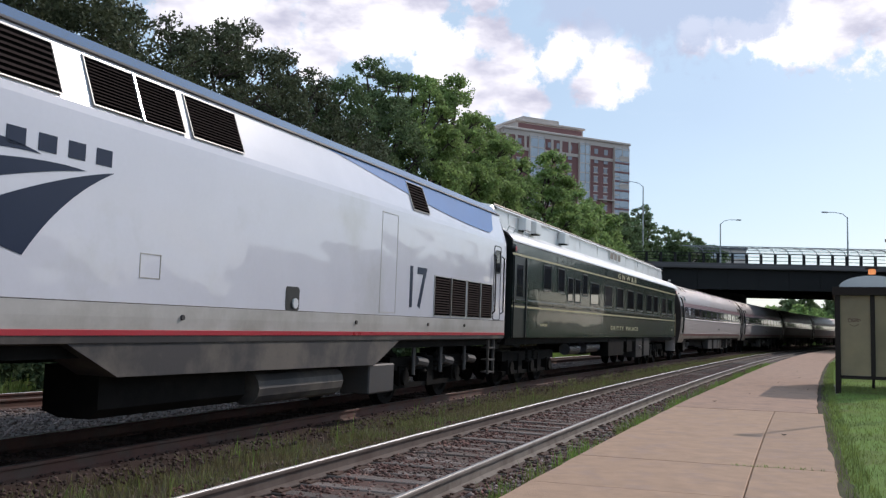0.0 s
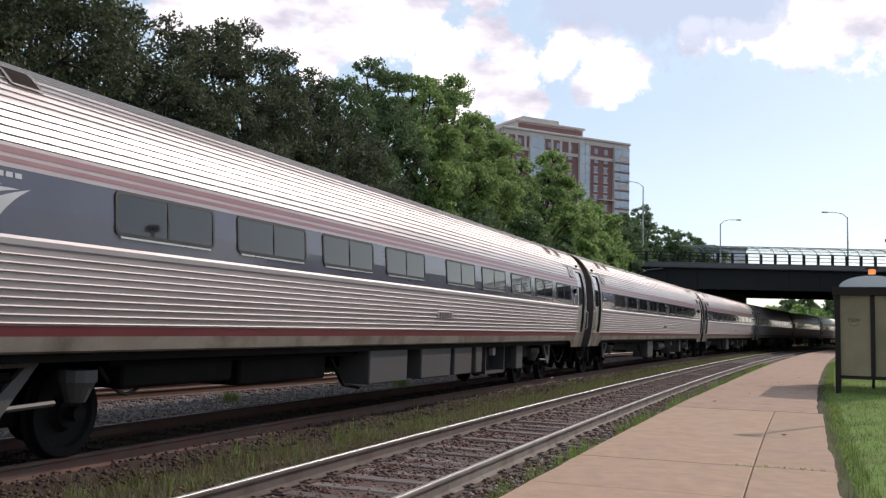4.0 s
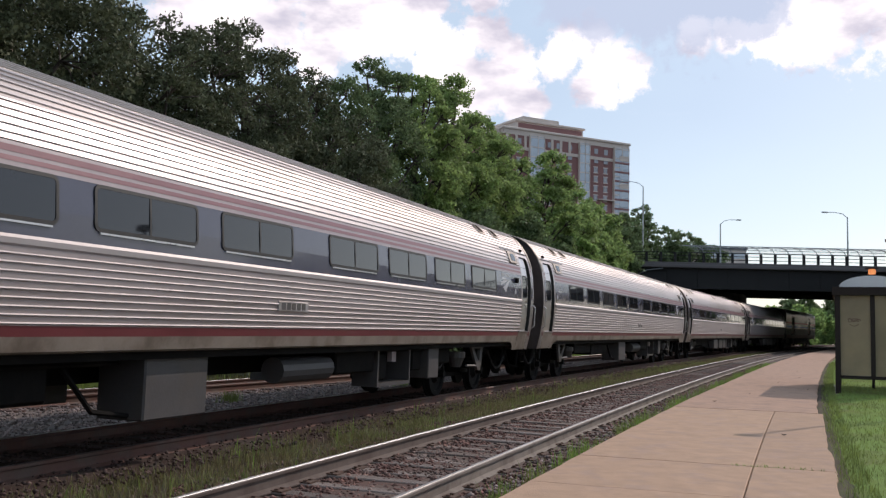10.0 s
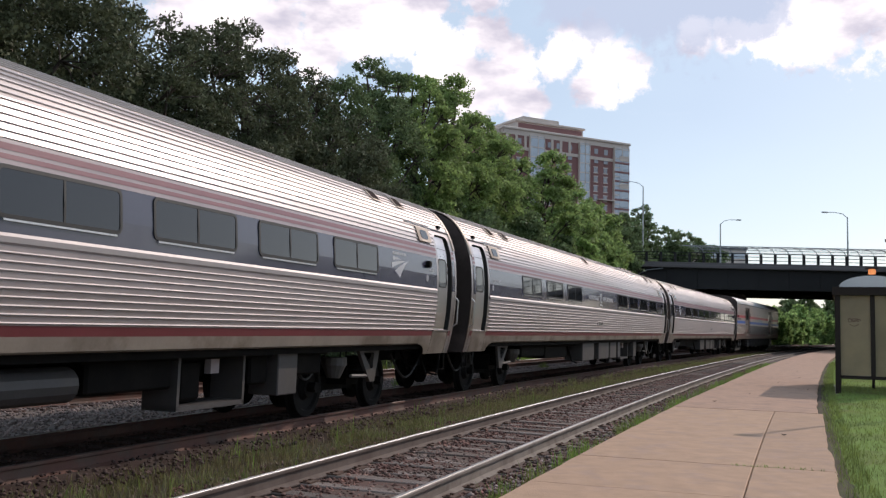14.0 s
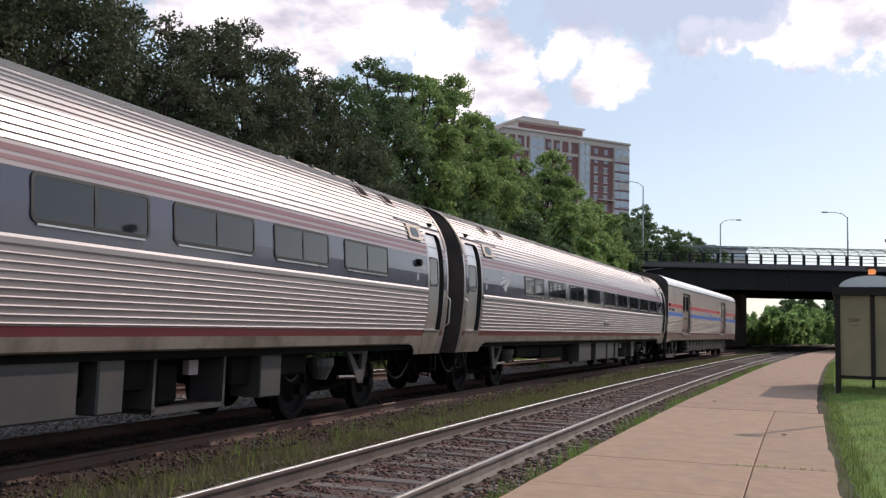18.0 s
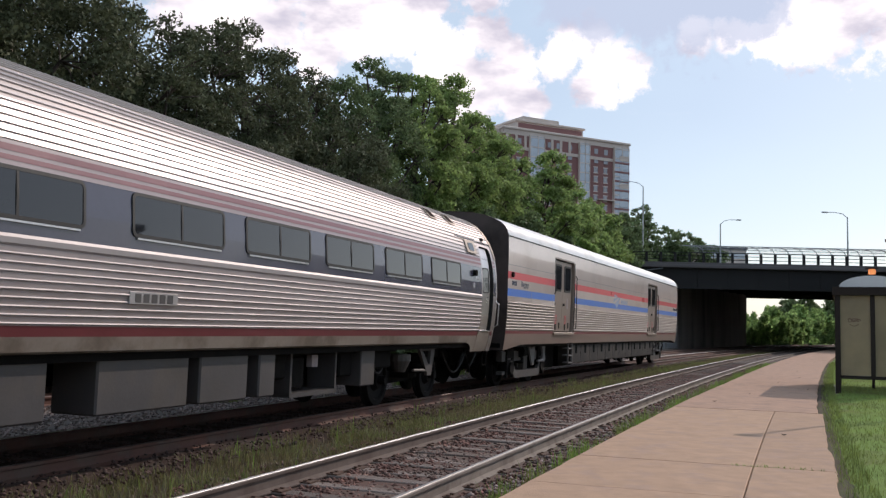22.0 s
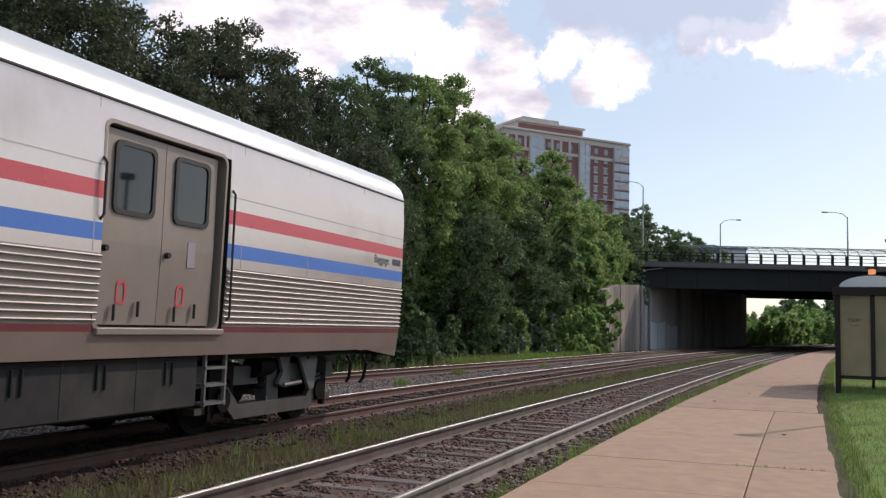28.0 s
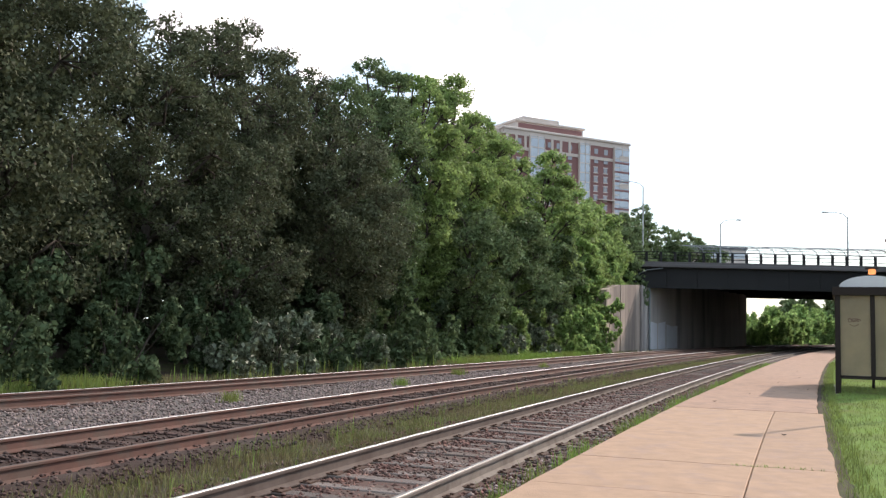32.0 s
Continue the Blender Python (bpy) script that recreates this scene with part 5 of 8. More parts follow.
def swoosh(bm, to, y, z, w, h, depth=0.004, n=10):
    """Fan of three curved blades, w wide and h high from its lower corner (y, z)."""
    def bez(p, q):
        return [(1 - q) ** 2 * p[0][k] + 2 * q * (1 - q) * p[1][k] + q * q * p[2][k] for k in (0, 1)]
    for up, lo in BLADES:
        va, vb = ([bm.verts.new(to(y + a * w, z + b * h, depth)) for a, b in (bez(edge, k / n) for k in range(n + 1))] for edge in (up, lo))
        for k in range(n):
            bm.faces.new((va[k], va[k + 1], vb[k + 1], vb[k]))
    return bm


def side_to(px, off=0.0, sx=1):
    return lambda u, v, dd: (sx * (px(v) + off + dd), u, v)


def flat_px(px, z0, z1):
    """A true plane leaning with the side between two heights, for glass."""
    a, b = px(z0), px(z1)
    lift = max(0.0, px((z0 + z1) / 2) - (a + b) / 2)
    return lambda z: a + (b - a) * (z - z0) / (z1 - z0) + lift


def flat_window(car, px, y0, y1, z0, z1, r=0.07, split=True, name="window", sx=1, frame_m=None, glass=None, depth=0.014):
    w, h, cy, cz = y1 - y0, z1 - z0, (y0 + y1) / 2, (z0 + z1) / 2
    o = [(cy + a, cz + b) for a, b in rounded(w, h, r)]
    i = [(cy + a, cz + b) for a, b in rounded(w - 0.07, h - 0.07, max(r - 0.03, 0.01))]
    to = side_to(px, 0, sx)
    bm = ring(bmesh.new(), o, i, -0.01, depth, to)
    if split:
        plate(bm, [(cy - 0.014, z0 + 0.03), (cy + 0.014, z0 + 0.03), (cy + 0.014, cz), (cy + 0.014, z1 - 0.03), (cy - 0.014, z1 - 0.03), (cy - 0.014, cz)], 0.0, depth, to)
    win = part(name, bm, frame_m or RUBBER, car)
    part("pane", plate(bmesh.new(), i, -0.01, 0.005, side_to(flat_px(px, z0, z1), 0, sx)), glass or GLASS_DARK, win, "dark tinted glass pane")
    lip = plate(bmesh.new(), [(y0 + r, z0 - 0.022), (y1 - r, z0 - 0.022), (y1 - r, z0 - 0.004), (y0 + r, z0 - 0.004)], 0.0, depth + 0.006, to)
    part("window_lip", lip, STEEL_SMOOTH, win, "thin bright metal lip")
    return win


AZ = [0.92, 1.1, 1.36, 1.7, 2.1, 2.4, 2.7, 2.9, 3.1, 3.3, 3.5, 3.65, 3.78, 3.87, 3.92, 3.935]
AX = [1.44, 1.49, 1.54, 1.585, 1.6, 1.595, 1.565, 1.53, 1.465, 1.37, 1.23, 1.08, 0.86, 0.58, 0.25, 0.0]


def apx(z):
    return float(np.interp(z, AZ, AX))


def arc(z0, z1, n):
    return [(apx(z), z) for z in np.linspace(z0, z1, n)]


def ribbed(z0, z1, pitch, height, out):
    """Profile with raised beads, along the coach's curved side."""
    zz = np.array(AZ)
    fine_z = np.concatenate([np.linspace(a, b, 12, endpoint=False) for a, b in zip(AZ, AZ[1:])] + [[AZ[-1]]])
    fine_x = np.interp(fine_z, AZ, AX)
    keep = (fine_z >= z0 - 1e-6) & (fine_z <= z1 + 1e-6)
    fx, fz = fine_x[keep], fine_z[keep]
    ln = np.concatenate([[0], np.cumsum(np.hypot(np.diff(fx), np.diff(fz)))])
    n = max(1, int(ln[-1] / pitch))
    pts = []
    for k in range(n):
        for q, o in ((0.0, 0), (1 - height, 0), (1 - height * 0.85, out), (1 - height * 0.15, out)):
            d = (k + q) / n * ln[-1]
            x, z = np.interp(d, ln, fx), np.interp(d, ln, fz)
            x2, z2 = np.interp(d + 0.01, ln, fx), np.interp(d + 0.01, ln, fz)
            tx, tz = x2 - x, z2 - z
            l = math.hypot(tx, tz) or 1
            pts.append((x + tz / l * o, z - tx / l * o))
    pts.append((fx[-1], fz[-1]))
    return pts


def coach(windows, logo=0.0, words_bars=False, extra_boxes=False, label=""):
    """Stainless tube coach, 25.13 m long over the body."""
    car = thing("passenger_coach", None, label, "train coach", "stainless passenger coaches")
    Y0, Y1, D0, D1 = -12.565, 12.565, -12.30, -11.52
    ends = (Y0, Y1)
    body_y = [D1 + 0.06, -D1 - 0.06]
    rf = ribbed(2.92, 3.935, 0.078, 0.26, 0.016)
    cut = next(k for k in range(0, len(rf), 4) if rf[k][1] > 3.235)
    rf_end = [(apx(3.22), 3.22)] + rf[cut:]
    bm = bmesh.new()
    for prof, ys in ((rf, body_y), (rf_end, [Y0 + 0.05, D1 + 0.06]), (rf_end, [-D1 - 0.06, Y1 - 0.05])):
        loft(bm, prof, ys)
        loft(bm, [(-x, z) for x, z in reversed(prof)], ys)
    part("roof", bm, STEEL, car, "fluted stainless steel roof")
    for e in (-1, 1):
        lip = [(x * 1.012, 2.9 + (z - 2.9) * 1.022) for x, z in arc(2.92, 3.935, 18)]
        bm = bmesh.new()
        rows = [[(q * k, e * y, z - (1 - k) * 0.5) for q, z in both(lip)] for y, k in ((12.43, 0.985), (12.45, 1.0), (12.55, 1.0), (12.57, 0.985))]
        sheet(bm, rows)
        part("roof_end_rim", bm, STEEL_DIRTY, car, "smooth rim at the roof's end", True)
    for sx in (-1, 1):
        mir = (lambda p: p) if sx > 0 else (lambda p: [(-x, z) for x, z in reversed(p)])
        part("lower_siding", loft(bmesh.new(), mir(arc(1.36, 2.05, 12)), body_y), SIDING, car, "grey-brown stainless siding between the beads", True)
        for k in range(9):
            z = 1.385 + 0.0735 * k
            q = apx(z)
            part("bead", loft(bmesh.new(), mir([(q - 0.004, z - 0.016), (q + 0.012, z - 0.013), (q + 0.018, z - 0.004), (q + 0.012, z + 0.005), (q - 0.004, z + 0.011)]), body_y), STEEL_BEAD, car, "bright rolled bead")
        part("belt_rail", loft(bmesh.new(), mir([(apx(2.03), 2.03), (apx(2.05) + 0.02, 2.05), (apx(2.1) + 0.022, 2.10), (apx(2.13), 2.13)]), body_y), STEEL_BELT, car, "bright smooth belt rail")
        part("window_band", loft(bmesh.new(), mir(arc(2.12, 2.72, 8)), body_y), BAND_GREY, car, "dark grey-blue painted window band")
        part("white_stripe", loft(bmesh.new(), mir([(x + 0.002, z) for x, z in arc(2.70, 2.92, 4)]), body_y), STRIPE_WHITE, car)
        for a, b in ((2.745, 2.79), (2.825, 2.885)):
            part("red_stripe", loft(bmesh.new(), mir([(x + 0.005, z) for x, z in arc(a, b, 3)]), body_y), STRIPE_PINK, car, "faded red stripe")
        part("sill_stripe", loft(bmesh.new(), mir(arc(1.265, 1.36, 3)), body_y), STRIPE_RED, car, "dull red stripe along the sill")
        part("side_sill", loft(bmesh.new(), mir([(1.36, 1.10), (1.47, 1.11)] + arc(1.13, 1.265, 3)), [D1 + 0.60, -D1 - 0.60]), STEEL_DIRTY, car, "grimy steel side sill")
        for e in (-1, 1):
            yy = lambda a: e * -a
            def span(a, b):
                return sorted((e * -a, e * -b))
            # corner post, door in its rounded opening, step panel
            ya, yb = span(Y0, D1 + 0.06)
            oa, ob = span(D0, D1 - 0.03)
            zt, rr = 3.16, 0.13
            def inset(z):
                q = max(0.0, z - (zt - rr)) / rr
                return rr * (1 - math.sqrt(max(0.0, 1 - q * q)))
            zs = [1.37, 1.6, 1.85, 2.1, 2.3, 2.5, 2.7, 2.85, 2.95, 3.03, 3.06, 3.09, 3.115, 3.135, 3.15, 3.16]
            sr = bmesh.new()
            sheet(sr, [[(sx * apx(z), y, z) for z in zs] for y in (ya, )] + [[(sx * apx(z), oa + inset(z), z) for z in zs]])
            sheet(sr, [[(sx * apx(z), ob - inset(z), z) for z in zs], [(sx * apx(z), yb, z) for z in zs]])
            sheet(sr, [[(sx * apx(z), y, z) for z in (3.16, 3.20, 3.24)] for y in (ya, oa + rr, ob - rr, yb)])
            loft(sr, mir(arc(0.93, 1.37, 5)), sorted((e * -Y0, e * -(D0 - 0.012))))
            part("door_surround", sr, STEEL_POST, car, "smooth stainless panel round the door")
            # recess faces coloured black for the shade around the door
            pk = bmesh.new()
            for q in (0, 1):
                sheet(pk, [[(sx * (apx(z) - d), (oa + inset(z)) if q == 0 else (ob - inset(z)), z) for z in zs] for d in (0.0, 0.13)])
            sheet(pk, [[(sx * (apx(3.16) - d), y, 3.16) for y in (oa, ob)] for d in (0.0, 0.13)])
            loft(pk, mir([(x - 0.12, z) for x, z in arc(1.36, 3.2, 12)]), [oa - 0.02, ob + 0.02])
            part("door_pocket", pk, RUBBER, car, "recess round the door, blackened as shade")
            for y in ((-e * (Y0 + 0.10)), ):
                sm = bmesh.new()
                loft(sm, mir([(apx(z) + 0.003, z) for z in np.linspace(0.95, 3.2, 16)]), [y - 0.006, y + 0.006])
                part("panel_seam", sm, RUBBER, car)
            for z0, z1, mm in ((2.12, 2.72, BAND_GREY), (2.745, 2.79, STRIPE_PINK), (2.825, 2.885, STRIPE_PINK), (1.265, 1.36, STRIPE_RED)):
                bandp = bmesh.new()
                loft(bandp, mir([(x + 0.004, z) for x, z in arc(z0, z1, 5)]), span(Y0 + 0.12, D0 - 0.02))
                part("corner_band", bandp, mm, car)
            da, db = oa + 0.005, ob - 0.13
            dr = bmesh.new()
            loft(dr, mir([(x - 0.045, z) for x, z in arc(1.38, 3.13, 12)]), [da, db])
            sheet(dr, [[(sx * (x - d), db, z) for x, z in arc(1.38, 3.13, 12)] for d in (0.12, 0.045)])
            door = part("door", dr, STEEL_SMOOTH, car, "smooth stainless sliding door")
            dpx = lambda z: apx(z) - 0.045
            o = [((da + db) / 2 + a, 2.44 + b) for a, b in rounded(0.46, 0.54, 0.10)]
            i = [((da + db) / 2 + a, 2.44 + b) for a, b in rounded(0.41, 0.49, 0.08)]
            part("door_window_frame", ring(bmesh.new(), o, i, -0.01, 0.018, side_to(dpx, 0, sx)), RUBBER, door)
            part("door_pane", plate(bmesh.new(), i, -0.01, 0.006, side_to(flat_px(dpx, 2.2, 2.7), 0, sx)), GLASS_DARK, door)
            part("door_seam", loft(bmesh.new(), mir([(dpx(2.90) + 0.003, 2.895), (dpx(2.9) + 0.003, 2.903)]), [da, db]), UNDER_GREY, door)
            st = bmesh.new()
            loft(st, mir(arc(0.93, 1.345, 5)), span(D0, D1 + 0.05))
            part("step_panel", st, STEEL_DIRTY, car, "smooth step panel below the door")
            part("door_sill", loft(bmesh.new(), mir([(apx(1.345) - 0.02, 1.345), (apx(1.35) + 0.015, 1.35), (apx(1.37) + 0.015, 1.37), (apx(1.38) - 0.1, 1.38)]), span(D0, D1 + 0.05)), STEEL_SMOOTH, car)
            # skirt that sweeps up over the wheels
            sk = bmesh.new()
            cols = []
            for q in [0, 0.22, 0.24, 0.27, 0.32, 0.38, 0.45, 0.52, 0.58]:
                w = min(1.0, max(0.0, (q - 0.22) / 0.36))
                zb = 0.93 + 0.18 * math.sqrt(1 - (1 - w) ** 2)
                cols.append([(sx * apx(z), -e * (D1 + 0.06 + q), z) for z in np.linspace(zb, 1.268, 5)])
            sheet(sk, cols)
            part("end_skirt", sk, STEEL_DIRTY, car, "stained end skirt")
            # small destination window above the band, roof hatches, vents
            c0 = D1 + 0.57
            ya, yb = span(c0 - 0.20, c0 + 0.20)
            pl = plate(bmesh.new(), [((ya + yb) / 2 + a, 3.09 + b) for a, b in rounded(0.62, 0.26, 0.02)], 0.0, 0.026, side_to(flat_px(apx, 2.96, 3.22), 0, sx))
            pan = part("sign_panel", pl, STEEL_DIRTY, car)
            part("sign_window", plate(bmesh.new(), [((ya + yb) / 2 + a, 3.09 + b) for a, b in rounded(0.34, 0.16, 0.06)], 0.0, 0.034, side_to(flat_px(apx, 3.0, 3.18), 0, sx)), GLASS_DARK, pan)
            for k in range(2):
                ya, yb = span(Y0 + 1.95 + 1.05 * k, Y0 + 2.35 + 1.05 * k)
                hb = bmesh.new()
                ya, yb = ya + 0.03, yb - 0.03
                loft(hb, mir([(apx(z) + 0.022, z + 0.014) for z in np.linspace(3.50, 3.68, 4)]), [ya, yb], False)
                hatch = part("roof_hatch", hb, LOUVRE, car, "black roof hatch")
                for q0, q1, za, zb in ((ya - 0.035, ya, 3.49, 3.69), (yb, yb + 0.035, 3.49, 3.69), (ya, yb, 3.485, 3.505), (ya, yb, 3.675, 3.695)):
                    fr = loft(bmesh.new(), mir([(apx(z) + 0.026, z + 0.017) for z in np.linspace(za, zb, 4)]), [q0, q1])
                    part("hatch_frame", fr, STEEL_DIRTY, hatch)
            ya, yb = span(Y0 + 0.50, Y0 + 0.62)
            part("marker_lamp", B(*sorted((sx * (apx(3.32) - 0.01), sx * (apx(3.32) + 0.04))), ya, yb, 3.30, 3.36), UNDER, car)
            part("drip_rail", loft(bmesh.new(), mir([(apx(3.24), 3.24), (apx(3.24) + 0.03, 3.25), (apx(3.27), 3.275)]), span(Y0 + 0.1, D1 + 1.3)), STEEL_SMOOTH, car)
            gh = bmesh.new()
            y = e * -(Y0 + 0.04)
            tube(gh, [(sx * 1.52, y, 1.42), (sx * 1.64, y, 1.5), (sx * 1.66, y, 1.95), (sx * 1.58, y, 2.03)], 0.014, 6)
            part("grab_handle", gh, STEEL_SMOOTH, car)
            stp = bmesh.new()
            y = e * -(Y0 + 0.2)
            tube(stp, [(sx * 1.40, y - 0.13, 0.95), (sx * 1.40, y - 0.13, 0.62), (sx * 1.40, y + 0.13, 0.62), (sx * 1.40, y + 0.13, 0.95)], 0.018, 6)
            part("stirrup_step", stp, UNDER, car)
        for y0, y1 in windows:
            flat_window(car, apx, y0 - 13.0, y1 - 13.0, 2.25, 2.70, 0.075, sx=sx)
        py = -1.14 if words_bars else 0.2
        plate_ob = part("stamped_plate", B(*sorted((sx * (apx(1.64) + 0.0), sx * (apx(1.64) + 0.024))), py, py + 0.78, 1.585, 1.715, bevel=0.006), STEEL_POST, car, "small stamped steel plate with unreadable figures")
        for k in range(5):
            part("figure_bar", B(*sorted((sx * (apx(1.64) + 0.022), sx * (apx(1.64) + 0.027))), py + 0.08 + 0.13 * k, py + 0.17 + 0.13 * k, 1.605, 1.695), UNDER_GREY, plate_ob)
        if words_bars:
            mid_hatch = part("roof_hatch", loft(bmesh.new(), mir([(apx(z) + 0.022, z + 0.014) for z in np.linspace(3.50, 3.68, 4)]), [-1.5, -1.12]), LOUVRE, car, "black roof hatch")
            for q0, q1, za, zb in ((-1.535, -1.5, 3.49, 3.69), (-1.12, -1.085, 3.49, 3.69), (-1.5, -1.12, 3.485, 3.505)):
                part("hatch_frame", loft(bmesh.new(), mir([(apx(z) + 0.026, z + 0.017) for z in np.linspace(za, zb, 4)]), [q0, q1]), STEEL_DIRTY, mid_hatch)
        if logo:
            bm = swoosh(bmesh.new(), side_to(apx, 0, sx), logo - 0.05, 2.24, 0.72, 0.34)
            for k in range(6):
                plate(bm, [(logo + 0.1 * k, 2.615), (logo + 0.075 + 0.1 * k, 2.615), (logo + 0.075 + 0.1 * k, 2.66), (logo + 0.1 * k, 2.66)], 0.002, 0.005, side_to(apx, 0, sx))
            part("swoosh_emblem", bm, DECAL_PALE, car, "pale swoosh emblem")
        bm = bmesh.new()
        for y in (-11.24, 10.95):
            plate(bm, [(y + a, 2.30 + b) for a, b in rounded(0.10, 0.12, 0.04)], 0.0, 0.004, side_to(apx, 0, sx))
            for k in range((3 if logo or words_bars or sx < 0 else 0) if y < 0 else 2):
                plate(bm, [(y + 0.1 + 0.13 * k, 2.44), (y + 0.2 + 0.13 * k, 2.44), (y + 0.2 + 0.13 * k, 2.475), (y + 0.1 + 0.13 * k, 2.475)], 0.0, 0.004, side_to(apx, 0, sx))
        for k in range(5):
            plate(bm, [(-10.0 + 0.075 * k, 2.27), (-9.95 + 0.075 * k, 2.27), (-9.95 + 0.075 * k, 2.35), (-10.0 + 0.075 * k, 2.35)], 0.0, 0.004, side_to(apx, 0, sx)) if logo > 0 else None
        part("small_lettering", bm, DECAL_GREY, car, "small pale unreadable lettering")
        if sx > 0 and not logo and not words_bars:
            m = Matrix.Translation((apx(2.45) + 0.004, -11.08, 2.43)) @ Matrix.Rotation(radians(90), 4, "Z") @ Matrix.Rotation(radians(90), 4, "X")
            words("class_lettering", "Coachclass", 0.115, DECAL_GREY, car, m, 0.002)
        if words_bars:
            bm = bmesh.new()
            if sx > 0:
                for text, yc, wide in (("NORTHEAST", -1.74, 1.42), ("REGIONAL", 0.29, 1.50)):
                    m = Matrix.Translation((apx(2.43) + 0.003, yc, 2.375)) @ Matrix.Rotation(radians(90), 4, "Z") @ Matrix.Rotation(radians(90), 4, "X")
                    o = words("service_lettering", text, 0.185, DECAL_WHITE, car, m, 0.002, 0.003)
                    w = max(v.co.x for v in o.data.vertices) - min(v.co.x for v in o.data.vertices)
                    o.matrix_basis = m @ Matrix.Diagonal((wide / w, 1, 1, 1))
            ring(bm, [(-0.74 + a, 2.45 + b) for a, b in rounded(0.27, 0.30, 0.13)], [(-0.74 + a, 2.45 + b) for a, b in rounded(0.22, 0.25, 0.105)], 0.002, 0.005, side_to(apx, 0, sx))
            for a0, a1, b0, b1 in ((-0.07, -0.035, -0.10, 0.09), (-0.035, 0.05, 0.06, 0.09), (0.03, 0.06, -0.02, 0.07), (-0.03, 0.04, -0.02, 0.01), (-0.16, 0.10, -0.225, -0.195)):
                plate(bm, [(-0.74 + a0, 2.45 + b0), (-0.74 + a1, 2.45 + b0), (-0.74 + a1, 2.45 + b1), (-0.74 + a0, 2.45 + b1)], 0.002, 0.005, side_to(apx, 0, sx))
            part("round_emblem", bm, DECAL_WHITE, car, "pale rounded emblem outline")
        lamp = R((sx * (apx(2.5) - 0.01), 10.95, 2.55), (sx * (apx(2.5) + 0.07), 10.95, 2.55), 0.07, 0.06, 10)
        part("side_fitting", lamp, UNDER, car, "small dark round fitting")
    # ends, diaphragms, floor
    for e in (-1, 1):
        cap = bmesh.new()
        rim0 = both(arc(0.92, 3.93, 30))
        s0 = [cap.verts.new((x, e * 12.465, z)) for x, z in rim0]
        s1 = [cap.verts.new((x * 0.985, e * 12.565, 0.92 + (z - 0.92) * 0.99)) for x, z in rim0]
        for k in range(len(s0)):
            j = (k + 1) % len(s0)
            cap.faces.new((s0[k], s0[j], s1[j], s1[k]) if e > 0 else (s0[k], s1[k], s1[j], s0[j]))
        cap.faces.new(s1)
        part("end_wall", cap, END_WALL, car, "brown-black end wall")
        ds = bmesh.new()
        ya, yb = sorted((e * 12.56, e * 12.95))
        for q in (0, 0.13, 0.26):
            a = e * (12.56 + q)
            box(ds, -0.62, 0.62, *sorted((a, a + e * 0.09)), 1.15, 3.35)
            box(ds, -0.58, 0.58, *sorted((a + e * 0.09, a + e * 0.13)), 1.2, 3.3)
        part("diaphragm", ds, RUBBER, car, "black rubber gangway bellows")
        cp = bmesh.new()
        box(cp, -0.12, 0.12, *sorted((e * 12.3, e * 12.98)), 0.72, 0.98)
        tube(cp, [(0.5, e * 12.5, 0.9), (0.55, e * 12.75, 0.62), (0.45, e * 12.98, 0.58)], 0.03, 6)
        tube(cp, [(0.9, e * 12.45, 0.95), (0.95, e * 12.75, 0.45), (0.85, e * 12.98, 0.5)], 0.025, 6)
        part("coupler", cp, UNDER, car)
        nm = R((0.75, e * 12.56, 2.75), (0.75, e * 12.60, 2.75), 0.09, 0.09, 12)
        part("end_lamp", nm, RUBBER, car)
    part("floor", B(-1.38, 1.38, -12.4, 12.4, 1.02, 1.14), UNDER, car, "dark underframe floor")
    for y, fl in ((-9.33, 1), (9.33, -1)):
        truck(car, y, 2.48, 0.457, 2, "coach", fl)
    # underfloor equipment
    for sx in (1, -1):
        a = lambda x0, x1: sorted((sx * x0, sx * x1))
        if not extra_boxes:
            part("battery_box", B(*a(0.7, 1.32), -2.0, -0.86, 0.36, 1.06, bevel=0.02), UNDER_GREY, car, "grey equipment box")
            part("air_tank", R((sx * 1.05, 1.05, 0.78), (sx * 1.05, 2.55, 0.78), 0.18, 0.18, 14), UNDER_GREY, car, "grey air reservoir")
        fr = bmesh.new()
        for y in (4.15, 5.52):
            box(fr, *a(0.75, 1.22), y, y + 0.05, 0.42, 1.06)
        box(fr, *a(0.75, 1.22), 4.15, 5.57, 0.40, 0.46)
        part("equipment_rack", fr, UNDER_GREY, car)
        part("compressor", B(*a(0.6, 1.1), 4.35, 4.8, 0.48, 0.98, bevel=0.05), UNDER, car)
        part("valve_label", B(*a(1.05, 1.14), 4.92, 5.10, 0.80, 0.98), STRIPE_WHITE, car)
        part("locker", B(*a(0.85, 1.30), 6.27, 6.80, 0.46, 1.06, bevel=0.015), UNDER_GREY, car)
        part("duct", B(*a(0.5, 1.15), -5.5, -3.2, 0.62, 1.05, bevel=0.03), UNDER, car)
        if extra_boxes:
            for y0, y1 in ((-2.1, -0.57), (0.09, 1.59), (1.81, 2.83), (3.1, 3.5)):
                part("equipment_locker", B(*a(0.8, 1.36), y0, y1, 0.48, 1.06, bevel=0.02), UNDER_GREY, car, "grey underfloor locker")
    if words_bars:
        pod = part("roof_pod", B(-0.75, 0.25, 8.3, 11.2, 3.90, 4.03, bevel=0.02), STEEL_DIRTY, car, "flat grey equipment pod on the roof")
        for y in (8.5, 9.3, 10.1, 10.9):
            part("pod_clamp", B(-0.78, 0.28, y, y + 0.08, 3.92, 4.05), UNDER_GREY, pod)
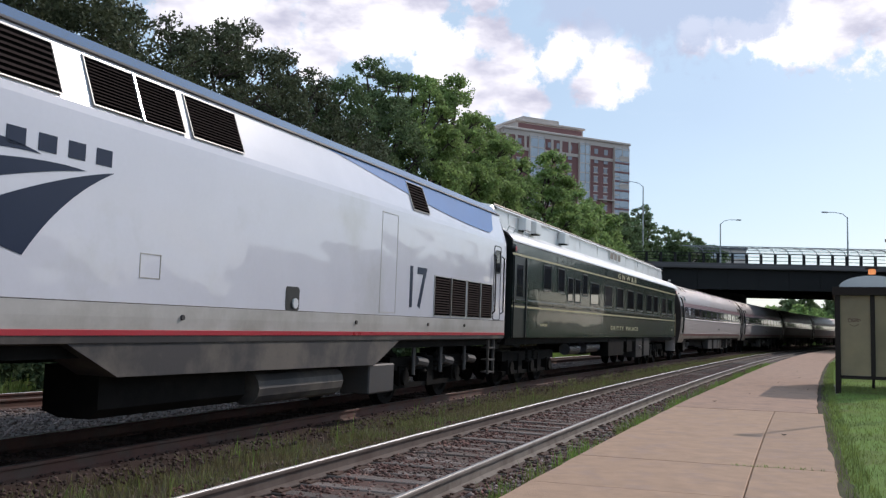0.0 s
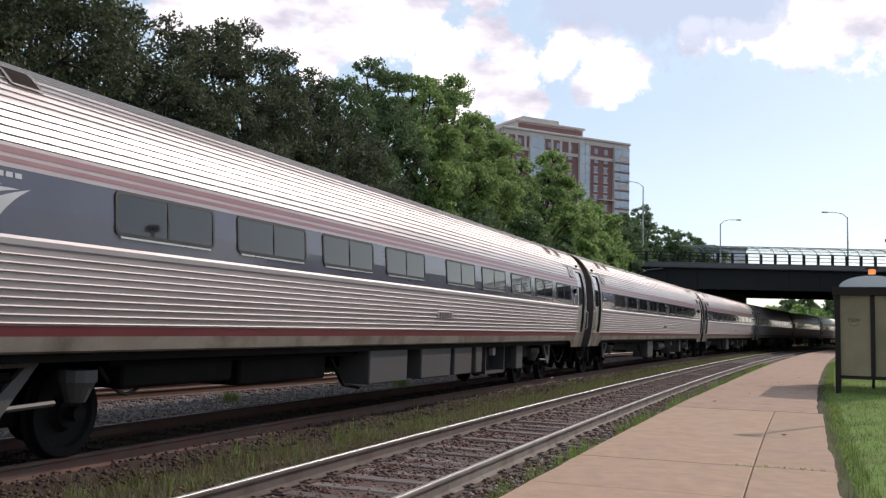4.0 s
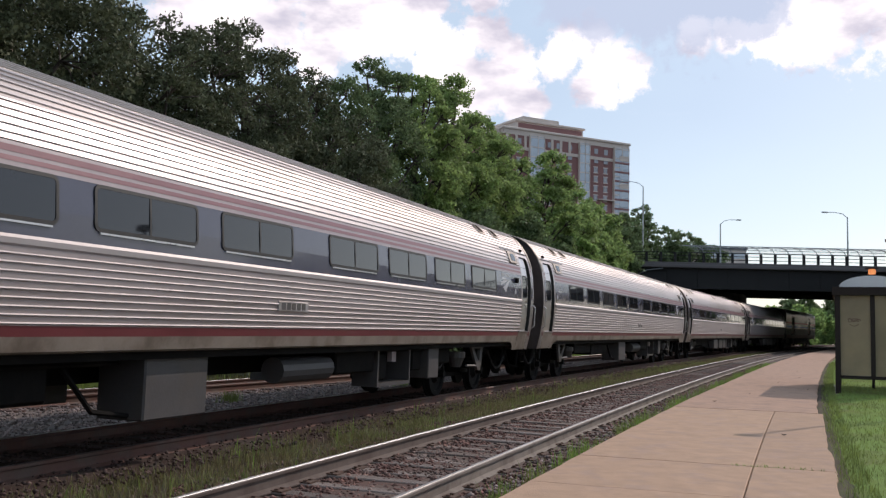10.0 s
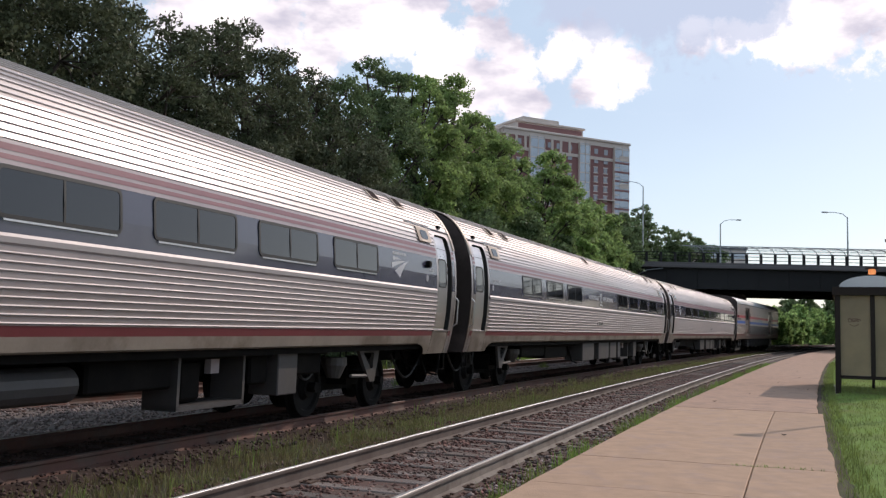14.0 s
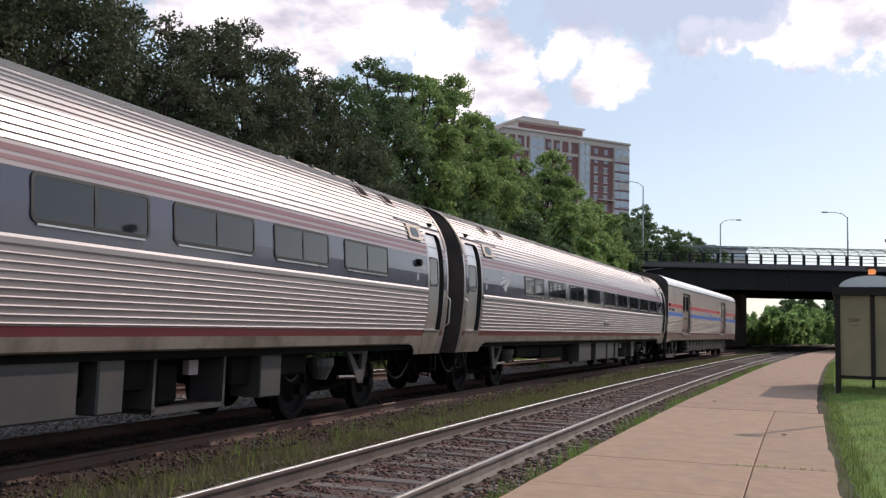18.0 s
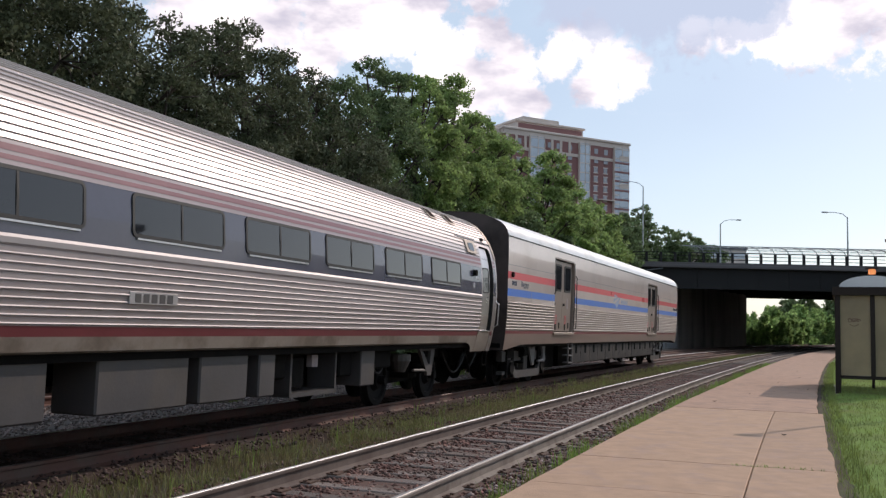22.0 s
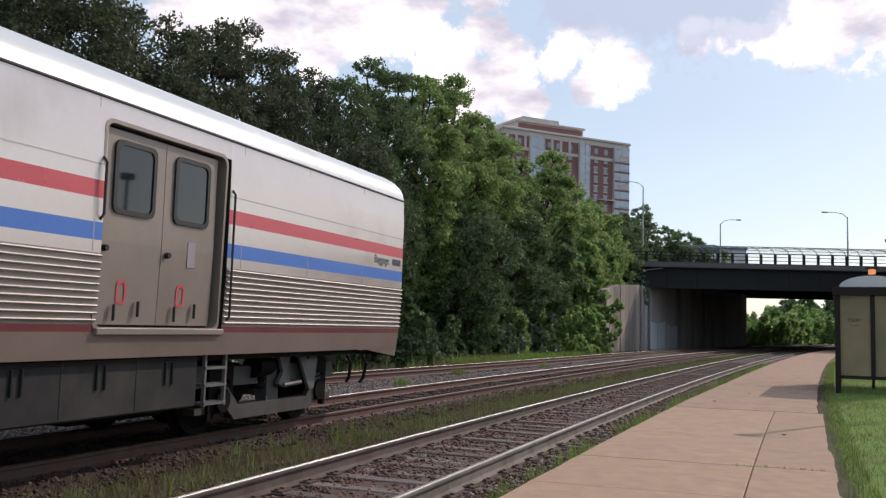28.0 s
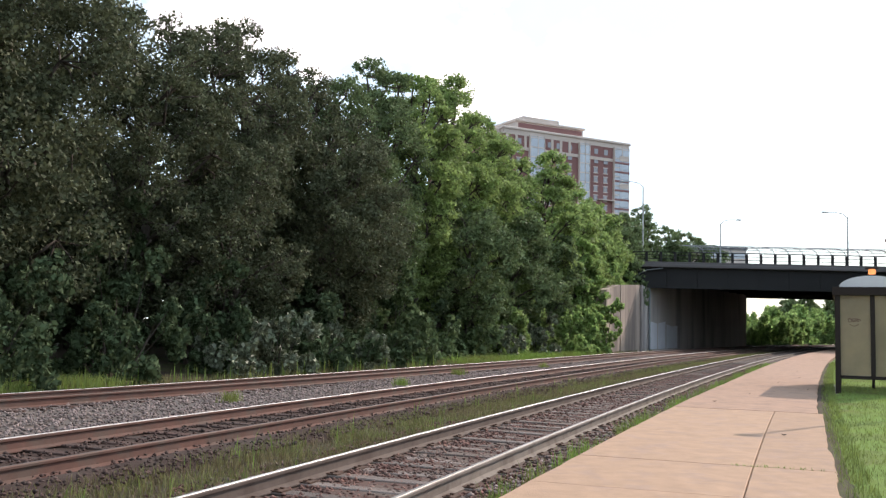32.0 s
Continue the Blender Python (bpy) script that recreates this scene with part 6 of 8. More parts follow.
    # dark sill and cases added to stop light showing through under the floor
    part("centre_sill", B(-0.55, 0.55, -7.6, 7.6, 0.72, 1.03), UNDER, car, "dark centre sill added to block light")
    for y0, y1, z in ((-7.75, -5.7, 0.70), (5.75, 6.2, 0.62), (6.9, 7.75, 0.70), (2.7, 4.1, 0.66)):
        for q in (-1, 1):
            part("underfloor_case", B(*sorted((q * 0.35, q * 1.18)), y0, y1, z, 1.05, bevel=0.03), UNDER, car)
    for q in (-1, 1):
        for y0, y1, dip in ((-12.35, -11.2, 0.42), (-11.0, -10.75, 0.3), (10.8, 12.3, 0.45), (-7.9, -7.0, 0.3), (7.2, 8.0, 0.32)):
            ht = bmesh.new()
            tube(ht, [(q * 1.0, y0 + (y1 - y0) * k / 8, 0.92 - dip * math.sin(math.pi * k / 8)) for k in range(9)], 0.022, 6)
            part("hose", ht, RUBBER, car, "hanging black hose")
    for pts, r in (([(1.2, -8.0, 0.98), (1.2, -2.3, 0.98)], 0.03), ([(1.1, -3.0, 0.95), (1.15, -2.6, 0.5), (1.15, -2.05, 0.42)], 0.03), ([(1.18, 2.6, 1.0), (1.18, 7.9, 1.0)], 0.025)):
        part("pipe", tube(bmesh.new(), pts, r, 6), UNDER, car)
    return car


def locomotive():
    loco = thing("locomotive", None, "silver diesel locomotive with red line, blue roof and dark swoosh", "locomotive")
    c = -10.2
    Y = lambda y: y - c
    def lp(z):
        return float(np.interp(z, [0.7, 1.24, 1.6, 3.42, 4.02, 4.22, 4.32, 4.36], [1.46, 1.5, 1.5, 1.5, 1.28, 1.12, 0.8, 0.0]))
    y0, y1 = Y(-20.3), Y(0.22)
    for sx in (1, -1):
        mir = (lambda p: p) if sx > 0 else (lambda p: [(-x, z) for x, z in reversed(p)])
        part("side_panel", loft(bmesh.new(), mir([(1.5, 1.60), (1.5, 2.4), (1.5, 3.2), (1.495, 3.36), (1.48, 3.44)]), [y0, y1]), LOCO_SILVER, loco, "glossy silver side panel")
        part("side_skirt", loft(bmesh.new(), mir([(1.5, 1.33), (1.505, 1.46), (1.503, 1.585), (1.5, 1.60)]), [y0, y1]), LOCO_LOWER, loco, "dusty lower side panel")
        part("red_line", loft(bmesh.new(), mir([(1.5, 1.272), (1.508, 1.275), (1.508, 1.328), (1.5, 1.331)]), [y0, y1]), RED_LINE, loco, "thin red line")
        part("side_frame", loft(bmesh.new(), mir([(1.40, 1.18), (1.49, 1.20), (1.5, 1.272)]), [y0, y1]), LOCO_DARK, loco, "dark grey side frame")
        part("seam", loft(bmesh.new(), mir([(1.503, 1.594), (1.507, 1.598), (1.503, 1.604)]), [y0, y1]), LOCO_DARK, loco)
        slope = [(1.48, 3.44), (1.42, 3.62), (1.35, 3.82), (1.28, 4.02)]
        part("upper_panel", loft(bmesh.new(), mir(slope), [y0, y1]), LOCO_SILVER, loco, "sloping silver upper panel")
        part("roof_edge", loft(bmesh.new(), mir([(1.28, 4.02), (1.24, 4.08), (1.12, 4.22), (0.8, 4.32), (0.0, 4.36)]), [y0, y1]), LOCO_BLUE, loco, "deep blue roof edge")
        part("gutter", loft(bmesh.new(), mir([(1.28, 4.02), (1.31, 4.03), (1.29, 4.06), (1.26, 4.05)]), [y0, y1]), LOCO_DARK, loco)
        # deep blue sweep at the rear of the upper panel, its sky reflection painted in
        def edge(y):
            q = (y - Y(-8.3)) / (Y(-0.75) - Y(-8.3))
            return 4.01 - 0.50 * math.sin(min(1, max(0, q)) * math.pi / 2) ** 1.1
        bm = bmesh.new()
        cols = []
        for y in np.linspace(Y(-8.3), Y(-0.35), 26):
            zb = edge(y) if y < Y(-0.75) else 3.51 + (y - Y(-0.75)) / 0.4 * 0.5
            cols.append([(sx * (lp(z) + 0.006), y, z) for z in np.linspace(min(zb, 4.01), 4.018, 5)])
        sheet(bm, cols)
        part("blue_sweep", bm, LOCO_SWEEP, loco, "blue painted sweep with sky reflection in its colour")
        # louvred grilles in the upper panel
        def grille(ya, yb, z0, z1, n, name, px, label, split=0):
            o = [(ya, z0), (yb, z0), (yb, z1), (ya, z1)]
            i = [(ya + 0.014, z0 + 0.014), (yb - 0.014, z0 + 0.014), (yb - 0.014, z1 - 0.014), (ya + 0.014, z1 - 0.014)]
            to = side_to(px, 0, sx)
            # flat backing, coloured black as the shaded inside of the grille
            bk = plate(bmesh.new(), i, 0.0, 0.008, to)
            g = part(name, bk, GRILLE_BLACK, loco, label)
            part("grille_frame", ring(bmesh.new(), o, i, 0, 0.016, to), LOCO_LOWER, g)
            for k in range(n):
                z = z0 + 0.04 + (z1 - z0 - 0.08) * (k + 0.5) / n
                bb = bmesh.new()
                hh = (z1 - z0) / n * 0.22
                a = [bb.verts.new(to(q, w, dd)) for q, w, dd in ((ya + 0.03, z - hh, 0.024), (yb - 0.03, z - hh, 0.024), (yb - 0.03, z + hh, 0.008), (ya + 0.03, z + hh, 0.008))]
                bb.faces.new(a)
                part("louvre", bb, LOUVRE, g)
            if split:
                bb = bmesh.new()
                for k in range(1, split):
                    y = ya + (yb - ya) * k / split
                    plate(bb, [(y - 0.018, z0), (y + 0.018, z0), (y + 0.018, z1), (y - 0.018, z1)], 0.008, 0.03, to)
                part("grille_post", bb, STEEL_SMOOTH, g)
        grille(Y(-15.5), Y(-13.90), 3.47, 3.98, 7, "grille", lp, "dark louvred roof grille", 2)
        grille(Y(-13.50), Y(-12.03), 3.47, 3.98, 12, "grille", lp, "dark louvred roof grille", 2)
        grille(Y(-11.90), Y(-10.85), 3.47, 3.98, 12, "grille", lp, "dark louvred roof grille")
        grille(Y(-5.42), Y(-4.62), 3.47, 3.98, 8, "grille", lp, "dark louvred grille in the blue sweep")
        grille(Y(-4.33), Y(-2.55), 1.63, 2.38, 14, "side_vent", lp, "brown louvred side vent", 2)
        grille(Y(-2.47), Y(-0.80), 1.63, 2.38, 14, "side_vent", lp, "brown louvred side vent", 2)
        # number, emblem and lettering bars
        if sx > 0:
            m = Matrix.Translation((1.503, Y(-5.2), 1.77)) @ Matrix.Rotation(radians(90), 4, "Z") @ Matrix.Rotation(radians(90), 4, "X")
            t17 = words("number", "17", 1.02, DECAL_NAVY, loco, m, 0.003, 0.012)
            t17.matrix_basis = m @ Matrix.Diagonal((0.95, 1, 1, 1))
        to = side_to(lp, 0.001, sx)
        bm = bmesh.new()
        for k in range(6):
            y = Y(-15.28) + 0.37 * k
            part("letter_bar", plate(bmesh.new(), [(y, 2.91), (y + 0.22, 2.91), (y + 0.22, 3.07), (y, 3.07)], 0, 0.004, to), DECAL_NAVY, loco, "navy letter drawn as a bar")
        bm.free()
        bm = bmesh.new()
        def blade(up, lo, n=12):
            """Curved blade between two edges, each a quadratic through three points."""
            def bez(p, q):
                return [(1 - q) ** 2 * p[0][k] + 2 * q * (1 - q) * p[1][k] + q * q * p[2][k] for k in (0, 1)]
            va = [bm.verts.new(to(Y(y), z, 0.004)) for y, z in (bez(up, k / n) for k in range(n + 1))]
            vb = [bm.verts.new(to(Y(y), z, 0.004)) for y, z in (bez(lo, k / n) for k in range(n + 1))]
            for k in range(n):
                bm.faces.new((va[k], va[k + 1], vb[k + 1], vb[k]))
        blade(((-13.17, 2.86), (-13.95, 2.72), (-15.0, 2.28)), ((-13.172, 2.855), (-13.85, 2.55), (-14.28, 1.97)))
        blade(((-15.0, 2.28), (-15.1, 2.25), (-15.2, 2.2)), ((-14.28, 1.97), (-14.6, 2.05), (-15.2, 2.18)))
        blade(((-13.55, 2.82), (-14.3, 2.88), (-15.4, 2.66)), ((-13.552, 2.818), (-14.3, 2.72), (-15.4, 2.40)))
        blade(((-14.13, 2.88), (-14.4, 2.96), (-15.2, 3.0)), ((-14.132, 2.878), (-14.5, 2.90), (-15.2, 2.80)))
        part("swoosh_emblem", bm, DECAL_NAVY, loco, "large navy swoosh emblem")
        # door, outline panels, port, fittings
        dr = B(*sorted((sx * 1.497, sx * 1.508)), Y(-0.68), Y(-0.22), 1.63, 3.24)
        door = part("door", dr, LOCO_SILVER, loco, "narrow silver cab-end door")
        dl = side_to(lambda z: 1.508, 0, sx)
        o = [(Y(-0.45) + a, 2.43 + b) for a, b in rounded(0.50, 1.66, 0.06)]
        i = [(Y(-0.45) + a, 2.43 + b) for a, b in rounded(0.46, 1.62, 0.05)]
        part("door_seal", ring(bmesh.new(), o, i, -0.006, 0.004, dl), RUBBER, door)
        o = [(Y(-0.45) + a, 2.90 + b) for a, b in rounded(0.38, 0.52, 0.07)]
        i = [(Y(-0.45) + a, 2.90 + b) for a, b in rounded(0.32, 0.46, 0.05)]
        part("door_window_frame", ring(bmesh.new(), o, i, 0, 0.014, dl), RUBBER, door)
        part("door_pane", plate(bmesh.new(), i, 0, 0.006, dl), GLASS_DARK, door)
        hr = bmesh.new()
        for y in (-0.74, -0.12):
            tube(hr, [(sx * 1.5, Y(y), 1.75), (sx * 1.56, Y(y), 1.8), (sx * 1.56, Y(y), 3.0), (sx * 1.5, Y(y), 3.05)], 0.016, 6)
        part("handrail", hr, UNDER, loco)
        bm = bmesh.new()
        for ya, yb, z0, z1 in ((-6.75, -6.10, 1.64, 3.28), (-12.70, -12.36, 1.86, 2.12)):
            ring(bm, [(Y(ya), z0), (Y(yb), z0), (Y(yb), z1), (Y(ya), z1)], [(Y(ya) + 0.012, z0 + 0.012), (Y(yb) - 0.012, z0 + 0.012), (Y(yb) - 0.012, z1 - 0.012), (Y(ya) + 0.012, z1 - 0.012)], 0, 0.004, side_to(lp, 0, sx))
        part("access_panel_outline", bm, LOCO_LOWER, loco)
        # flat black plate in place of a shaded opening
        pc = plate(bmesh.new(), [(Y(-9.55) + a, 1.76 + b) for a, b in rounded(0.36, 0.32, 0.05)], 0, 0.006, side_to(lp, 0, sx))
        port = part("fuel_port", pc, RUBBER, loco, "flat black plate for the shaded fuel filler opening")
        part("filler_cap", R((sx * 1.505, Y(-9.5), 1.70), (sx * 1.53, Y(-9.5), 1.70), 0.07, 0.07, 10), DECAL_WHITE, port)
        bm = bmesh.new()
        for y in (-11.95, -7.6, -4.6, -2.6):
            rod(bm, (sx * 1.5, Y(y), 1.47), (sx * 1.53, Y(y), 1.47), 0.03, 0.03, 8)
        part("lifting_lugs", bm, LOCO_DARK, loco)
        # tank skirt between the trucks
        tk = bmesh.new()
        plate(tk, [(Y(-13.72), 1.24), (Y(-12.9), 0.86), (Y(-6.75), 0.80), (Y(-5.65), 1.24)], -0.5, 0.0, lambda u, v, dd: (sx * (1.47 + dd), u, v))
        part("tank_skirt", tk, LOCO_DARK, loco, "dark grey tapered tank skirt")
        part("step_box", B(*sorted((sx * 0.9, sx * 1.42)), Y(-6.85), Y(-5.85), 0.33, 0.80, bevel=0.02), UNDER_GREY, loco, "grey sand box")
        part("air_tank", R((sx * 1.12, Y(-10.0), 0.58), (sx * 1.12, Y(-7.6), 0.58), 0.22, 0.22, 14), LOCO_DARK, loco, "grey air reservoir")
        ld = bmesh.new()
        for y in (-0.75, -0.35):
            box(ld, *sorted((sx * 1.40, sx * 1.45)), Y(y), Y(y) + 0.04, 0.42, 1.25)
        for z in (0.45, 0.72, 0.98):
            box(ld, *sorted((sx * 1.28, sx * 1.46)), Y(-0.75), Y(-0.31), z, z + 0.03)
        part("ladder", ld, TRUCK_GREY, loco, "grey boarding ladder")
        bk = bmesh.new()
        for y in (-3.0, -1.6, -4.4):
            rod(bk, (sx * 1.2, Y(y), 0.8), (sx * 1.2, Y(y) + 0.5, 0.75), 0.09, 0.09, 8)
            tube(bk, [(sx * 1.25, Y(y) - 0.2, 1.15), (sx * 1.27, Y(y) - 0.25, 0.55)], 0.04, 6)
        part("brake_gear", bk, TRUCK_GREY, loco)
    tank = bmesh.new()
    loft(tank, [(0.55, 0.95), (0.55, 0.48), (0.75, 0.42), (1.15, 0.42), (1.25, 0.52), (1.25, 0.95)], [Y(-12.9), Y(-10.2)], True, True)
    part("fuel_tank", tank, UNDER, loco, "dark fuel tank")
    ew = bmesh.new()
    pr = both([(1.4, 1.1), (1.5, 1.24), (1.5, 3.44), (1.28, 4.02), (1.12, 4.22), (0.8, 4.32), (0.05, 4.36)])
    vs = [ew.verts.new((x, y1, z)) for x, z in pr]
    ew.faces.new(vs[::-1])
    part("rear_wall", ew, LOCO_DARK, loco)
    nose = bmesh.new()
    def npro(q):
        return [(x * (1 - 0.35 * q), 1.1 + (z - 1.1) * (1 - 0.55 * q)) for x, z in pr]
    rows = [(0, 0), (0.45, 0.25), (0.9, 0.75), (1.1, 1.0)]
    rings = [[nose.verts.new((x, y0 - dy, z)) for x, z in npro(q)] for dy, q in rows]
    for a, b in zip(rings, rings[1:]):
        for k in range(len(a)):
            j = (k + 1) % len(a)
            nose.faces.new((a[k], a[j], b[j], b[k]))
    nose.faces.new(rings[-1])
    part("nose", nose, LOCO_SILVER, loco, "sloping silver nose")
    part("windscreen", B(-1.1, 1.1, y0 - 0.50, y0 - 0.30, 3.1, 3.65), GLASS_DARK, loco)
    part("underframe", B(-1.35, 1.35, y0, y1, 1.05, 1.24), UNDER, loco)
    fans = bmesh.new()
    for y in (-14, -12.2, -8, -6.6):
        rod(fans, (0, Y(y), 4.33), (0, Y(y), 4.44), 0.55, 0.52, 18)
    part("roof_fans", fans, UNDER, loco)
    part("coupler", B(-0.14, 0.14, y1 - 0.2, y1 + 0.5, 0.72, 1.0), UNDER, loco)
    for y in (-3.35, -17.0):
        truck(loco, Y(y), 2.75, 0.51, 2, "loco")
    return loco, c


def green_coach():
    car = thing("heavyweight_coach", None, "dark green old coach with gold lettering and white clerestory roof", "train coach")
    c = 13.0
    Y = lambda y: y - c
    y0, y1 = Y(0.60), Y(25.15)
    px = lambda z: 1.52
    tall = [(3.19, 3.95), (4.57, 5.29), (7.33, 7.95)]
    low = [(5.62, 6.25), (6.43, 7.10), (8.35, 9.50), (10.28, 11.40), (12.15, 13.28), (14.01, 15.20), (15.83, 17.00), (17.85, 18.95), (19.4, 20.5), (21.5, 22.6), (23.15, 24.25)]
    for sx in (1, -1):
        to = side_to(px, 0, sx)
        mir = (lambda p: p) if sx > 0 else (lambda p: [(-x, z) for x, z in reversed(p)])
        part("lower_panel", loft(bmesh.new(), mir([(1.45, 1.18), (1.52, 1.22), (1.52, 2.05)]), [y0, y1]), GREEN_PAINT, car, "glossy dark green lower side")
        part("belt_rail", loft(bmesh.new(), mir([(1.52, 2.03), (1.55, 2.045), (1.552, 2.11), (1.52, 2.13)]), [y0, y1]), GREEN_PAINT, car)
        part("window_panel", loft(bmesh.new(), mir([(1.52, 2.12), (1.52, 3.16)]), [y0, y1]), GREEN_PAINT, car, "glossy dark green window panel")
        part("letter_board", loft(bmesh.new(), mir([(1.52, 3.16), (1.53, 3.17), (1.53, 3.46)]), [y0, y1]), GREEN_PAINT, car, "dark green letter board under the roof")
        for z, h in ((1.93, 0.045), (3.16, 0.05)):
            part("gold_stripe", loft(bmesh.new(), mir([(1.535, z), (1.5355, z + h)]), [y0, y1]), GOLD, car, "gold painted stripe")
        for ya, yb in tall:
            flat_window(car, px, Y(ya), Y(yb), 2.45, 3.11, 0.03, False, "window", sx, GREEN_DARK)
        for ya, yb in low:
            flat_window(car, px, Y(ya), Y(yb), 2.22, 2.92, 0.03, False, "window", sx, GREEN_DARK)
        # rivet rows
        rv = bmesh.new()
        for z in (1.27, 1.88, 2.0, 2.16, 3.13):
            for y in np.arange(y0 + 0.1, y1, 0.115):
                box(rv, *sorted((sx * 1.519, sx * 1.5275)), y, y + 0.02, z, z + 0.02)
        for y in (3.0, 4.25, 5.45, 7.2, 8.15, 9.7, 11.6, 13.5, 15.5, 17.4, 19.15, 20.9, 22.85, 24.5):
            for z in np.arange(2.2, 3.1, 0.10):
                box(rv, *sorted((sx * 1.519, sx * 1.5275)), Y(y), Y(y) + 0.02, z, z + 0.02)
        tagged(part("rivets", rv, GREEN_PAINT, car, "rows of rivet heads"), kind="stuff")
        # vestibule door
        vd = B(*sorted((sx * 1.40, sx * 1.47)), Y(0.78), Y(1.55), 1.2, 3.2)
        dpart = part("vestibule_door", plate(bmesh.new(), [(Y(0.66), 1.22), (Y(1.72), 1.22), (Y(1.72), 3.14), (Y(0.66), 3.14)], 0.001, 0.012, to), GREEN_DARK, car, "dark vestibule door")
        vd.free()
        for y in (0.70, 1.66):
            part("door_post", B(*sorted((sx * 1.53, sx * 1.56)), Y(y), Y(y) + 0.06, 1.22, 3.14), GREEN_DARK, dpart)
        for y, e in ((0.64, -1), (25.0, 1)):
            mk = part("marker_lamp", R((sx * 1.52, Y(y), 3.30), (sx * 1.60, Y(y), 3.30), 0.10, 0.09, 14), GREEN_DARK, car, "round marker lamp")
            part("lens", R((sx * 1.60, Y(y), 3.30), (sx * 1.61, Y(y), 3.30), 0.06, 0.055, 12), RED_LINE, mk, "red glass lens")
        for y in (0.8, 2.0, 24.3):
            part("roof_grab_iron", tube(bmesh.new(), [(sx * 1.30, Y(y), 3.73), (sx * 1.36, Y(y), 3.84), (sx * 1.36, Y(y) + 0.5, 3.84), (sx * 1.30, Y(y) + 0.5, 3.73)], 0.016, 6), ROOF_WHITE, car)
        part("door_pane", plate(bmesh.new(), [(Y(0.95), 2.2), (Y(1.45), 2.2), (Y(1.45), 2.95), (Y(0.95), 2.95)], 0.012, 0.018, to), GLASS_DARK, dpart)
        if sx > 0:
            def lettering(name, text, size, yc, z, stretch=1.0):
                m = Matrix.Translation((1.531 if z > 3 else 1.521, Y(yc), z)) @ Matrix.Rotation(radians(90), 4, "Z") @ Matrix.Rotation(radians(90), 4, "X")
                o = words(name, text, size, GOLD, car, m, 0.003, 0.006)
                wide = max(v.co.x for v in o.data.vertices) - min(v.co.x for v in o.data.vertices)
                o.matrix_basis = m @ Matrix.Diagonal((stretch / wide, 1, 1, 1))
            lettering("name_lettering", "G R I T T Y    P A L A C E", 0.185, 13.70, 1.46, 4.8)
            lettering("letter_board_lettering", "G N W & B", 0.25, 13.95, 3.25, 3.3)
            bm = bmesh.new()
            for k in range(6):
                plate(bm, [(Y(3.05) + 0.11 * k, 1.50), (Y(3.05) + 0.11 * k + 0.07, 1.50), (Y(3.05) + 0.11 * k + 0.07, 1.57), (Y(3.05) + 0.11 * k, 1.57)], 0.001, 0.004, to)
            for k in range(4):
                plate(bm, [(Y(24.1) + 0.11 * k, 1.50), (Y(24.1) + 0.11 * k + 0.07, 1.50), (Y(24.1) + 0.11 * k + 0.07, 1.55), (Y(24.1) + 0.11 * k, 1.55)], 0.001, 0.004, to)
            part("small_lettering", bm, GOLD, car, "small unreadable gold lettering")
        # roof: eave, lower deck, clerestory
        rf = bmesh.new()
        loft(rf, mir([(1.53, 3.46), (1.56, 3.47), (1.54, 3.52), (1.42, 3.66), (1.22, 3.78), (1.02, 3.84)]), [y0 - 0.05, y1 + 0.55])
        part("lower_roof", rf, ROOF_WHITE, car, "white painted lower roof deck")
        cl = bmesh.new()
        loft(cl, mir([(1.02, 3.84), (1.0, 3.86), (0.97, 4.26), (1.04, 4.29), (0.9, 4.37), (0.5, 4.44), (0.0, 4.46)]), [y0 + 0.3, y1 - 0.65])
        cols = []
        for q in np.linspace(0, 1, 7):
            dz = 1 - q ** 2.2
            cols.append([(sx * x * (1 - 0.08 * q), y1 - 0.65 + 0.62 * q, 3.84 + (z - 3.84) * dz) for x, z in ((1.02, 3.84), (0.97, 4.26), (0.9, 4.37), (0.5, 4.44), (0.0, 4.46))])
        sheet(cl, cols)
        cols = []
        for q in np.linspace(0, 1, 7):
            dz = 1 - q ** 2.2
            cols.append([(sx * x * (1 - 0.08 * q), y0 + 0.3 - 0.5 * q, 3.84 + (z - 3.84) * dz) for x, z in ((1.02, 3.84), (0.97, 4.26), (0.9, 4.37), (0.5, 4.44), (0.0, 4.46))])
        sheet(cl, cols)
        part("clerestory", cl, ROOF_WHITE, car, "white clerestory roof")
        for y in (2.6, 3.5, 6.4):
            vb = B(*sorted((sx * 0.98, sx * 1.20)), Y(y), Y(y) + 0.45, 3.93, 4.25, bevel=0.02)
            vent = part("roof_vent", vb, ROOF_WHITE, car, "white roof ventilator box")
            part("vent_mouth", B(*sorted((sx * 0.99, sx * 1.19)), Y(y) + 0.02, Y(y) + 0.43, 3.915, 3.93), UNDER, vent)
        for k in range(3):
            y = 13.2 + 0.63 * k
            vent = part("roof_louvre", B(*sorted((sx * 0.97, sx * 1.03)), Y(y), Y(y) + 0.56, 3.96, 4.28), ROOF_WHITE, car)
            part("louvre_screen", B(*sorted((sx * 1.0, sx * 1.036)), Y(y) + 0.04, Y(y) + 0.52, 4.0, 4.24), STEEL_DIRTY, vent)
        sm = bmesh.new()
        for y in np.arange(1.8, 24, 2.4):
            box(sm, *sorted((sx * 0.965, sx * 0.995)), Y(y), Y(y) + 0.03, 3.86, 4.27)
        part("roof_seams", sm, ROOF_WHITE, car)
        rl = bmesh.new()
        tube(rl, [(sx * 0.7, Y(1.5), 4.47), (sx * 0.7, Y(24.0), 4.47)], 0.02, 6)
        part("roof_rail", rl, STEEL_DIRTY, car)
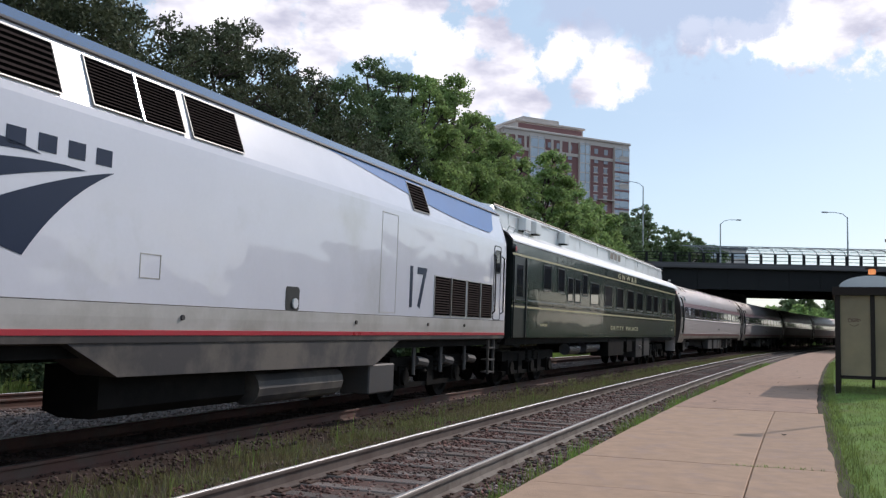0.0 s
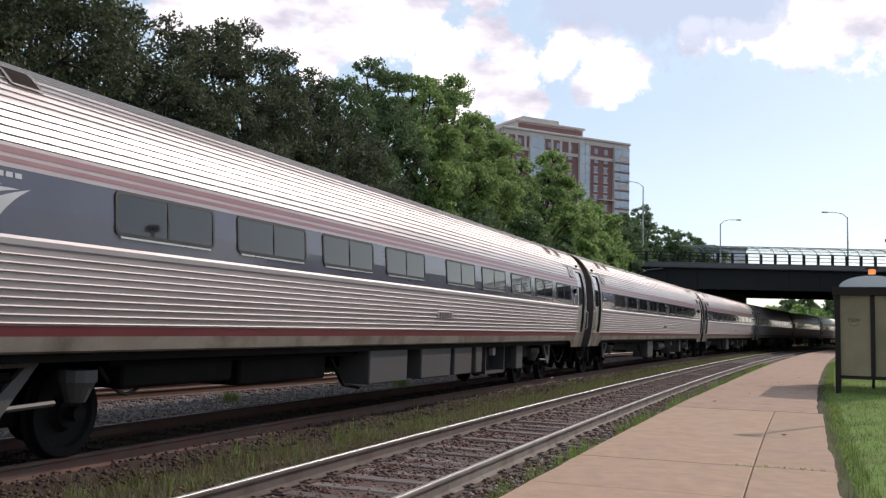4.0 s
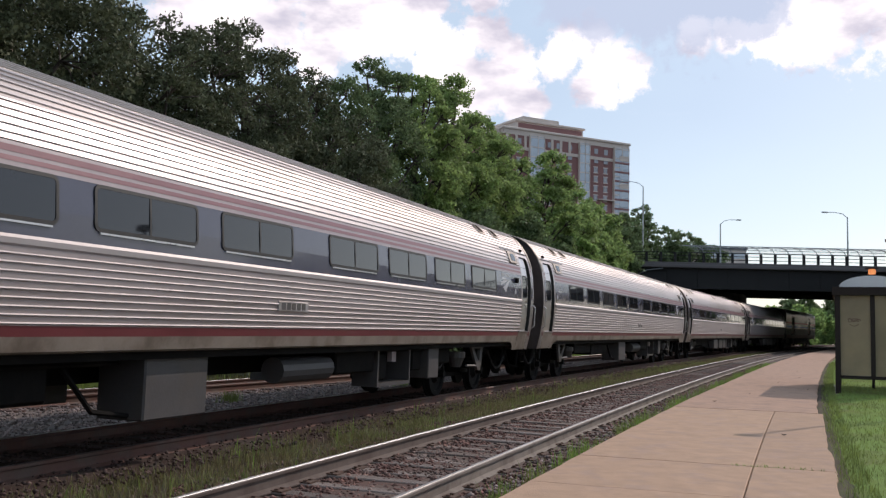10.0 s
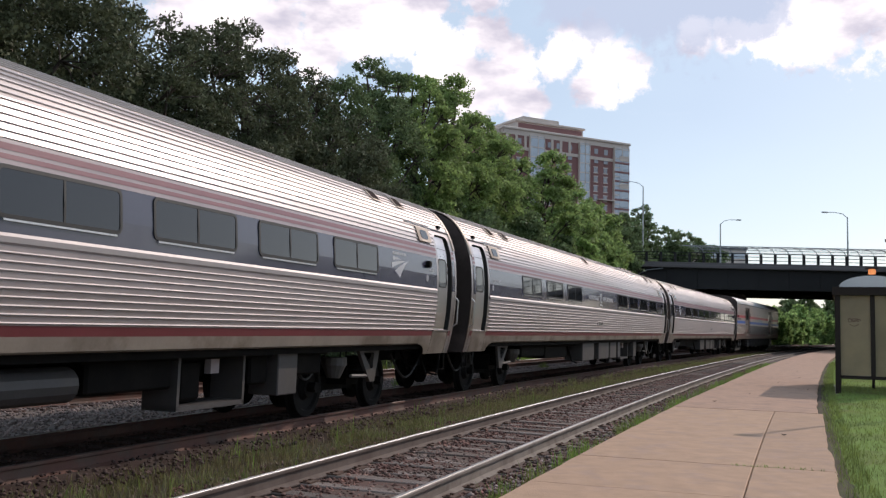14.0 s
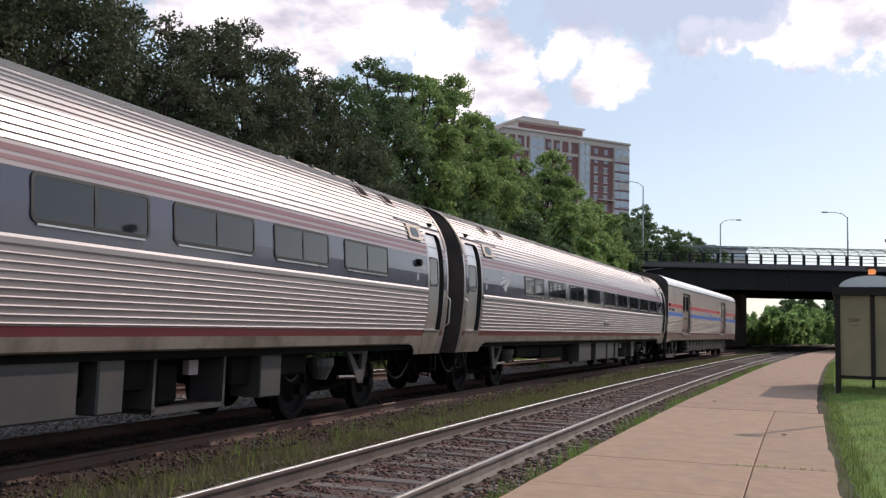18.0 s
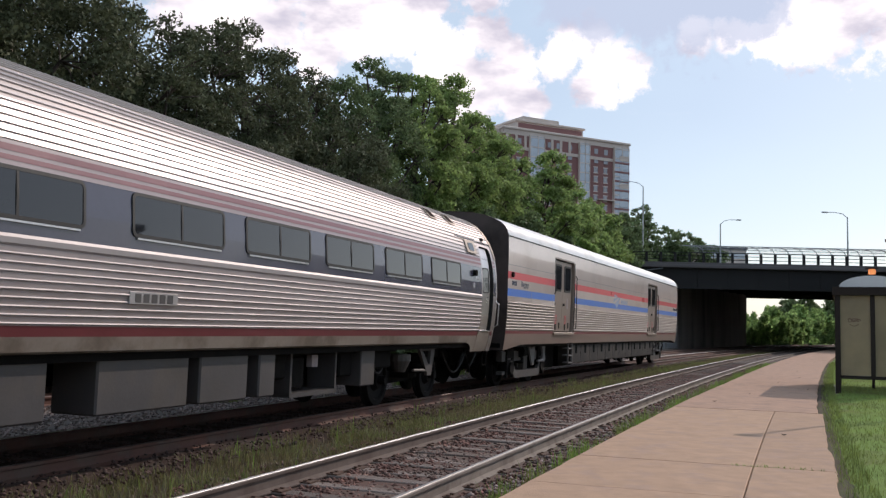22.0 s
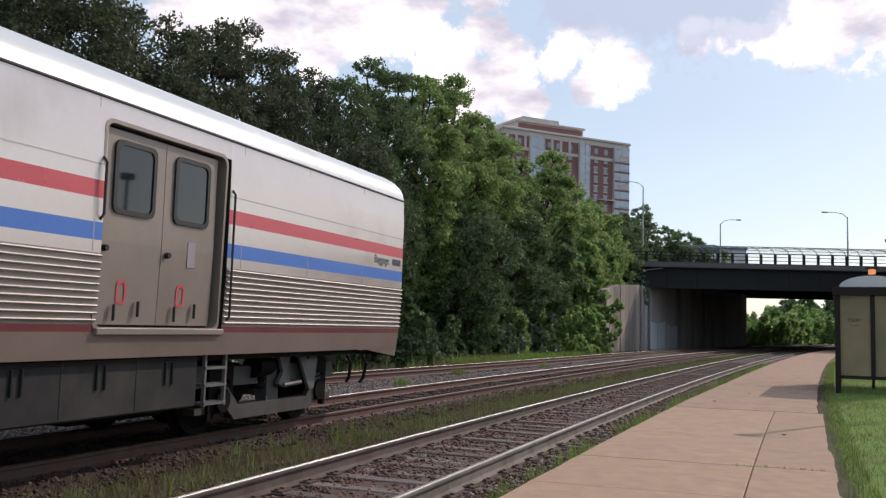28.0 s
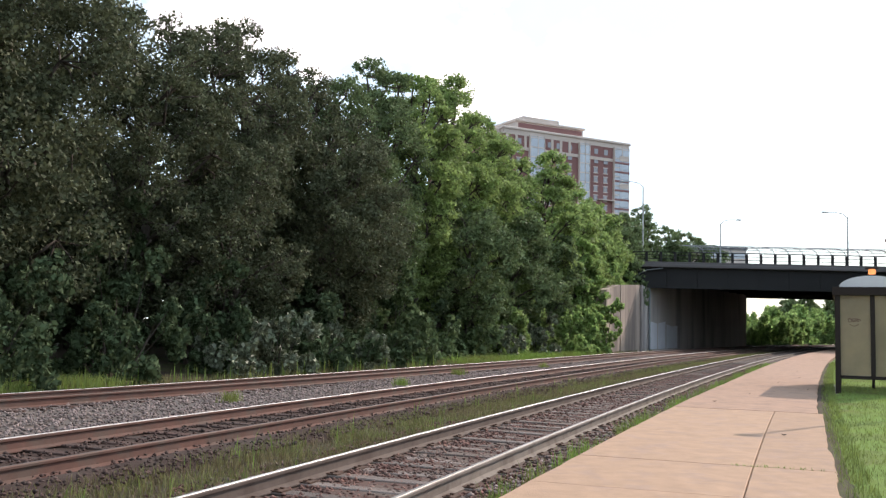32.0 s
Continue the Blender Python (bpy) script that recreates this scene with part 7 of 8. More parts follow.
        # rear platform railing, steps
        rg = bmesh.new()
        for z in (1.62, 1.95, 2.28):
            tube(rg, [(sx * 1.45, Y(25.2), z), (sx * 1.45, Y(25.85), z), (0.3 * sx, Y(25.9), z)], 0.022, 6)
        for y in (25.3, 25.55, 25.83):
            rod(rg, (sx * 1.45, Y(y), 1.25), (sx * 1.45, Y(y), 2.3), 0.02, 0.02, 6)
        for x in (0.4, 0.7, 1.0, 1.25):
            rod(rg, (sx * x, Y(25.88), 1.25), (sx * x, Y(25.88), 2.3), 0.015, 0.015, 6)
        part("platform_railing", rg, BRASS, car, "worn brass-coloured platform railing")
        stp = bmesh.new()
        for k, z in enumerate((0.55, 0.85)):
            box(stp, *sorted((sx * 1.1, sx * (1.48 - 0.06 * k))), Y(25.25), Y(25.75), z, z + 0.04)
        box(stp, *sorted((sx * 1.1, sx * 1.46)), Y(25.2), Y(25.24), 0.55, 1.2)
        box(stp, *sorted((sx * 1.1, sx * 1.46)), Y(25.76), Y(25.80), 0.55, 1.2)
        part("platform_steps", stp, STEEL_POST, car, "bright steel platform steps")
        # underfloor gear
        a = lambda x0, x1: sorted((sx * x0, sx * x1))
        part("air_cylinder", R((sx * 1.1, Y(7.0), 0.85), (sx * 1.1, Y(8.3), 0.85), 0.17, 0.17, 20), TANK_GLOSS, car, "dark air cylinder")
        part("air_cylinder", R((sx * 1.1, Y(9.1), 0.88), (sx * 1.1, Y(10.95), 0.88), 0.17, 0.17, 20), TANK_GLOSS, car, "dark air cylinder")
        for ya, yb, zb in ((11.5, 14.0, 0.56), (14.6, 15.6, 0.66), (16.35, 17.6, 0.42), (18.0, 19.2, 0.45)):
            part("equipment_box", B(*a(0.8, 1.42), Y(ya), Y(yb), zb, 1.16, bevel=0.02), UNDER if ya < 16 else SKIRT_GREY, car, "black underfloor box")
        part("brake_handle", R((sx * 1.42, Y(17.0), 0.82), (sx * 1.5, Y(17.0), 0.82), 0.07, 0.07, 8), STEEL_SMOOTH, car)
    # ends and floor
    for y in (y0, y1):
        ew = bmesh.new()
        pr = both([(1.45, 1.18), (1.52, 1.25), (1.53, 3.46), (1.22, 3.78), (1.0, 3.84), (0.05, 3.9)])
        ew.faces.new([ew.verts.new((x, y, z)) for x, z in pr])
        part("end_wall", ew, GREEN_DARK, car)
    part("end_door", B(-0.4, 0.4, y1, y1 + 0.02, 1.2, 3.2), GREEN_PAINT, car)
    part("gangway", B(-0.6, 0.6, y0 - 0.5, y0, 1.1, 3.4, bevel=0.04), RUBBER, car)
    part("floor", B(-1.4, 1.4, y0, y1 + 0.8, 1.05, 1.2), UNDER, car)
    part("roof_hood", B(-1.3, 1.3, y1 + 0.3, y1 + 0.58, 3.38, 3.5, bevel=0.05), GREEN_DARK, car)
    part("coupler", B(-0.13, 0.13, y1 + 0.5, y1 + 1.0, 0.72, 1.0), UNDER, car)
    for y in (3.6, 22.2):
        truck(car, Y(y), 1.68, 0.457, 3, "heavy")
    return car, c


def baggage_car():
    car = thing("baggage_car", None, "silver baggage car with red and blue bands and fluted lower side", "baggage car")
    c = 13.15
    Y = lambda y: y - c
    px = lambda z: float(np.interp(z, [0.9, 1.3, 2.0, 3.2, 3.56], [1.47, 1.52, 1.55, 1.55, 1.535]))
    y0, y1 = Y(0.45), Y(25.85)
    doors = [(4.42, 6.55), (18.22, 20.40)]
    spans = [(0.45, 4.42), (6.55, 18.22), (20.40, 25.85)]
    for sx in (1, -1):
        mir = (lambda p: p) if sx > 0 else (lambda p: [(-x, z) for x, z in reversed(p)])
        to = side_to(px, 0, sx)
        for a, b in spans:
            ys = [Y(a), Y(b)]
            part("upper_side", loft(bmesh.new(), mir([(px(z), z) for z in (2.75, 3.0, 3.2, 3.4, 3.56)]), ys), BAG_WHITE, car, "silver-white upper side")
            part("red_band", loft(bmesh.new(), mir([(px(z), z) for z in (2.58, 2.75)]), ys), BAG_RED, car, "red painted band")
            part("white_band", loft(bmesh.new(), mir([(px(z), z) for z in (2.35, 2.58)]), ys), BAG_WHITE, car)
            part("blue_band", loft(bmesh.new(), mir([(px(z), z) for z in (2.18, 2.35)]), ys), BAG_BLUE, car, "blue painted band")
            part("white_band", loft(bmesh.new(), mir([(px(z), z) for z in (2.06, 2.18)]), ys), BAG_WHITE, car)
            part("fluted_siding", loft(bmesh.new(), mir([(px(z), z) for z in (1.38, 1.6, 1.85, 2.0, 2.06)]), ys), BAG_SIDING, car, "dusty stainless siding between the beads")
            for k in range(10):
                z = 1.425 + 0.068 * k
                q = px(z)
                part("bead", loft(bmesh.new(), mir([(q - 0.004, z - 0.018), (q + 0.016, z - 0.013), (q + 0.022, z - 0.003), (q + 0.015, z + 0.006), (q - 0.004, z + 0.012)]), ys), BAG_BEAD, car, "bright rolled bead")
            part("sill_stripe", loft(bmesh.new(), mir([(px(z), z) for z in (1.31, 1.38)]), ys), STRIPE_RED, car, "dull red sill stripe")
            part("lower_sill", loft(bmesh.new(), mir([(px(z), z) for z in (1.05, 1.2, 1.31)]), ys), BAG_BROWN, car, "dust-brown lower sill")
        seams = bmesh.new()
        for y in (2.3, 4.2, 6.9, 9.2, 11.6, 14.0, 16.4, 18.1, 20.7, 22.4, 24.2):
            plate(seams, [(Y(y) - 0.006, 2.07), (Y(y) + 0.006, 2.07), (Y(y) + 0.006, 3.54), (Y(y) - 0.006, 3.54)], 0, 0.003, to)
        for ya, yb in spans:
            plate(seams, [(Y(ya), 2.90), (Y(yb), 2.90), (Y(yb), 2.912), (Y(ya), 2.912)], 0, 0.004, to)
        part("panel_seams", seams, STEEL, car)
        part("roof_edge", loft(bmesh.new(), mir([(1.537, 3.56), (1.53, 3.60), (1.50, 3.70), (1.44, 3.79), (1.34, 3.88), (1.18, 3.97), (0.95, 4.05), (0.6, 4.12), (0.0, 4.15)]), [y0, y1]), ROOF_WHITE, car, "pale curved sheet metal roof", True)
        part("drip_rail", loft(bmesh.new(), mir([(1.533, 3.548), (1.556, 3.556), (1.556, 3.574), (1.533, 3.58)]), [y0, y1]), RUBBER, car, "dark drip rail")
        for ya, yb in doors:
            part("door_head", loft(bmesh.new(), mir([(px(z), z) for z in (3.34, 3.45, 3.56)]), [Y(ya), Y(yb)]), BAG_WHITE, car)
            # inside of the doorway blackened, its shade put into the colour
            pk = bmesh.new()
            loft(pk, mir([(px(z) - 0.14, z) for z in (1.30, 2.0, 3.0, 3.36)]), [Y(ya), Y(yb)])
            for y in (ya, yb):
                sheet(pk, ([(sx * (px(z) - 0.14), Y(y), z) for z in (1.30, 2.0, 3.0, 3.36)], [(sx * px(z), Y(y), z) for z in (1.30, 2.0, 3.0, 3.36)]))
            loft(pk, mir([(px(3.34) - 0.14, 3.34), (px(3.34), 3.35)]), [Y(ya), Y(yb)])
            part("door_recess", pk, RUBBER, car, "door recess, blackened as shade")
            fr = ring(bmesh.new(), [((Y(ya) + Y(yb)) / 2 - 0.06 + a, 2.345 + b) for a, b in rounded(yb - ya - 0.02, 2.06, 0.12)], [((Y(ya) + Y(yb)) / 2 - 0.06 + a, 2.345 + b) for a, b in rounded(yb - ya - 0.10, 1.98, 0.1)], -0.12, 0.006, to)
            part("door_frame", fr, DOOR_TAN, car, "rounded tan door frame")
            mid = (ya + yb) / 2 - 0.08
            for q0, q1 in ((ya + 0.02, mid - 0.005), (mid + 0.005, yb - 0.20)):
                dpx = lambda z: px(z) - 0.06
                dto = side_to(dpx, 0, sx)
                dr = plate(bmesh.new(), [(Y(q0), 1.38), (Y(q1), 1.38), (Y(q1), 2.2), (Y(q1), 3.30), (Y(q0), 3.30), (Y(q0), 2.2)], -0.05, 0.0, dto)
                door = part("sliding_door", dr, DOOR_TAN, car, "dusty tan sliding door")
                cy, w = (Y(q0) + Y(q1)) / 2, 0.62
                o = [(cy + a, 2.84 + b) for a, b in rounded(0.66, 0.74, 0.09)]
                i = [(cy + a, 2.84 + b) for a, b in rounded(0.56, 0.64, 0.07)]
                part("door_window_frame", ring(bmesh.new(), o, i, 0, 0.02, dto), RUBBER, door)
                part("door_pane", plate(bmesh.new(), i, 0, 0.006, dto), GLASS_DARK, door)
                mark = ring(bmesh.new(), [(cy - 0.10 + u, 1.70 + v) for u, v in rounded(0.15, 0.24, 0.05)], [(cy - 0.10 + u, 1.70 + v) for u, v in rounded(0.09, 0.18, 0.03)], 0, 0.004, dto)
                part("door_mark", mark, BAG_RED, door, "red painted mark")
                if q0 > ya + 0.5:
                    part("door_notice", plate(bmesh.new(), [(cy - 0.02, 2.02), (cy + 0.12, 2.02), (cy + 0.12, 2.30), (cy - 0.02, 2.30)], 0, 0.004, dto), STRIPE_WHITE, door, "small pale notice with unreadable lines")
                for hy, hz in ((cy + 0.15, 1.50), (cy - 0.22, 1.46)):
                    part("door_handle", rod(bmesh.new(), (sx * (dpx(1.55) + 0.03), hy, hz - 0.04), (sx * (dpx(1.55) + 0.03), hy, hz + 0.12), 0.016, 0.016, 6), RUBBER, door)
                part("door_lock", rod(bmesh.new(), (sx * dpx(2.2), Y(q0) + 0.08, 2.12), (sx * (dpx(2.2) + 0.05), Y(q0) + 0.08, 2.12), 0.035, 0.03, 8), RUBBER, door)
            part("threshold", B(*sorted((sx * (px(1.33) - 0.14), sx * (px(1.33) + 0.04))), Y(ya), Y(yb), 1.28, 1.35, bevel=0.008), DOOR_TAN, car, "riveted door threshold")
            part("below_door", loft(bmesh.new(), mir([(px(z), z) for z in (1.05, 1.2, 1.29)]), [Y(ya), Y(yb)]), BAG_BROWN, car)
            for y, z0, z1 in ((ya - 0.04, 2.38, 2.98), (yb + 0.05, 1.45, 2.98)):
                hb = bmesh.new()
                tube(hb, [(sx * 1.55, Y(y), z0), (sx * 1.59, Y(y), z0 + 0.05), (sx * 1.59, Y(y), z1 - 0.05), (sx * 1.55, Y(y), z1)], 0.014, 6)
                part("grab_rail", hb, RUBBER, car)
            ld = bmesh.new()
            yl = yb - 0.16
            for q in (0, 0.42):
                box(ld, *sorted((sx * 1.40, sx * 1.44)), Y(yl) + q, Y(yl) + q + 0.035, 0.45, 1.1)
            for z in (0.47, 0.68, 0.88):
                box(ld, *sorted((sx * 1.26, sx * 1.45)), Y(yl), Y(yl) + 0.45, z, z + 0.03)
            part("boarding_steps", ld, TRUCK_PALE, car, "worn grey boarding steps")
        if sx > 0:
            for yc in (25.05,):
                m = Matrix.Translation((px(2.46) + 0.001, Y(24.95), 2.435)) @ Matrix.Rotation(radians(90), 4, "Z") @ Matrix.Rotation(radians(90), 4, "X")
                words("lettering", "Baggage", 0.19, DECAL_NAVY, car, m, 0.003)
                m = Matrix.Translation((px(2.46) + 0.001, Y(1.75), 2.435)) @ Matrix.Rotation(radians(90), 4, "Z") @ Matrix.Rotation(radians(90), 4, "X")
                words("lettering", "Baggage", 0.19, DECAL_NAVY, car, m, 0.003)
            for yb in (25.40, 0.75):
                for k in range(5):
                    part("number_bar", plate(bmesh.new(), [(Y(yb) + 0.075 * k, 2.435), (Y(yb) + 0.075 * k + 0.05, 2.435), (Y(yb) + 0.075 * k + 0.05, 2.54), (Y(yb) + 0.075 * k, 2.54)], 0, 0.004, to), DECAL_NAVY, car, "car number drawn as a bar")
            bm = swoosh(bmesh.new(), to, Y(11.75), 2.20, 1.15, 0.46)
            for k in range(6):
                plate(bm, [(Y(12.95) + 0.2 * k, 2.38), (Y(13.09) + 0.2 * k, 2.38), (Y(13.09) + 0.2 * k, 2.50), (Y(12.95) + 0.2 * k, 2.50)], 0, 0.004, to)
            part("emblem", bm, DECAL_PALE_BLUE, car, "pale blue swoosh emblem with faded letter bars")
        mk = R((sx * 1.5, Y(0.75), 2.68), (sx * 1.6, Y(0.75), 2.68), 0.07, 0.06, 10)
        part("marker_lamp", mk, UNDER, car)
        # long side skirt boxes between the trucks
        for k, (a, b) in enumerate(((6.85, 11.3), (11.32, 15.75), (15.77, 20.15))):
            sk = part("skirt_box", B(*sorted((sx * 1.0, sx * 1.40)), Y(a), Y(b), 0.46, 1.05, bevel=0.02), SKIRT_GREY, car, "dark grey skirt box")
            for q in range(4):
                y = a + (b - a) * (q + 0.5) / 4
                for dy in (-0.06, 0.06):
                    lk = rod(bmesh.new(), (sx * 1.41, Y(y) + dy, 0.74), (sx * 1.41, Y(y) + dy, 0.98), 0.014, 0.014, 6)
                    part("latch", lk, RUBBER, sk)
                gap = a + (b - a) * q / 4
                part("panel_joint", B(*sorted((sx * 1.398, sx * 1.404)), Y(gap), Y(gap) + 0.02, 0.5, 1.03), RUBBER, sk)
    for y, e in ((y0, -1), (y1, 1)):
        ew = bmesh.new()
        pr = both([(px(0.92), 0.92), (px(1.3), 1.3), (1.55, 2.0), (1.55, 3.2), (1.537, 3.56), (1.50, 3.70), (1.44, 3.79), (1.34, 3.88), (1.18, 3.97), (0.95, 4.05), (0.6, 4.12), (0.05, 4.15)])
        ew.faces.new([ew.verts.new((x, y - e * 0.01, z)) for x, z in pr])
        part("end_wall", ew, END_WALL, car, "dark brown end wall")
        part("gangway", B(-0.62, 0.62, *sorted((y, y + e * 0.42)), 1.1, 3.4, bevel=0.05), RUBBER, car, "black gangway bellows")
        part("coupler", B(-0.13, 0.13, *sorted((y - e * 0.3, y + e * 0.5)), 0.70, 0.98), UNDER, car)
        hose = bmesh.new()
        for x in (0.55, -0.55, 0.85):
            tube(hose, [(x, y, 0.95), (x, y + e * 0.22, 0.75), (x * 0.9, y + e * 0.3, 0.5), (x * 0.85, y + e * 0.25, 0.42)], 0.03, 6)
        part("brake_hoses", hose, RUBBER, car, "hanging rubber brake hoses")
        for sx in (1, -1):
            bf = bmesh.new()
            sheet(bf, [[(sx * px(z), y - e * q, z) for z in ((0.92 if q < 1.2 else 1.04), 1.06)] for q in (0, 1.2, 1.5)])
            part("end_skirt", bf, BAG_BROWN, car)
    part("floor", B(-1.4, 1.4, y0, y1, 0.98, 1.08), UNDER, car)
    for y, shift in ((3.4, -0.2), (22.4, 0.42)):
        truck(car, Y(y), 2.6, 0.457, 2, "bag", 1, shift)
    for y in (5.0, 7.0, 18.6):
        part("equipment_case", B(-0.95, 0.95, Y(y), Y(y) + 1.6, 0.34, 1.0, bevel=0.03), UNDER, car, "black underfloor case")
    part("far_end_marker", R((0, y1 + 0.01, 3.4), (0, y1 + 0.06, 3.4), 0.08, 0.08, 10), RED_LINE, car)
    return car, c


NINE = [(3.46 + 2.1 * k, 5.10 + 2.1 * k) for k in range(5)] + [(14.52 + 2.08 * k, 16.18 + 2.08 * k) for k in range(4)]
NINE_B = [(3.0 + 2.09 * k, 4.58 + 2.09 * k) for k in range(5)] + [(14.0 + 2.06 * k, 15.57 + 2.06 * k) for k in range(4)]
EIGHT = [(4.5 + 2.12 * k, 6.15 + 2.12 * k) for k in range(4)] + [(13.57 + 2.08 * k, 15.2 + 2.08 * k) for k in range(5)]
EIGHT_B = EIGHT[:4] + [(a - 0.4, b - 0.4) for a, b in EIGHT[4:]]
CAFE = [(3.9, 5.5), (6.0, 7.6), (8.1, 9.72), (14.82, 16.44), (16.84, 18.47), (18.94, 20.47), (20.98, 22.60)]


def build_train():
    loco, c = locomotive()
    TRAIN.append((loco, 0, c, 6.8))
    car, c = green_coach()
    TRAIN.append((car, 0, c, 9.3))
    std = coach(NINE, logo=9.85, label="fluted stainless steel passenger coach with dark window band")
    late = coach(NINE_B, logo=9.35, label="fluted stainless passenger coach with a swoosh behind its windows")
    lettered = coach(EIGHT, logo=-10.25, extra_boxes=True, label="stainless passenger coach with pale swoosh beside its windows")
    last = coach(EIGHT_B, logo=-10.25, extra_boxes=True, label="stainless passenger coach with pale swoosh beside its windows")
    cafe = coach(CAFE, words_bars=True, extra_boxes=True, label="stainless cafe coach with pale lettering and few windows")
    order = {1: lettered, 2: std, 3: None, 4: late, 5: cafe, 6: last}
    for g in range(1, 7):
        o = order[g]
        if o is None:
            o = copy_thing(std, Matrix())
        TRAIN.append((o, g, 13.0, 9.33))
    car, c = baggage_car()
    TRAIN.append((car, 7, c, 9.5))


build_train()

build_tracks()
stones("ballast_stones", 17000, 3, 60, 3.38, 4.54, -0.182, 0.028, STONE_BROWN, "rust-brown crushed ballast stones between the rails")
stones("shoulder_stones", 7500, 3, 60, 2.2, 3.1, -0.197, 0.027, STONE_BROWN, "rust-brown ballast stones beside the track")
stones("heaped_stones", 4500, 3, 45, 3.3, 3.75, -0.170, 0.030, STONE_BROWN, "dark rust-brown stones heaped over the sleepers")
stones("foot_stones", 9500, 3, 60, 4.84, 5.72, -0.185, 0.030, STONE_BROWN, "brown ballast stones below the platform")
stones("gravel_stones", 19000, 14, 75, -3.9, -1.0, -0.150, 0.030, STONE_GREY, "grey crushed ballast stones between the tracks")
stones("bed_stones", 13000, 8, 70, -1.6, 1.75, -0.150, 0.028, STONE_DEEP, "brown ballast stones under the middle track")
stones("verge_stones", 7000, 5, 60, 1.2, 2.6, -0.235, 0.018, STONE_DUSTY, "loose brown stones between two tracks")
stones("edge_stones", 1500, 3, 45, 4.9, 5.7, -0.18, 0.034, STONE_GREY, "loose grey stones along the platform's foot")


def patchy(n, s0, s1, l0, l1, grain, power, low):
    """Places scattered in clumps by noise."""
    s = s0 + (s1 - s0) * rng.random(n * 3) ** power
    l = rng.uniform(l0, l1, n * 3)
    keep = np.array([noise.noise((a * grain, b * grain * 1.6, 2.0)) for a, b in zip(s, l)]) > low
    return s[keep][:n], l[keep][:n]


_s, _l = patchy(70000, 5, 95, 1.2, 2.9, 0.9, 1.1, -0.25)
_keep = (_s > 20) | (rng.random(len(_s)) < (_s - 7) / 15)
_s, _l = _s[_keep], _l[_keep]
blades("verge_grass", _s, _l, -0.24, 0.13, 0.006, GRASS_DRY, "rough patchy grass and weeds between two tracks", 0.7)
_s, _l = patchy(26000, 5, 60, 1.15, 2.95, 1.2, 1.4, -0.15)
blades("straw_grass", _s, _l, -0.24, 0.11, 0.005, GRASS_STRAW, "dry straw-coloured grass between two tracks", 0.9)
_s, _l = patchy(450, 5, 60, 1.2, 2.9, 1.3, 1.3, 0.15)
blades("verge_weeds", _s, _l, -0.24, 0.34, 0.006, GRASS, "taller weeds standing between two tracks", 0.4)
_s, _l = patchy(5000, 5, 60, 5.2, 5.8, 1.1, 1.4, 0.02)
blades("edge_grass", _s, _l, -0.2, 0.24, 0.005, GRASS, "grass tufts along the platform's foot", 0.5)
_n = 90000
_l = 8.16 + 5.5 * rng.random(_n) ** 1.2
blades("lawn_grass", 4 + 60 * rng.random(_n) ** 1.5, _l, ground_z(_l, 0) + 0.008, 0.05, 0.004, LAWN_BLADES, "mown green lawn beside the platform", 0.8)
_s, _l = patchy(9000, 10, 90, -8.6, -6.8, 0.7, 1.0, 0.0)
blades("trackside_weeds", _s, _l, -0.28, 0.24, 0.011, GRASS_DRY, "green weeds at the wood's edge")
_s, _l = patchy(500, 12, 70, -8.2, -6.6, 0.9, 1.0, 0.1)
blades("weed_spikes", _s, _l, -0.28, 0.55, 0.017, GRASS, "tall weed spikes beside the far track", 0.15)
_s = np.concatenate([rng.uniform(15, 27, 6000), rng.uniform(48, 73, 6000)])
_l = np.concatenate([rng.uniform(-9.0, -7.0, 6000), rng.uniform(-8.0, -6.3, 6000)])
blades("bank_grass", _s, _l, -0.2, 0.30, 0.009, GRASS, "bright green grass behind the far track", 0.5)
_s = np.full(90, 18.32) + rng.normal(0, 0.012, 90)
blades("joint_grass", _s, rng.uniform(7.2, 8.1, 90), 0.085, 0.04, 0.004, GRASS, "short grass growing in a paving joint", 0.8)

_s = np.concatenate([np.full(160, a) + rng.normal(0, 0.14, 160) for a in (24.6, 31.5, 38.0, 46.0)])
_l = np.concatenate([np.full(160, a) + rng.normal(0, 0.10, 160) for a in (-2.7, -2.1, -3.0, -2.4)])
blades("gravel_tufts", _s, _l, -0.19, 0.24, 0.008, GRASS, "green weed tufts growing in the gravel", 0.6)

_n = 5000
blades("lawn_fringe", rng.uniform(10, 60, _n), 8.2 + 0.3 * rng.random(_n) ** 0.7, 0.05, 0.09, 0.005, LAWN_BLADES, "ragged longer grass along the platform's edge", 0.9)
_n = 700
blades("lawn_clover", 8 + 40 * rng.random(_n) ** 1.4, rng.uniform(8.6, 12, _n), 0.09, 0.07, 0.011, GRASS, "clover and weeds in the lawn", 0.9)
bm = bmesh.new()
sheet(bm, [[rail_point(q, l + 0.05 * noise.noise((q * 2, 1.0, l)), z) for l, z in ((8.05, 0.05), (8.14, 0.075), (8.22 + 0.10 * noise.noise((q * 1.1, 5, 5)), 0.075), (8.34, 0.02))] for q in np.arange(6, 60, 0.25)])
tagged(part("soil_edge", bm, SOIL, None, "strip of bare soil between platform and lawn", True), category="soil", kind="structure")
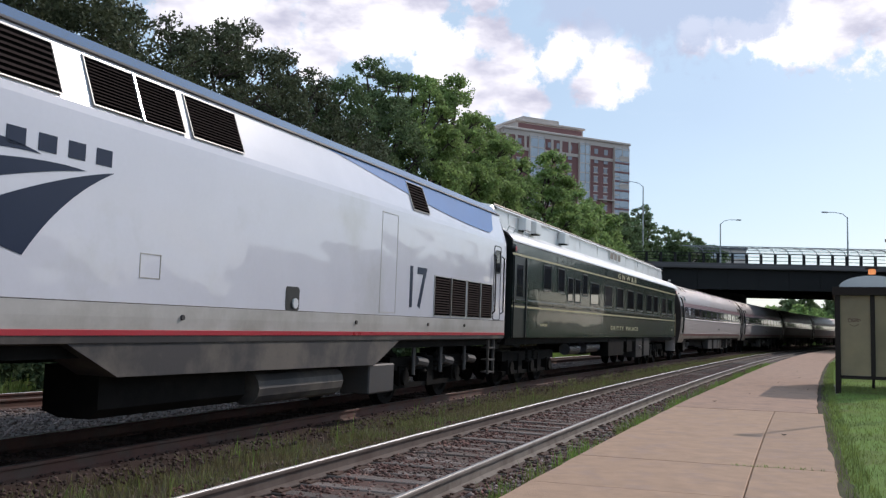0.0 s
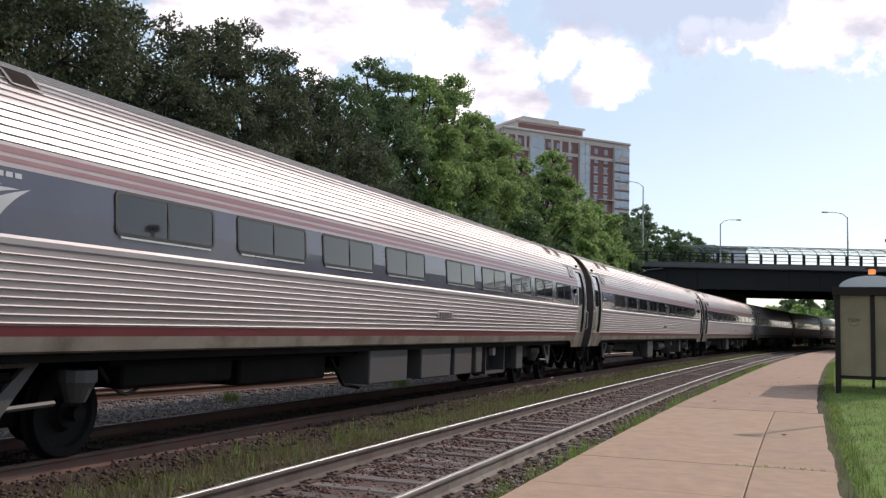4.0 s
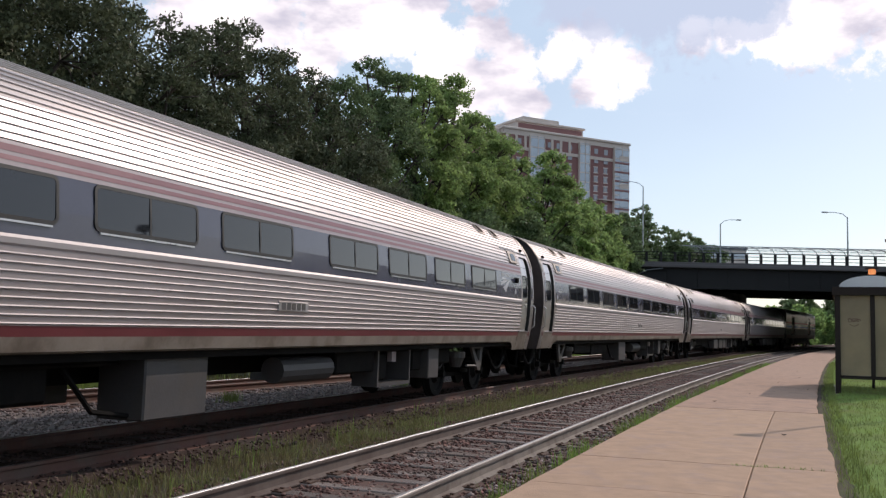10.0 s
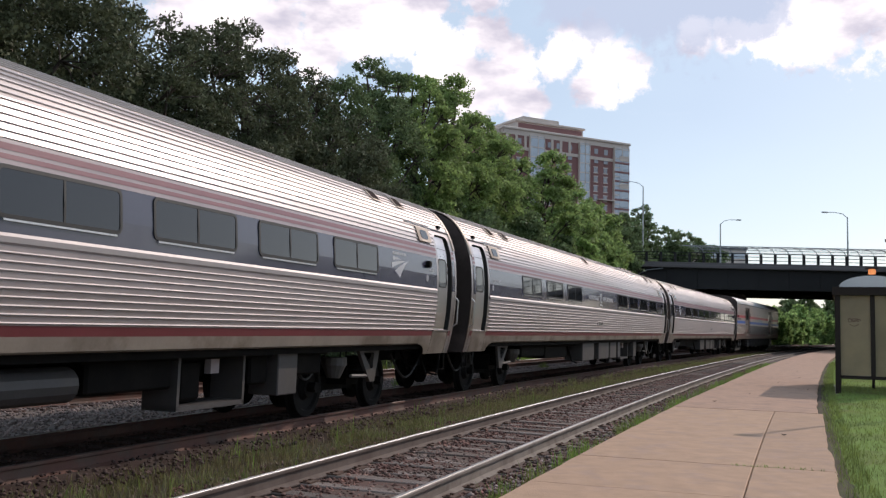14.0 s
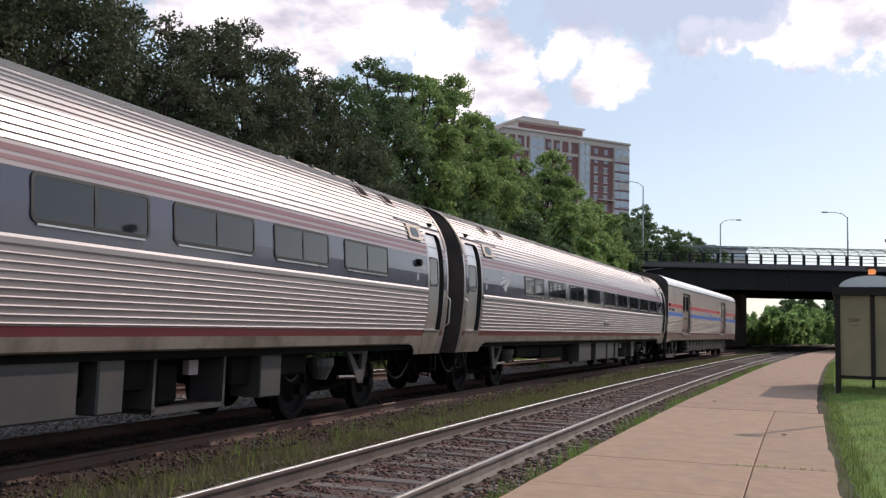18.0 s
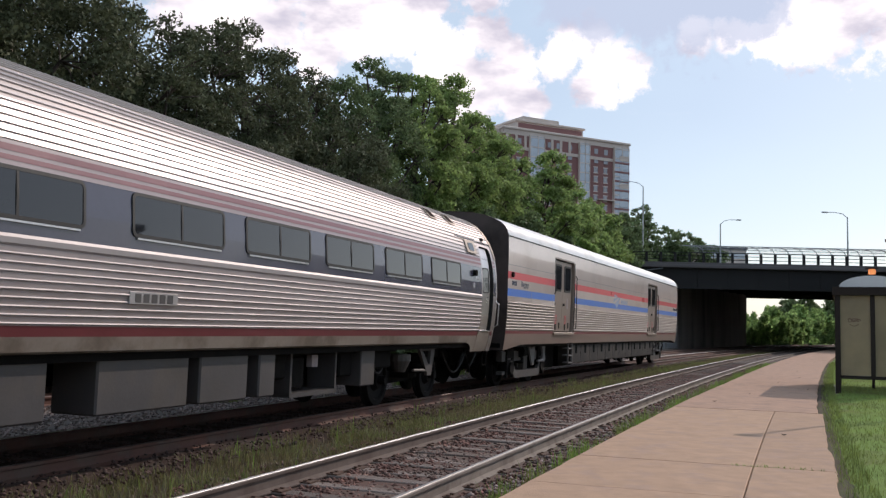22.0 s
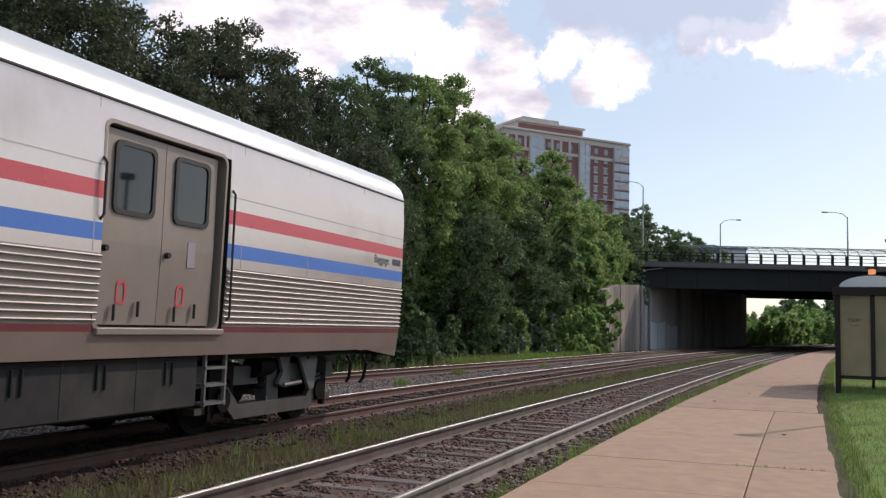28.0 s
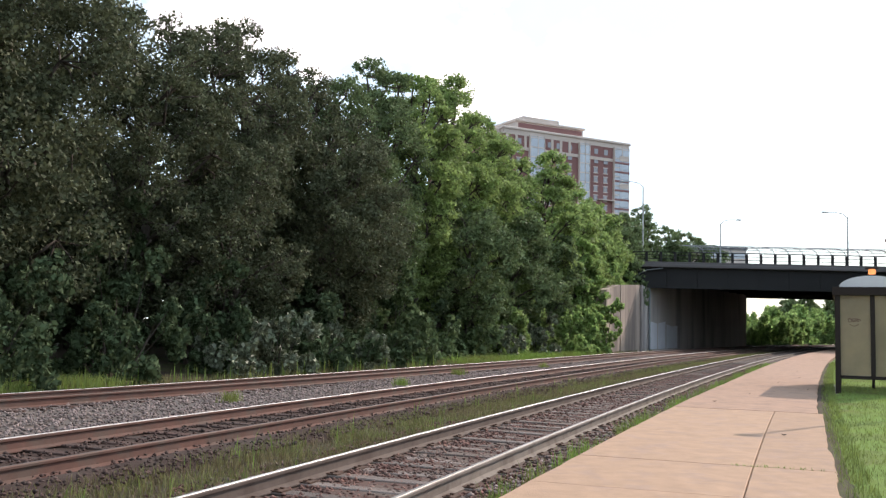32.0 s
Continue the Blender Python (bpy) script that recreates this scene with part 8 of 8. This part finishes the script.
for _q, _l in ((31.6, 7.2), (30.3, 6.75), (21.6, 7.68), (36.0, 7.1), (39.5, 7.55), (45.0, 7.3), (27.4, 6.3), (33.0, 7.9)):
    bm = bmesh.new()
    sheet(bm, [[Vector((0.032 * u, 0.018 * v * (1 - 0.4 * u * u), 0.008 * (u * u + v * v))) for v in (-1, 0, 1)] for u in (-1, -0.5, 0, 0.5, 1)])
    o = part("dead_leaf", bm, BARK, None, "curled brown dead leaf lying on the concrete")
    o.matrix_basis = rail_pose(_q, _l, PLAT_Z + 0.004) @ Matrix.Rotation(_q * 7, 4, "Z")
    tagged(o, category="leaf", group="dead leaves on the platform")


# ---- motion of the train: distance run against time, easing as it slows ----
RUN = [-75.9366, -114.4016, 15.21, -2.1645, -0.339, 0.4892, 0.1683, 0.0113, 0.0673]
CAR_PITCH, COACH_PITCH = 26.0142, 26.2481


def lead(t):
    """Place of the coupling behind the green coach at t seconds."""
    return float(np.polynomial.chebyshev.chebval((t - 16) / 16, RUN))


def coupling(g):
    return (g - 1) * CAR_PITCH if g >= 1 else -COACH_PITCH


def car_pose(s, half):
    a, b = rail_point(s - half), rail_point(s + half)
    th = math.atan2(b.x - a.x, b.y - a.y)
    c = (a + b) / 2
    return Matrix.Translation((c.x, c.y, 0)) @ Matrix.Rotation(-th, 4, "Z") @ Matrix.Rotation(CANT, 4, "Y")


def motions():
    for car, g, middle, half in TRAIN:
        walk(car, [(float(t), car_pose(lead(t) + coupling(g) + middle, half)) for t in range(33)])
        # wheels roll while the car runs past the platform
        for w in [o for o in car.children if o.name.startswith("wheelset")]:
            y, r = w.matrix_basis.translation.y, w.matrix_basis.translation.z
            place = lambda t: lead(t) + coupling(g) + middle + y
            ts = [t for t in np.arange(0, 32.01, 1 / 30) if -6 < place(t) < 45]
            if not ts:
                continue
            rows, turn = [], 0.0
            t, t1 = float(ts[0]), float(ts[-1])
            start = place(t)
            times = [t]
            while t < t1:
                speed = max(1.0, (place(t) - place(t + 0.05)) / 0.05)
                t += max(1, math.floor(radians(80) * r / speed * FPS)) / FPS
                times.append(t)
            if times[0] > 0.05:
                times.insert(0, 0.0)
            if times[-1] < 31.95:
                times.append(32.0)
            times = [q for q in times if q <= 32.0]
            for q in times:
                a = (start - place(min(max(q, float(ts[0])), t1))) / r
                rows.append((q, Matrix.Translation((0, y, r)) @ Matrix.Rotation(a, 4, "X")))
            walk(w, rows)


motions()
